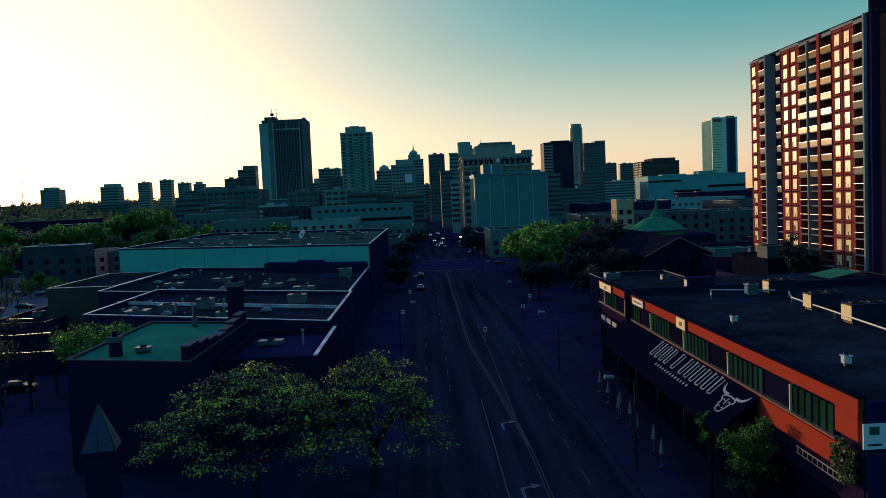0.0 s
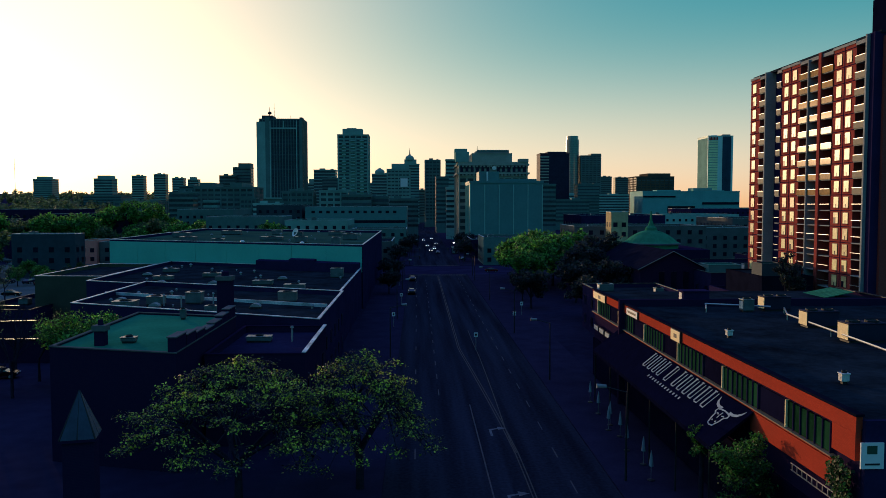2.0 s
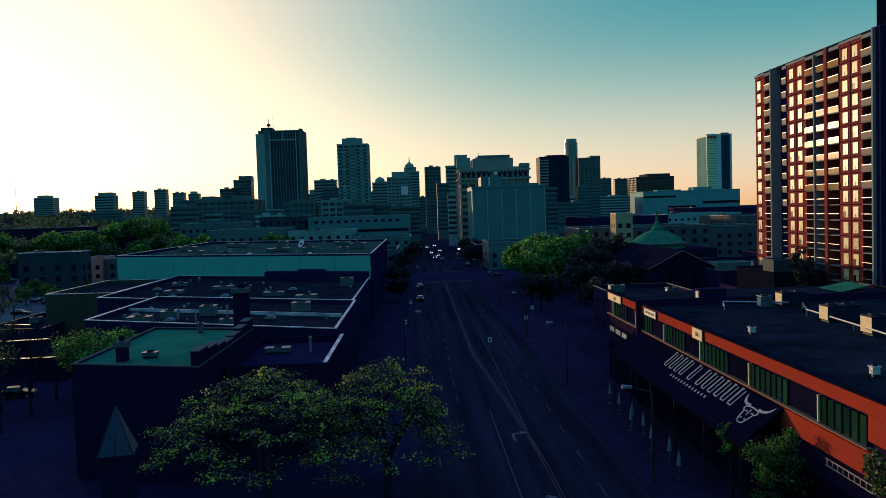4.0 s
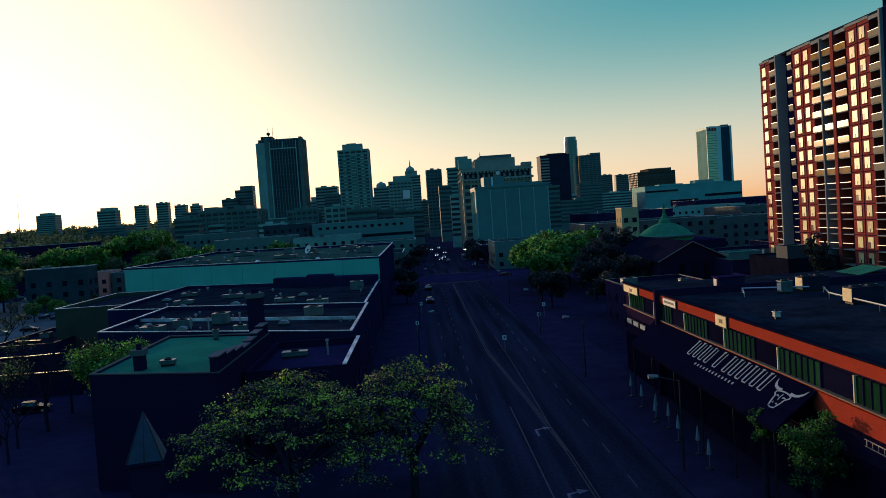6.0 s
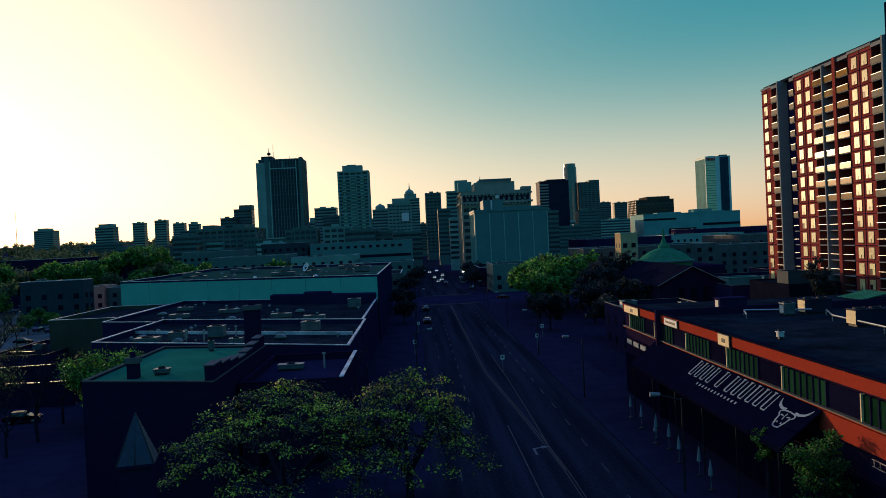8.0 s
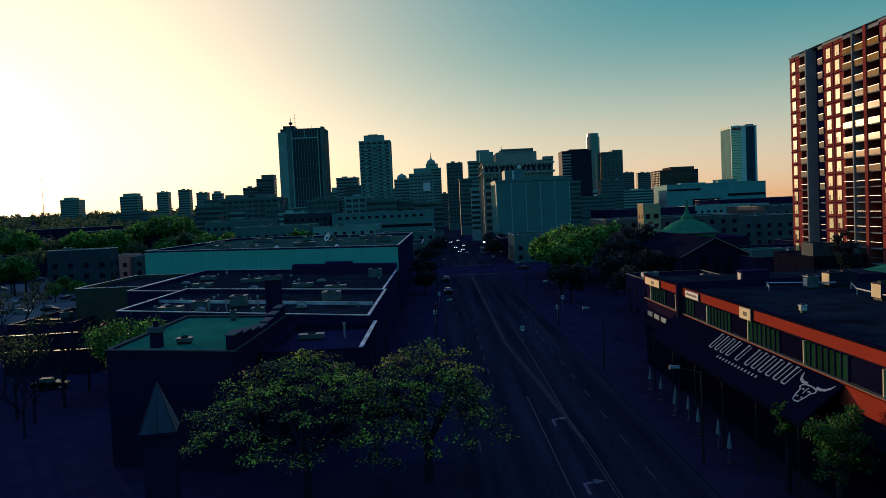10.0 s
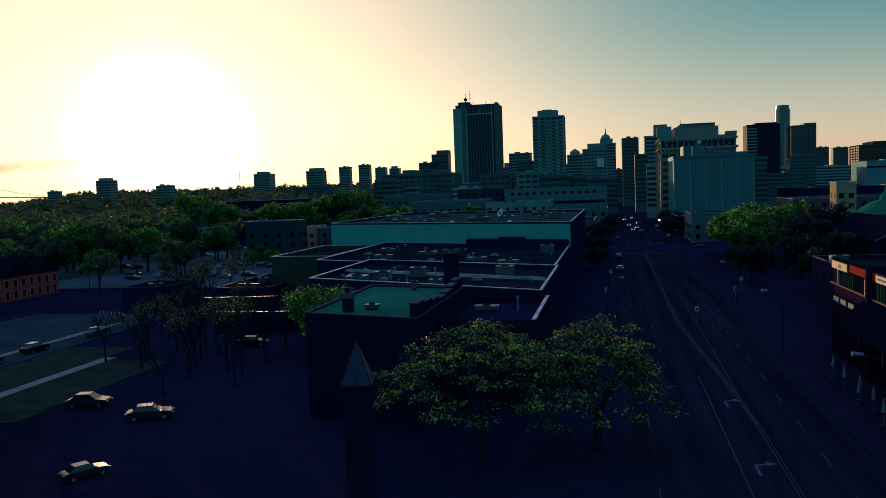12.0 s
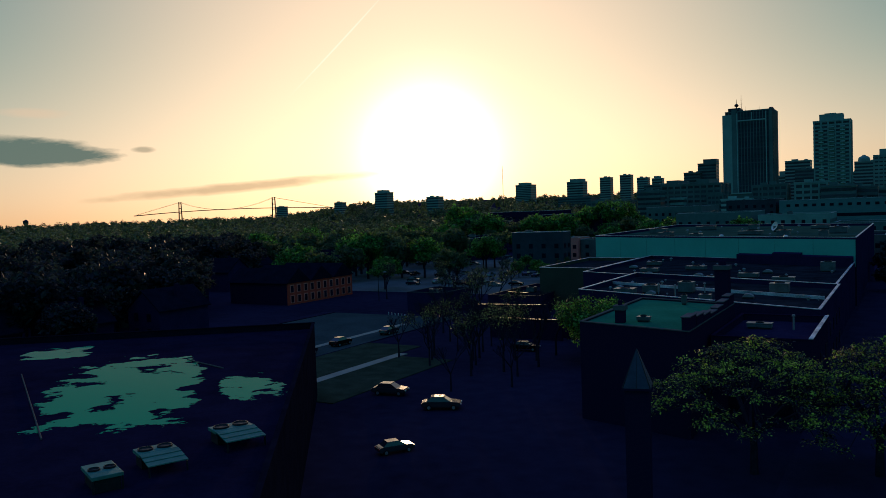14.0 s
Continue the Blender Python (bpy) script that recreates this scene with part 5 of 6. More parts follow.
# roof things on the brick building
for x, y, w, d, h in ((38.0, 87.3, 3.4, 1.9, 1.9), (37.0, 75.6, 3.6, 1.9, 1.9), (36.6, 67.6, 3.8, 2.0, 2.0)):
    t = roof_unit(x, y, 11.3, w * 0.85, d * 0.85, h * 0.8, NIGHT_WALL, fans=2, label="large rooftop air-conditioning unit with an end panel in sunlit cream")
    # The sunlit end of the casing, made as a bright panel.
    part("end_panel", bb((-w * 0.425 - 0.05, -w * 0.425 - 0.021, -d * 0.42, d * 0.42, 0.25, h * 0.8 - 0.05)), SIGN_Y, t, "end panel in sunlit cream")
roof_unit(26.2, 70.0, 11.3, 0.5, 0.5, 0.6, METAL_W, label="small white roof ventilator")
roof_unit(26.6, 52, 11.3, 0.5, 0.5, 0.65, METAL_W, label="small white roof ventilator")
roof_unit(34.6, 86.5, 11.3, 1.2, 1.2, 1.3)
roof_unit(33.0, 118, 7.3, 0.9, 0.9, 1.3, METAL_W, label="small white roof ventilator")
hut = thing("roof_hut", 30.2, 92.5, 11.3, "dark roof-stair hut with a pale door", "roof hut")
part("wall", bb((-0.8, 2.2, -0.9, 0.9, 0, 1.6)), DARK_WALL, hut)
part("roof", bb((-0.9, 2.3, -1.0, 1.0, 1.604, 1.7)), DARK_WALL, hut)
part("door", bb((-0.86, -0.8, -0.45, 0.45, 0.1, 1.45)), METAL_W, hut)
for pts in (((38, 85, 11.9), (36, 80, 11.9), (35.2, 70, 11.9), (34, 56, 11.9), (33, 46, 11.9)), ((30, 86, 11.7), (31.2, 89.5, 11.8), (37, 86, 11.9))):
    bm = bmesh.new()
    for p, q in zip(pts, pts[1:]):
        rod(bm, p, q, 0.09, seg=6)
        rod(bm, p, (p[0], p[1], 11.3), 0.06, seg=5)
    tagged(new("roof_pipe", finish(bm, "roof_pipe", METAL)), "galvanised pipe running over a flat roof", "pipe", "roof pipes")


# ---- the red brick apartment block ----
def apartment_block():
    X, Y0, Y1, H, F = 64.0, 114.0, 156.5, 46.6, 2.42
    t = thing("apartment_block", X, Y0, 0, "tall red brick apartment block with balconies and sunlit windows", "apartment building")
    L_ = Y1 - Y0
    # Recess shade is put into this wall's dark colour.
    part("wall", bb((1.6, 17, 0, L_, 0, H)), DARK_WALL, t, "recessed wall coloured dark for the shade behind the balconies")
    n = int(H / F)

    def strip(name, y0, y1, mat_, x0=0.0, top=H):
        return part(name, bb((x0, 1.598, y0, y1, 0, top)), mat_, t)

    # along the face from the near end: balcony, windows, balcony, pier, wide balcony, windows, shaft, balcony, window
    bays = [("balcony", 1.6, 5.2), ("brick", 5.2, 11.6, 2), ("balcony", 11.6, 14.9), ("pier", 14.9, 15.8), ("balcony", 15.8, 22.4), ("brick", 22.4, 29.3, 2), ("balcony", 29.3, 31.0),
            ("shaft", 31.0, 34.6), ("balcony", 35.0, 38.3), ("brick", 38.3, 42.5, 1)]
    strip("end_pier", 0.0, 1.6, DARK_WALL, -0.3, H + 0.6)
    part("end_edge", bb((-0.8, -0.304, 1.1, 1.5, 0, H + 0.5)), CONCRETE, t)
    frame_me = finish(bb((-0.06, 0.06, -0.72, 0.72, 0, 1.75)), "window", METAL_D)
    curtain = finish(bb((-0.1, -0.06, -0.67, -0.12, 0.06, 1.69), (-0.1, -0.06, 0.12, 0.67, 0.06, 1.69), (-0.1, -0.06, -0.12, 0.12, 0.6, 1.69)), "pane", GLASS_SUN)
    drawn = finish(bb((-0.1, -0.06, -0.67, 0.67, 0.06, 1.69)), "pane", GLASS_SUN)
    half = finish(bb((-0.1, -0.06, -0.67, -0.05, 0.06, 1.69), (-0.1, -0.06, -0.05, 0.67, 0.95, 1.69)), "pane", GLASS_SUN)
    dark_half = finish(bb((-0.09, -0.06, -0.045, 0.67, 0.06, 0.94)), "pane", GLASS_DK)
    for me in (curtain, drawn, half):          # panes tilted to throw the sun's reflection into the camera's view
        for v in me.vertices:
            v.co.x -= 0.022 * v.co.y
    rw = random.Random(14)
    dark_pane = finish(bb((-0.09, -0.06, -0.115, 0.115, 0.06, 0.59)), "pane", GLASS_DK)
    sill_me = finish(bb((-0.16, 0.05, -0.68, 0.68, -0.1, 0.0)), "sill", BRICK_RED)
    for bay in bays:
        kind, a, b = bay[:3]
        if kind == "brick":
            strip("brick_bay", a, b, BRICK_RED)
            for k in range(bay[3]):
                yc = a + (b - a) * (0.28, 0.72)[k] if bay[3] > 1 else (a + b) / 2 + 0.3
                for i in range(n):
                    z = i * F + 0.5
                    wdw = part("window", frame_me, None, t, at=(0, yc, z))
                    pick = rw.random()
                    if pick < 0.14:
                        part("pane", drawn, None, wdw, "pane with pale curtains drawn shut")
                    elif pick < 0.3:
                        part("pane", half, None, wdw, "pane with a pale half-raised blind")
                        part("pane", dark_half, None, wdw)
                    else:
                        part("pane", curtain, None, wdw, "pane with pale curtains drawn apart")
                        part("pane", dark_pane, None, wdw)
                    part("sill", sill_me, None, wdw)
            course = finish(bb((-0.05, 0.0, a, b, 0, 0.12)), "brick_course", BRICK_DARK)
            for i in range(1, n + 1):
                part("brick_course", course, None, t, at=(0, 0, i * F + 0.02))
            part("upright_joint", bb((-0.05, 0, (a + b) / 2 - 0.06, (a + b) / 2 + 0.06, 0, H)), BRICK_DARK, t)
            part("coping", bb((-0.15, 1.7, a - 0.05, b + 0.05, H + 0.004, H + 0.4)), CONCRETE, t)
        elif kind == "pier":
            strip("pier", a, b, BRICK_RED, -0.35, H + 0.5)
        elif kind == "shaft":
            part("stair_shaft", bb((1.3, 1.598, a, b, 0, H + 0.9)), DARK_WALL, t)
            strip("stair_shaft_edge", b + 0.002, b + 0.4, CONCRETE, -0.6, H + 0.5)
        else:
            slab = finish(bb((-0.1, 1.598, a + 0.02, b - 0.02, 0, 0.16)), "slab", CONCRETE)
            # Two bays take the gold panel, a sunlit copy of the cream one.
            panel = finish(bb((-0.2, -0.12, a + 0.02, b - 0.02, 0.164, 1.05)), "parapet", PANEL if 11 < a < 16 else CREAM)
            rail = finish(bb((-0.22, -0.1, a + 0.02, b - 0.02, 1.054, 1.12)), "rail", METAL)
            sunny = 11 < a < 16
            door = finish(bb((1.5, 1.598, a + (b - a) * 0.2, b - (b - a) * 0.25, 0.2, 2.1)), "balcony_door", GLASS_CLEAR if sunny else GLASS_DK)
            if sunny:          # angled to fit the sun glint to the camera's view
                for me in (panel, door):
                    for v in me.vertices:
                        v.co.x -= 0.027 * (v.co.y - (a + b) / 2) + (0.06 if me is door else 0)
            for i in range(n):
                bal = part("balcony", slab, None, t, at=(0, 0, i * F))
                if i > 9 or rnd.random() < 0.06:
                    part("parapet", panel, None, bal, "cream balcony panel")
                part("rail", rail, None, bal)
                part("balcony_door", door, None, bal)
            if b - a > 6:
                part("divider", bb((-0.4, 1.598, (a + b) / 2 - 0.15, (a + b) / 2 + 0.15, 0, H)), CONCRETE, t)
            part("roof_edge", bb((-0.1, 1.65, a, b, H - 0.35, H + 0.2)), CONCRETE, t)
    part("roof", bb((0.5, 17.3, -0.2, L_ + 0.2, H + 0.404, H + 0.8)), ROOF_TAR, t)
    part("penthouse", bb((3.0, 12, -1.0, 6.5, H + 0.804, H + 6.5)), CANVAS, t, "rooftop machine room in shade-dark colour")
    part("end_wall", bb((0.9, 17, -0.6, -0.002, 0, H)), BRICK_RED, t)
    part("end_ribs", bb((4, 6, -1.2, -0.602, 0, H + 0.5)), CONCRETE, t)
    for y, h in ((1.0, 5.0), (3.0, 4.2), (4.6, 6.0)):
        bm = bmesh.new()
        rod(bm, (4.0, y, H + 6.5), (4.0, y, H + 6.5 + h), 0.07, 0.03, 6)
        for k in (0.6, 0.8):
            rod(bm, (4.0, y - 0.5, H + 6.5 + h * k), (4.0, y + 0.5, H + 6.5 + h * k), 0.03, seg=5)
        part("antenna", bm, METAL_D, t)
    return t


apartment_block()
low_block(54, 63.0, 112, 150, 7.5, "low entrance wing of the apartment block", DARK_WALL, ROOF_GREY, DARK_WALL, units=2, windows=True, name="entrance_wing")
low_block(54.4, 62.8, 128, 143, 4.4, "dark raised storey on the entrance wing", SLATE, ROOF_TAR, SLATE, units=0, windows=False, name="raised_storey", base=6.804, par=0.1)
for x0, x1, y0, y1, h_ in ((54.8, 58.4, 129, 133, 2.1), (59.2, 62.2, 131, 136, 1.6)):
    low_block(x0, x1, y0, y1, h_, "pale blue-green plant room on the entrance wing", TOWER_NV, ROOF_GREY, TOWER_NV, units=0, windows=False, name="plant_room", group="plant rooms", base=11.108, par=0.1)
# sloping glazed roof beside it
gr = thing("glazed_roof", 49.8, 101.5, 10.6, "sloping pale glazed roof with metal bars", "glazed roof")
for i in range(7):
    bm = bmesh.new()
    prism(bm, [(-3.4, 0.0), (3.4, 1.3), (3.4, 1.4), (-3.4, 0.12)], -2.6 + i * 0.8, -1.9 + i * 0.8)
    part("pane", bm, COPPER, gr)
part("support", bb((-3.3, 3.3, -2.6, 3.0, -10.6, -0.1)), DARK_WALL, gr)

# ---- the domed hall with a gabled wing ----
dm = thing("domed_hall", 64.0, 222, -0.3, "dark hall with a green copper dome and spire", "hall")
part("wall", bb((-13, 13, -10, 14, 0, 11.0)), BRICK_DARK, dm)
bm = bmesh.new()
turned(bm, [(7.4, 11.0), (7.4, 12.0), (7.7, 12.1), (7.7, 12.5), (6.9, 12.9), (5.8, 13.9), (4.4, 14.8), (2.9, 15.5), (1.6, 15.9), (1.5, 16.6), (0.9, 17.2), (0.35, 18.6), (0.2, 21.2)], 24)
part("dome", bm, COPPER, dm, "green copper dome", smooth=False)
rim = bmesh.new()
turned(rim, [(7.75, 12.0), (8.0, 12.1), (8.0, 12.4), (7.75, 12.5)], 24)
part("dome_rim", rim, KERB, dm)
gb = thing("gabled_hall", 53.5, 170, 0, "dark brick hall with a pale-edged gable", "hall")
bm = bmesh.new()
prism(bm, [(-7, 0), (7, 0), (7, 9.0), (0, 12.6), (-7, 9.0)], 0, 40)
part("wall", bm, BRICK_DARK, gb)
for s in (-1, 1):
    bm = bmesh.new()
    prism(bm, [(0, 12.7), (s * 7.6, 8.8), (s * 7.6, 9.04), (0, 12.95)], -0.3, 40.3)
    part("roof", bm, SLATE, gb)
    bm = bmesh.new()
    rod(bm, (0, -0.45, 12.85), (s * 7.6, -0.45, 8.95), 0.09, seg=5)
    part("verge", bm, CONCRETE, gb, "pale gable edge")
for i in range(3):
    part("window", bb((-3 + i * 2.6, -1.8 + i * 2.6, -0.08, 0.05, 4.5, 8.5)), GLASS_DK, gb)
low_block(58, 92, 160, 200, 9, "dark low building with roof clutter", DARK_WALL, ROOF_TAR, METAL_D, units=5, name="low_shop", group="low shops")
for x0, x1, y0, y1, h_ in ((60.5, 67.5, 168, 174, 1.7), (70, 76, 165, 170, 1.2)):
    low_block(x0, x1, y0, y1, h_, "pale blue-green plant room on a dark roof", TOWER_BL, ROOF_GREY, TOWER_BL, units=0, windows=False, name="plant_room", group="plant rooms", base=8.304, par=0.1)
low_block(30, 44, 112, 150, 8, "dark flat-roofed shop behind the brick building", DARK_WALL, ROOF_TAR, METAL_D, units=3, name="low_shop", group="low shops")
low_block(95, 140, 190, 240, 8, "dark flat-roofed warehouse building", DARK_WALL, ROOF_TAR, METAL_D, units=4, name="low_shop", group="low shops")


# ---- trees ----
def tree_meshes(seed, height, spread, leaves, size, trunk_h=None, limbs=9, clump=0.3):
    """Bark and leaves of one tree: a tapered trunk, limbs, and leaves gathered in clumps at the limbs' ends."""
    r = np.random.default_rng(seed)
    bm = bmesh.new()
    th = trunk_h or height * 0.32
    rod(bm, (0, 0, 0), (0, 0, th), height * 0.028, height * 0.02, 8)
    tips = []
    for i in range(limbs):
        a = i * 2.4 + r.uniform(-0.4, 0.4)
        rad = spread * r.uniform(0.35, 0.75)
        z = height * r.uniform(0.55, 0.85)
        mid = Vector((math.cos(a) * rad * 0.45, math.sin(a) * rad * 0.45, th + (z - th) * 0.5))
        end = Vector((math.cos(a) * rad, math.sin(a) * rad, z))
        rod(bm, (0, 0, th * r.uniform(0.75, 0.98)), mid, height * 0.013, height * 0.008, 6)
        rod(bm, mid, end, height * 0.008, height * 0.003, 5)
        tips += [(end, 1.0), (mid + Vector((0, 0, height * 0.1)), 0.8)]
        for _ in range(3):
            e2 = mid.lerp(end, 0.6) + Vector(r.normal(0, spread * 0.22, 3))
            rod(bm, mid.lerp(end, 0.5), e2, height * 0.005, height * 0.002, 4)
            tips.append((e2, 0.8))
    tips.append((Vector((0, 0, height * 0.86)), 1.0))
    bark = finish(bm, "trunk", BARK)
    per = leaves // len(tips)
    pts = []
    for p, k in tips:
        d = r.normal(0, 1, (per, 3))
        d /= np.linalg.norm(d, axis=1)[:, None]
        rad = spread * clump * k * np.abs(r.normal(0.8, 0.24, (per, 1)))
        pts.append(np.array(p) + d * rad * (1, 1, 0.7))
    pts = np.concatenate(pts)
    pts = pts[pts[:, 2] > th * 0.8]
    n = len(pts)
    nrm = r.normal(0, 1, (n, 3)) + (0, 0, 0.9)
    nrm /= np.linalg.norm(nrm, axis=1)[:, None]
    u = np.cross(nrm, r.normal(0, 1, (n, 3)))
    u /= np.linalg.norm(u, axis=1)[:, None]
    v = np.cross(nrm, u)
    s = size * r.uniform(0.6, 1.35, (n, 1))
    quad = np.stack([pts - u * s, pts - v * s * 0.5 + nrm * s * 0.12, pts + u * s, pts + v * s * 0.5 + nrm * s * 0.12], 1).reshape(-1, 3)
    me = bpy.data.meshes.new("crown")
    me.from_pydata(quad.tolist(), [], np.arange(4 * n).reshape(-1, 4).tolist())
    return bark, me


def tree(pair, leaf, x, y, label, scale=1.0, rz=0, group="trees", z=0):
    bark, crown = pair
    t = thing("tree", x, y, z, label, "tree", group, rz)
    t.scale = (scale, scale, scale)
    part("trunk", bark, None, t)
    if not crown.materials:
        crown.materials.append(leaf)
    part("crown", crown, None, t)
    return t


def spray_tree(seed, height, spread, sprays, per, size, droop=0.46):
    """Bark and leaves of one broad tree: limbs that fork towards many flat sprays, with leaves lying over the top of each spray and dark gaps between them."""
    r = np.random.default_rng(seed)
    bm = bmesh.new()
    th = height * 0.3
    rod(bm, (0, 0, 0), (0, 0, th), height * 0.03, height * 0.022, 8)
    limbs = []
    for i in range(9):
        a = i * 2.4 + r.uniform(-0.3, 0.3)
        k = r.uniform(0.35, 0.55)
        mid = Vector((math.cos(a) * spread * k, math.sin(a) * spread * k, height * r.uniform(0.5, 0.66)))
        rod(bm, (0, 0, th * r.uniform(0.8, 0.98)), mid, height * 0.014, height * 0.008, 6)
        limbs.append(mid)
    pts, nrms = [], []
    for i in range(sprays):
        a, q = i * 2.39996 + r.uniform(-0.3, 0.3), math.sqrt((i + 0.5) / sprays)
        rad = spread * q * r.uniform(0.85, 1.12)
        top = height * (1 - droop * q ** 2.2) * r.uniform(0.8, 1.0)
        c = Vector((math.cos(a) * rad, math.sin(a) * rad, top - height * 0.06))
        near = min(limbs, key=lambda m: (m - c).length)
        rod(bm, near, c - Vector((0, 0, 0.3)), height * 0.006, height * 0.002, 4)
        n = int(per * r.uniform(0.5, 1.4))
        ra, rb, rz = r.uniform(0.65, 1.25), r.uniform(0.55, 1.05), r.uniform(0.3, 0.55)
        rho, phi = np.sqrt(r.uniform(0, 1, n)), r.uniform(0, 2 * math.pi, n)
        edge = 1 + 0.3 * np.sin(phi * 3 + i) + r.normal(0, 0.12, n)
        d = np.stack([np.cos(phi) * rho * ra * edge, np.sin(phi) * rho * rb * edge, rz * np.sqrt(1 - rho ** 2 * 0.98) + r.normal(-0.05, 0.13, n)], 1)
        pts.append(np.array(c) + d)
        nrms.append(d * (0.5, 0.5, 0.6) + (0, 0, 0.55) + r.normal(0, 0.4, (n, 3)))
    p, nrm = np.concatenate(pts), np.concatenate(nrms)
    n = len(p)
    nrm /= np.linalg.norm(nrm, axis=1)[:, None]
    u = np.cross(nrm, r.normal(0, 1, (n, 3)))
    u /= np.linalg.norm(u, axis=1)[:, None]
    v = np.cross(nrm, u)
    s = size * r.uniform(0.55, 1.3, (n, 1))
    quad = np.stack([p - u * s, p - v * s * 0.55 + nrm * s * 0.12, p + u * s, p + v * s * 0.55 + nrm * s * 0.12], 1).reshape(-1, 3)
    me = bpy.data.meshes.new("crown")
    me.from_pydata(quad.tolist(), [], np.arange(4 * n).reshape(-1, 4).tolist())
    return finish(bm, "trunk", BARK), me


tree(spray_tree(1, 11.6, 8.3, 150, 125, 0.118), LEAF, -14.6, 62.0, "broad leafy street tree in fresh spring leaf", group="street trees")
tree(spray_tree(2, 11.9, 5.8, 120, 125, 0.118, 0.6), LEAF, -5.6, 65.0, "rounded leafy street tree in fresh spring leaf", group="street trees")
small = tree_meshes(3, 8.6, 2.4, 5200, 0.12, 4.6)
tree(small, PATIO, 20.3, 52.4, "small dense street tree beside the patio", 0.95, 40, group="street trees")
tree(small, PATIO, 21.3, 54.6, "small dense street tree beside the patio", 0.72, 200, group="street trees")
tree(tree_meshes(13, 7.6, 1.1, 1700, 0.11, 5.0), PATIO, 20.0, 59.2, "slim young street tree beside the patio", 1.0, 100, group="street trees")
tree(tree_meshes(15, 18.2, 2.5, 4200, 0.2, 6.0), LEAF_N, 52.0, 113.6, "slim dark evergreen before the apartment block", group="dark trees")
yard = tree_meshes(4, 9.0, 5.2, 8000, 0.21)
tree(yard, LEAF_B, -43.4, 102.5, "leafy young tree beside the low shop", 1.1, 0, group="yard trees")
green = [tree_meshes(s, 13.0, 6.5, 3600, 0.5) for s in (5, 6, 7)]
dark = [tree_meshes(s, 13.0, 6.5, 2600, 0.6) for s in (8, 9, 10)]
# The same crowns again, with shade put into the leaf colour.
shade_trees = []
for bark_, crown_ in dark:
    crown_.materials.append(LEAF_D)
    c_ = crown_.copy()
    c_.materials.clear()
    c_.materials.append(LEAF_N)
    shade_trees.append((bark_, c_))
for i, (x, y, k) in enumerate(((26, 205, 0.95), (31, 216, 1.1), (37, 224, 1.15), (29, 236, 1.1), (43, 236, 1.2), (36, 246, 1.2))):
    tree(green[i % 3], LEAF_B, x, y, "bright green leafy tree beside the street", k, i * 57, group="green trees")
tree(green[1], LEAF_B, -64.0, 354, "leafy tree between the low shops", 1.2, 20, group="green trees")
for i, (x, y, k) in enumerate(((40, 200, 1.05), (46, 214, 1.15), (52, 205, 0.9), (36, 186, 0.8), (44, 180, 0.8), (24, 190, 0.6), (-8.5, 232, 0.6), (-8, 300, 0.6), (18, 320, 0.7), (20, 345, 0.7), (-6, 350, 0.7), (20, 372, 0.8), (-4, 385, 0.7),
                               (-52, 350, 0.9), (-56, 362, 0.8))):
    tree(shade_trees[i % 3], None, x, y, "leafy tree with shade-dark leaves among the buildings", k, i * 83, group="dark trees")


def bare_tree(seed, height):
    r = random.Random(seed)
    bm = bmesh.new()

    def grow(p, d, ln, w, level):
        q = p + d * ln
        rod(bm, p, q, w, w * 0.65, 5 if level else 7)
        if level < 5:
            for _ in range(3):
                nd = (d + Vector((r.uniform(-0.7, 0.7), r.uniform(-0.7, 0.7), r.uniform(-0.1, 0.5)))).normalized()
                grow(q, nd, ln * r.uniform(0.6, 0.8), w * 0.6, level + 1)

    grow(Vector((0, 0, 0)), Vector((0, 0, 1)), height * 0.3, height * 0.02, 0)
    return finish(bm, "branch", BARK)


bare = [bare_tree(1, 9), bare_tree(2, 9)]
for i, (x, y, k) in enumerate(((-49, 97, 1.1), (-55, 88, 1.0), (-60, 100, 1.1), (-47, 84, 0.9), (-64, 92, 0.9), (-70, 118, 1.0), (-66, 108, 1.1), (-53, 79, 0.8), (-58, 95, 1.0), (-51, 101, 1.15), (-62, 105, 1.0), (-68, 100, 1.1), (-74, 108, 1.0), (-56, 112, 1.2), (-72, 96, 0.9), (-49, 90, 0.9), (-78, 120, 1.1), (-64, 116, 1.0), (-82, 140, 1.2), (-92, 150, 1.1), (-98, 160, 1.2), (-86, 134, 1.0))):
    t = thing("bare_tree", x, y, 0, "thin tree just coming into leaf", "tree", "bare trees", i * 70)
    t.scale = (k, k, k)
    part("branch", bare[i % 2], None, t)



def budding_tree(seed, height):
    """A thin branching tree with a scatter of young leaves."""
    r = np.random.default_rng(seed)
    me = bare_tree(seed, height)
    co = np.array([v.co[:] for v in me.vertices])
    tips = co[co[:, 2] > height * 0.45]
    pts = tips[r.integers(0, len(tips), 700)] + r.normal(0, height * 0.03, (700, 3))
    n = len(pts)
    u, w = r.normal(0, 1, (n, 3)), r.normal(0, 1, (n, 3))
    u /= np.linalg.norm(u, axis=1)[:, None]
    w /= np.linalg.norm(w, axis=1)[:, None]
    s = r.uniform(0.1, 0.2, (n, 1))
    quad = np.stack([pts - u * s, pts - w * s * 0.5, pts + u * s, pts + w * s * 0.5], 1).reshape(-1, 3)
    leaf = bpy.data.meshes.new("crown")
    leaf.from_pydata(quad.tolist(), [], np.arange(4 * n).reshape(-1, 4).tolist())
    leaf.materials.append(LEAF_Y)
    return me, leaf


budding = [budding_tree(s, 10) for s in (21, 22, 23)]
r6 = random.Random(31)
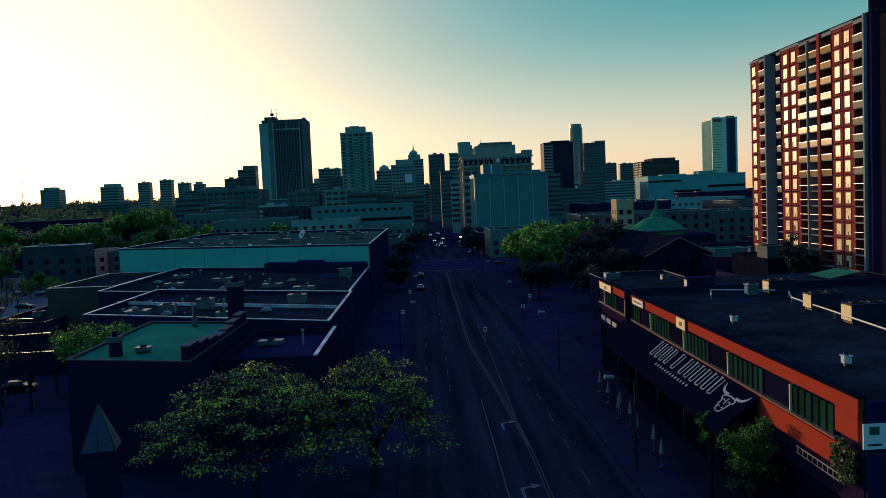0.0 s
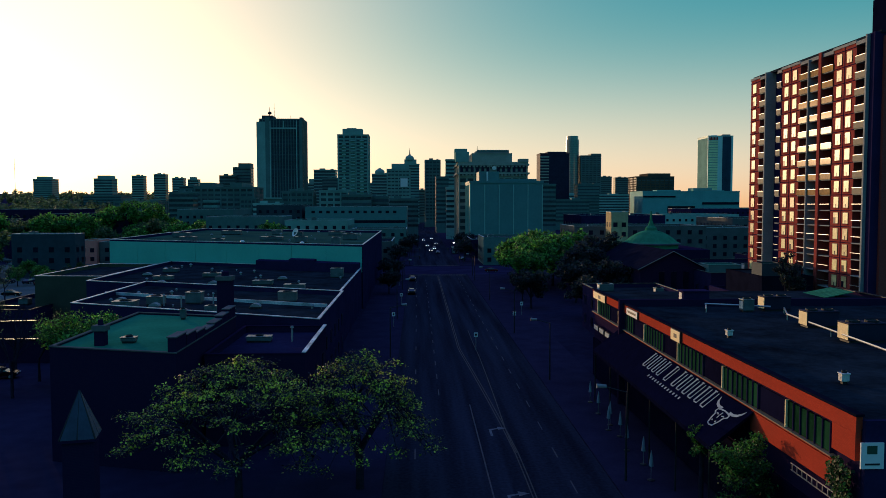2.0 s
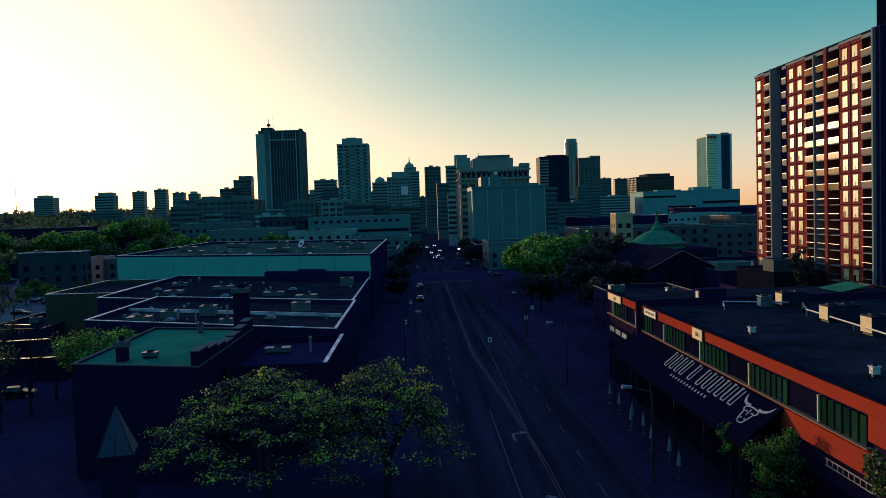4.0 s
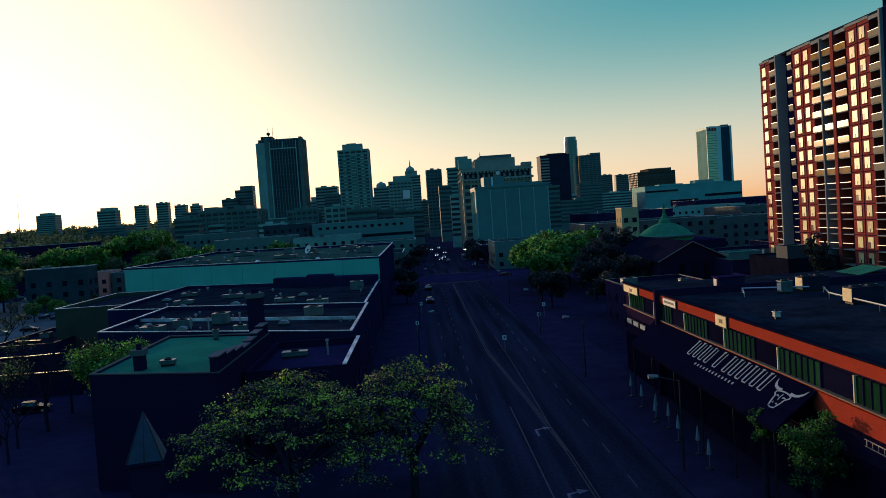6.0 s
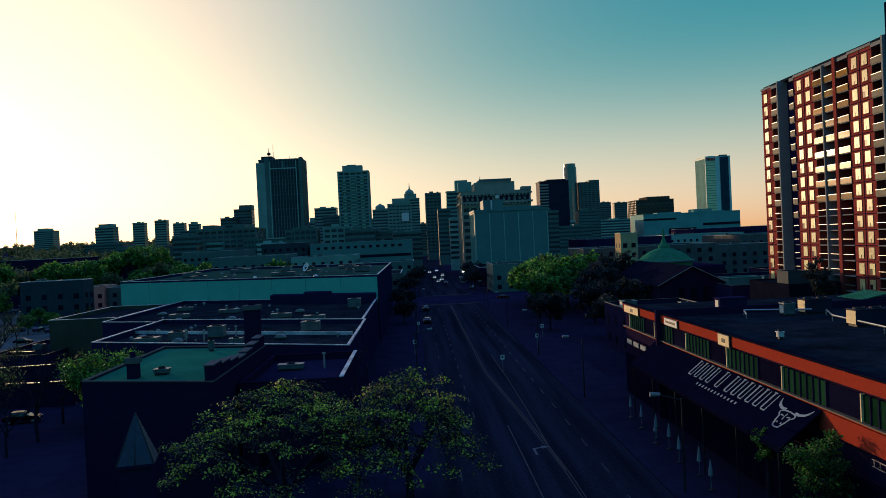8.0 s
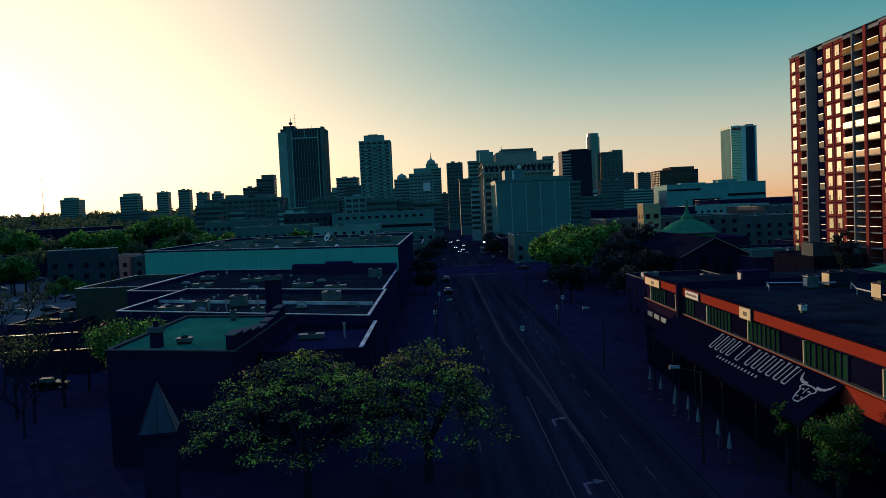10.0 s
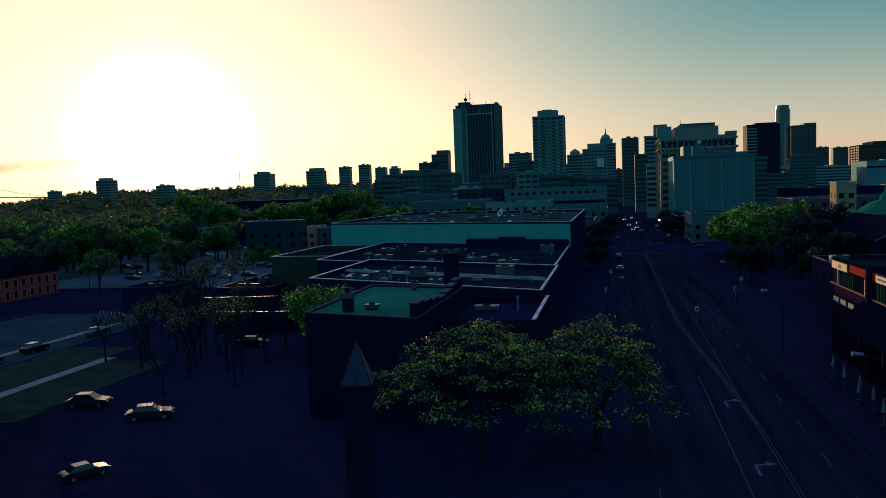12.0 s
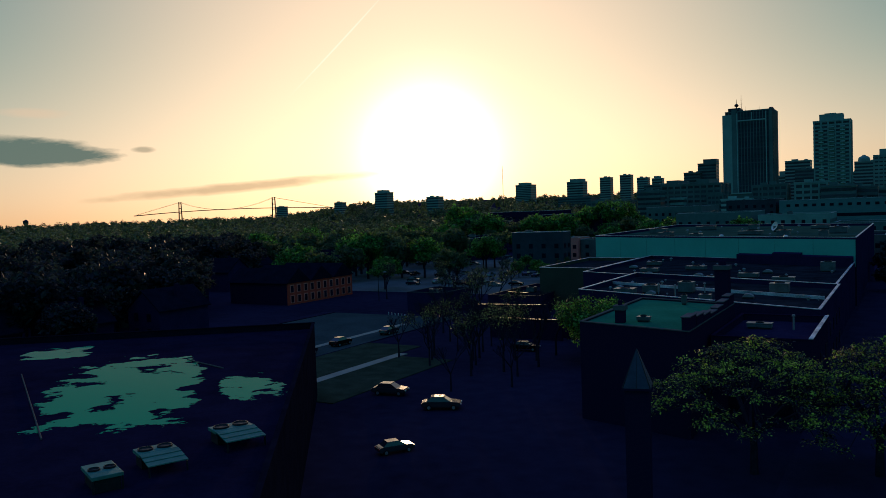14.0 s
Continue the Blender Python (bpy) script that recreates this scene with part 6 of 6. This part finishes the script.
for i, (x, y) in enumerate(((-66, 104), (-60, 98), (-54, 100), (-50, 106), (-72, 112), (-63, 110), (-57, 92), (-52, 92), (-74, 124), (-78, 132), (-84, 146), (-70, 134), (-88, 164), (-96, 170), (-104, 164), (-110, 178), (-80, 182), (-118, 190),
                            (-122, 166), (-100, 196), (-90, 204), (-112, 214), (-66, 96))):
    t = thing("budding_tree", x, y, 0, "thin branching tree with a scatter of young leaves", "tree", "budding trees", i * 77)
    t.scale = [r6.uniform(0.75, 1.1)] * 3
    me, leaf = budding[i % 3]
    part("branch", me, None, t)
    part("crown", leaf, None, t)

for i, (x, y, k) in enumerate(((-8.2, 205, 0.5),
                               (24, 176, 0.65), (33, 160, 0.7))):
    tree(shade_trees[i % 3], None, x, y, "leafy tree with shade-dark leaves beside the pavement", k, i * 47, group="dark trees")
r4 = random.Random(21)
spots = []
while len(spots) < 34:
    x, y = r4.uniform(-210, -124), r4.uniform(40, 135)
    if all((x - p) ** 2 + (y - q) ** 2 > 70 for p, q in spots) and not (-170 < x < -128 and 138 < y < 180) and -x > y * 1.16:
        spots.append((x, y))
        tree(shade_trees[len(spots) % 3], None, x, y, "leafy tree with shade-dark leaves between the houses", r4.uniform(0.75, 1.15), r4.uniform(0, 360), group="wooded streets")

r2 = random.Random(9)
woods = []
for i in range(420):
    a = radians(r2.uniform(14, 64))
    d = r2.uniform(150, 480)
    x, y = -d * math.sin(a), d * math.cos(a)
    if -135 < x < -60 and y < 265 or (-175 < x < -120 and 140 < y < 182) or (-120 < x < -90 and 160 < y < 230) or (x > -70 and y < 430) or x > -100 and y < 300:
        continue
    if 0.33 < -x / y < 0.52 and y < 350 or 0.74 < -x / y < 1.2 and y < 190 or -120 < x and y < 300:
        continue
    if any((x - p) ** 2 + (y - q) ** 2 < 60 for p, q in woods) or (-95 < x < -70):
        continue
    woods.append((x, y))
    # Trees far left take the shade-coloured leaves.
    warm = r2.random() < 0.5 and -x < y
    tree((green if warm else dark if -x < y else shade_trees)[i % 3], None, x, y, "leafy tree in the wooded streets" if warm else "dark leafy tree in the wooded streets", r2.uniform(0.75, 1.3), r2.uniform(0, 360), group="wooded streets")

for i, (x, y, k) in enumerate(((-168, 372, 1.5), (-181, 380, 1.45), (-157, 378, 1.5), (-141, 376, 0.75), (-133, 384, 0.7), (-196, 372, 1.6), (-208, 384, 1.9), (-221, 392, 2.0), (-128, 372, 0.95), (-176, 420, 1.7), (-160, 424, 1.8), (-190, 412, 1.7))):
    bright = i % 5 in (0, 2, 3)
    tree((green if bright else dark)[i % 3], None, x, y, "bright green leafy tree beside the car park" if bright else "dark leafy tree beside the car park", k * (1.0 if bright else 0.85), i * 61, group="green trees" if bright else "dark trees")
for i in range(12):
    x, y = r6.uniform(-175, -96), r6.uniform(196, 300)
    if -134 < x < -100 and y > 238:
        y -= 42
    k = 0.5 if 0.33 < -x / y < 0.52 else 0.75
    tree((green, dark)[i % 2][i % 3], None, x, y, "leafy tree standing in the car park", k * r6.uniform(0.85, 1.1), i * 40, group="car park trees")
slim = tree_meshes(12, 28.0, 6.0, 2600, 0.5, 9.0, limbs=7, clump=0.35)
for i, (x, y, k) in enumerate(((-147, 420, 1.0), (-153, 424, 0.94), (-139, 416, 0.98), (-134, 420, 0.92))):
    tree(slim, LEAF_B, x, y, "tall slim tree in thin fresh leaf", k, i * 100, group="slim trees")


def rise(x, y):
    """The height of the land, raised towards the horizon to fit the camera's view, most of all under the sun."""
    d, az = math.hypot(x, y), math.degrees(math.atan2(-x, y))
    k = min(1.0, max(0.0, (44.0 - az) / 9.0))
    near = min(1.0, max(0.0, (az - 7.0) / 5.0))
    return max(0.0, d - 470) * 0.0245 * (0.3 + 0.7 * k * k * (3 - 2 * k)) * near


def hills():
    bm = bmesh.new()
    rings = []
    for j in range(19):
        d = 470 + 125 * j
        rings.append([bm.verts.new((-d * math.sin(radians(a)), d * math.cos(radians(a)), rise(-d * math.sin(radians(a)), d * math.cos(radians(a))) + 0.03)) for a in range(6, 92, 2)])
    for p, q in zip(rings, rings[1:]):
        for i in range(len(p) - 1):
            bm.faces.new((p[i], p[i + 1], q[i + 1], q[i]))
    solid("hillside", bm, GROUND, "dark land raised to fit the camera's view of the horizon", "ground")


hills()


def far_woods():
    """The woods towards the horizon, as one mass of leaf clumps on countless crowns."""
    r = np.random.default_rng(11)
    pts, sizes, outs = [], [], []
    for _ in range(2800):
        a, d = radians(r.uniform(8, 78)), 430 + 1900 * r.uniform(0, 1) ** 1.5
        x, y = -d * math.sin(a), d * math.cos(a)
        if x > -190 and y < 900:
            continue
        h, w = r.uniform(9, 17), r.uniform(6, 11)
        n = 150 if d < 900 else 70
        q = r.normal(0, 1, (n, 3))
        q /= np.linalg.norm(q, axis=1)[:, None]
        lump = 1 + 0.25 * np.sin(q[:, :1] * 5 + x) + 0.2 * np.cos(q[:, 1:2] * 6 + y)
        pts.append(np.array((x, y, h * 0.55 + rise(x, y))) + q * (w * 0.6, w * 0.6, h * 0.42) * lump * r.uniform(0.8, 1.05, (n, 1)))
        outs.append(q)
        sizes.append(np.full((n, 1), 1.05 if d < 900 else 1.9))
    p, s = np.concatenate(pts), np.concatenate(sizes)
    n = len(p)
    nrm = np.concatenate(outs) + r.normal(0, 0.35, (n, 3)) + (0, 0, 0.35)
    nrm /= np.linalg.norm(nrm, axis=1)[:, None]
    u = np.cross(nrm, r.normal(0, 1, (n, 3)))
    u /= np.linalg.norm(u, axis=1)[:, None]
    v = np.cross(nrm, u)
    quad = np.stack([p - u * s, p - v * s * 0.7, p + u * s, p + v * s * 0.7], 1).reshape(-1, 3)
    me = bpy.data.meshes.new("far_woods")
    me.from_pydata(quad.tolist(), [], np.arange(4 * n).reshape(-1, 4).tolist())
    me.materials.append(LEAF_D)
    tagged(new("far_woods", me), "dark woods and treed suburbs reaching to the horizon", "woods", kind="stuff")


far_woods()


# ---- houses among the trees ----
def house(x, y, w, d, h, rz, wall, label):
    t = thing("house", x, y, 0, label, "house", "suburban houses", rz)
    bm = bmesh.new()
    prism(bm, [(-w / 2, 0), (w / 2, 0), (w / 2, h), (0, h + w * 0.4), (-w / 2, h)], -d / 2, d / 2)
    part("wall", bm, wall, t)
    for s in (-1, 1):
        bm = bmesh.new()
        prism(bm, [(0, h + w * 0.4 + 0.05), (s * (w / 2 + 0.5), h - 0.35), (s * (w / 2 + 0.5), h - 0.1), (0, h + w * 0.4 + 0.3)], -d / 2 - 0.4, d / 2 + 0.4)
        part("roof", bm, SLATE, t)
    for i in range(2):
        for k in range(2):
            part("window", bb((-w * 0.3 + i * w * 0.4, -w * 0.3 + i * w * 0.4 + 1.1, -d / 2 - 0.06, -d / 2 + 0.03, 1 + k * 2.8, 2.5 + k * 2.8)), GLASS_DK, t)
    part("chimney", bb((w * 0.2, w * 0.2 + 0.7, 0, 0.7, h, h + w * 0.4 + 0.9)), BRICK_DARK, t)


r3 = random.Random(5)
for x, y in ((-128, 100), (-132, 82), (-146, 112), (-160, 124), (-164, 104), (-136, 66), (-176, 146), (-190, 176), (-205, 150), (-172, 204), (-196, 240), (-214, 214)):
    house(x, y, r3.uniform(7.5, 9.5), r3.uniform(9, 13), r3.uniform(5.0, 6.2), r3.choice((0, 90)), r3.choice((BRICK_DARK, DARK_WALL, CONCRETE_D)), "dark two-storey house with a shingle roof")


# ---- the flat roof with standing water ----
low_block(-87.65, -44.15, 0.9, 63.9, 9.2, "dark flat-roofed building with rainwater standing on its roof", SLATE, WET, SLATE, windows=False, units=0, name="wet_roof_building", rz=37)


def roof_cooler(x, y, w, d, rz, slats):
    """A low rooftop cooler: a shelf with two fans, and sloping slats before it, on legs."""
    t = thing("rooftop_cooler", x, y, 8.5, "low rooftop cooler with two fans and sloping slats" if slats else "low square rooftop cooler with two fans", "cooler", "rooftop coolers", rz)
    deep = d * 0.42 if slats else d
    part("shelf", bb((-w / 2, w / 2, d / 2 - deep, d / 2, 0.72, 0.92)), COOLER, t, bevel=0.02)
    part("body", bb((-w / 2 + 0.15, w / 2 - 0.15, d / 2 - deep + 0.1, d / 2 - 0.1, 0.02, 0.716)), METAL_D, t)
    for sx in (-0.25, 0.25):
        bm = bmesh.new()
        r = min(w * 0.2, deep * 0.4)
        turned(bm, [(r, 0), (r, 0.1), (r * 0.88, 0.11), (r * 0.8, 0.03)], 16)
        part("fan", bm, METAL_D, t, "dark round fan opening", at=(sx * w, d / 2 - deep / 2, 0.924))
    if slats:
        for i in range(3):
            q = (d - deep) / 3
            y1 = d / 2 - deep - i * q - 0.05
            bm = bb((-w / 2, w / 2, y1 - q + 0.07, y1, 0, 0.06))
            for v in bm.verts:
                v.co.z += 0.86 - i * 0.1 - (0.06 if v.co.y < y1 - 0.1 else 0)
            part("slat", bm, COOLER, t)
    for sx in (-1, 1):
        part("leg", bb((sx * (w / 2 - 0.06) - 0.04, sx * (w / 2 - 0.06) + 0.04, -d / 2 + 0.04, -d / 2 + 0.12, 0, 0.55 if slats else 0.716)), METAL_D, t)


COOLER = mat("teal_grey_enamel", (0.055, 0.21, 0.16), 0.7, vary=0.3, scale=1.0, grain=6)
roof_cooler(-40.8, 20.5, 1.6, 2.6, 66, False)
roof_cooler(-40.4, 24.0, 2.2, 3.2, 66, True)
roof_cooler(-39.8, 29.4, 2.5, 3.3, 66, True)
for x0, y0, x1, y1 in ((-75.7, 37.7, -52.5, 24.6), (-66, 49, -59, 47)):
    bm = bmesh.new()
    rod(bm, (x0, y0, 8.6), (x1, y1, 8.6), 0.06, seg=6)
    tagged(new("roof_pipe", finish(bm, "roof_pipe", CONCRETE_D)), "metal pipe lying on a flat roof", "pipe", "roof pipes")


# ---- cars ----
def car_meshes():
    body = bmesh.new()
    prism(body, [(-2.2, 0.35), (2.15, 0.35), (2.25, 0.6), (2.15, 0.85), (1.1, 0.98), (-1.75, 1.0), (-2.2, 0.92), (-2.28, 0.6)], -0.88, 0.88)
    bmesh.ops.bevel(body, geom=body.edges[:], offset=0.08, segments=2, affect="EDGES")
    cabin = bmesh.new()
    lo = [(-1.75, 0.99), (1.1, 0.97)]
    v = [cabin.verts.new(p) for p in ((-1.7, -0.78, 0.98), (1.1, -0.78, 0.96), (1.1, 0.78, 0.96), (-1.7, 0.78, 0.98), (-1.15, -0.62, 1.44), (0.3, -0.62, 1.45), (0.3, 0.62, 1.45), (-1.15, 0.62, 1.44))]
    for f in ((0, 1, 5, 4), (1, 2, 6, 5), (2, 3, 7, 6), (3, 0, 4, 7), (4, 5, 6, 7), (3, 2, 1, 0)):
        cabin.faces.new([v[i] for i in f])
    roof = bmesh.new()
    box(roof, -1.17, 0.32, -0.63, 0.63, 1.452, 1.5)
    tyre = bmesh.new()
    rod(tyre, (0, -0.11, 0), (0, 0.11, 0), 0.33, seg=16)
    rim_ = bmesh.new()
    rod(rim_, (0, -0.125, 0), (0, 0.125, 0), 0.19, seg=12)
    return (finish(cabin, "cabin", GLASS), finish(tyre, "tyre", TYRE), finish(rim_, "rim", METAL), body, roof)


CABIN, TYRE_ME, RIM_ME, body_bm, roof_bm = car_meshes()
body_me, roof_me = finish(body_bm, "body", METAL), finish(roof_bm, "roof", METAL, 0.02)
PAINTS = [mat(n, c, 0.2, 0.6, vary=0.08, scale=2, grain=20, bump=0) for n, c in (("silver_paint", (0.07, 0.085, 0.09)), ("black_paint", (0.012, 0.013, 0.015)), ("white_paint", (0.3, 0.36, 0.34)), ("dark_blue_paint", (0.02, 0.03, 0.06)), ("red_paint", (0.25, 0.02, 0.02)))]
WORDS = ("silver", "black", "white", "dark blue", "red")
BODIES = []
for p in PAINTS:
    a, b = body_me.copy(), roof_me.copy()
    for m in (a, b):
        m.materials.clear()
        m.materials.append(p)
    BODIES.append((a, b))
lampl = finish(bb((2.16, 2.27, -0.16, 0.16, 0.62, 0.76)), "headlight", SIGN_W)
lampg = finish(bb((2.16, 2.27, -0.16, 0.16, 0.62, 0.76)), "headlight", LAMP_GLOW)
taill = finish(bb((-2.28, -2.19, -0.16, 0.16, 0.68, 0.82)), "tail_light", TAIL)


def car(x, y, rz, colour, where, lit=False, k=1.0):
    t = thing("car", x, y, 0.025, f"{WORDS[colour]} saloon car {where}", "car", "cars", rz)
    t.scale = (k, k, k)
    part("body", BODIES[colour][0], None, t)
    part("cabin", CABIN, None, t, "dark car windows")
    part("roof", BODIES[colour][1], None, t)
    for sx in (-1.4, 1.4):
        for sy in (-0.78, 0.78):
            wh = part("wheel", TYRE_ME, None, t, at=(sx, sy, 0.33))
            part("rim", RIM_ME, None, wh)
    for sy in (-0.6, 0.6):
        part("headlight", lampg if lit else lampl, None, t, at=(0, sy, 0))
        part("tail_light", taill, None, t, at=(0, sy, 0))


for x, y, rz, c in ((-59.2, 74.7, 12, 0), (-49.6, 70.9, 25, 0), (-87.4, 116.0, 92, 0), (-88.4, 102.6, 90, 1), (-88.2, 93.0, 90, 3), (-56, 108, 10, 1)):
    car(x, y, rz, c, "parked beside the yard" if x > -70 else "parked along the side street")
r5 = random.Random(8)
for i in range(16):
    car(-142 + (i % 8) * 5.6 + r5.uniform(-0.8, 0.8), 206 + (i // 8) * 28 + r5.uniform(-6, 6), r5.choice((0, 90)), r5.choice((0, 0, 1, 2, 3)), "in the car park before the brick building")
for i in range(14):
    car(-194 + (i % 7) * 6.4 + r5.uniform(-0.8, 0.8), 238 + (i // 7) * 40 + r5.uniform(-8, 8), r5.choice((0, 90)), r5.choice((0, 2, 2, 1)), "in the car park before the brick building")
for x, y, rz, c in ((-166, 327, 20, 2), (-161, 321, 10, 0), (-171, 334, 30, 2), (-187, 364, 15, 0), (-180, 356, 25, 2), (-152, 306, 15, 2)):
    car(x, y, rz, c, "parked at the edge of the wooded streets")
car(-45.4, 55.0, 55, 0, "parked beside the yard", k=0.8)
for x, y, rz, c, lit in ((7.6, 405, -90, 2, True), (4.5, 430, -90, 2, True), (9.5, 450, -90, 0, True), (5.5, 388, -90, 1, True), (8.5, 372, -90, 1, False), (17.8, 330, -90, 2, False), (3.0, 500, -90, 2, True), (8.0, 520, -90, 2, True),
                         (-2.4, 240, 90, 1, False), (-2.4, 205, 90, 1, False), (24, 270, 0, 4, False), (-20, 285, 180, 2, False)):
    car(x, y, rz, c, "on the city street with its lights on" if lit else "at the kerb of the city street", lit)
bus = thing("bus", 16.2, 372, 0.02, "white city bus waiting on the street", "bus")
part("body", bb((-1.25, 1.25, -5.5, 5.5, 0.35, 3.0)), PAINTS[2], bus, bevel=0.12)
part("windscreen", bb((-1.05, 1.05, -5.56, -5.5, 1.3, 2.6)), GLASS, bus)
for s in (-1, 1):
    part("side_window", bb((s * 1.26 - 0.02, s * 1.26 + 0.02, -5.0, 5.0, 1.5, 2.5)), GLASS, bus)
    for y in (-3.4, 3.4):
        bm = bmesh.new()
        rod(bm, (s * 1.0, y, 0.48), (s * 1.27, y, 0.48), 0.48, seg=14)
        part("wheel", bm, TYRE, bus)


# ---- traffic lights at the crossing ----
def traffic_light(x, y, arm):
    t = thing("traffic_light", x, y, 0.1, "dark traffic light on a long arm", "traffic light", "traffic lights")
    bm = bmesh.new()
    rod(bm, (0, 0, 0), (0, 0, 6.2), 0.12, 0.09)
    part("pole", bm, METAL_D, t)
    bm = bmesh.new()
    rod(bm, (0, 0, 5.9), (arm, 0, 6.2), 0.07, 0.05)
    part("arm", bm, METAL_D, t)
    part("signal_head", bb((arm - 0.18, arm + 0.18, -0.2, 0.1, 5.3, 6.4)), METAL_D, t)


traffic_light(-5.2, 256, 5)
traffic_light(16.6, 302, -6)
traffic_light(-4, 302, 4)
traffic_light(16.6, 256, -4)

# ---- things on the horizon ----
br = thing("suspension_bridge", -1840, 1800, 16, "far suspension bridge against the evening sky", "bridge")
for x in (-200, 200):
    bm = bmesh.new()
    for s in (-7, 7):
        rod(bm, (x + s, 0, 0), (x + s * 0.7, 0, 66), 2.2, 1.6, 6)
    for z in (30, 45, 60):
        rod(bm, (x - 6, 0, z), (x + 6, 0, z), 1.2, seg=5)
    part("bridge_tower", bm, METAL_D, br)
bm = bmesh.new()
ring_ = None
for i in range(31):
    x, z = -420 + i * 28, 27 + 9 * (1 - ((i - 15) / 15) ** 2)
    step_ = [bm.verts.new((x, y, z + h_)) for y, h_ in ((-5, -1.2), (5, -1.2), (5, 1.0), (-5, 1.0))]
    if ring_:
        for k in range(4):
            bm.faces.new((ring_[k], ring_[(k + 1) % 4], step_[(k + 1) % 4], step_[k]))
    else:
        bm.faces.new(step_[::-1])
    ring_ = step_
bm.faces.new(ring_)
part("deck", bm, METAL_D, br)
for s in (-1, 1):
    bm = bmesh.new()
    g_ = lambda k: (-200 + k * 20, s * 4, 36 + 29 * ((k - 10) / 10) ** 2)
    for i in range(20):
        rod(bm, g_(i), g_(i + 1), 0.3, seg=4)
    rod(bm, (-200, s * 4, 65), (-420, s * 4, 28), 0.3, seg=4)
    rod(bm, (200, s * 4, 65), (420, s * 4, 28), 0.3, seg=4)
    part("cable", bm, METAL_D, br)
for x, y, w, h, crown in ((-640, 900, 20, 50, ((0.2, 0.7, 0, 1, 3),)), (-560, 905, 18, 41, ()), (-750, 950, 14, 40, ()), (-1000, 1100, 16, 40, ())):
    tower("apartment_block", x, x + w, y, h, "distant block of flats among trees", TOWER_GR, cat="building", group="skyline buildings", crown=crown)
ms = thing("radio_mast", -444, 900, 10, "thin radio mast on the horizon", "mast")
bm = bmesh.new()
rod(bm, (0, 0, 0), (0, 0, 66), 0.5, 0.2, 5)
part("pole", bm, METAL_D, ms)
wt = thing("water_tower", -2080, 1300, 0, "distant dark water tower on legs", "water tower")
bm = bmesh.new()
turned(bm, [(0.5, 24), (7, 28), (7, 36), (0.5, 40)], 14)
part("tank", bm, METAL_D, wt)
for i in range(4):
    bm = bmesh.new()
    rod(bm, (6 * math.cos(i * 1.57 + 0.7), 6 * math.sin(i * 1.57 + 0.7), 0), (4 * math.cos(i * 1.57 + 0.7), 4 * math.sin(i * 1.57 + 0.7), 27), 0.6, seg=5)
    part("leg", bm, METAL_D, wt)
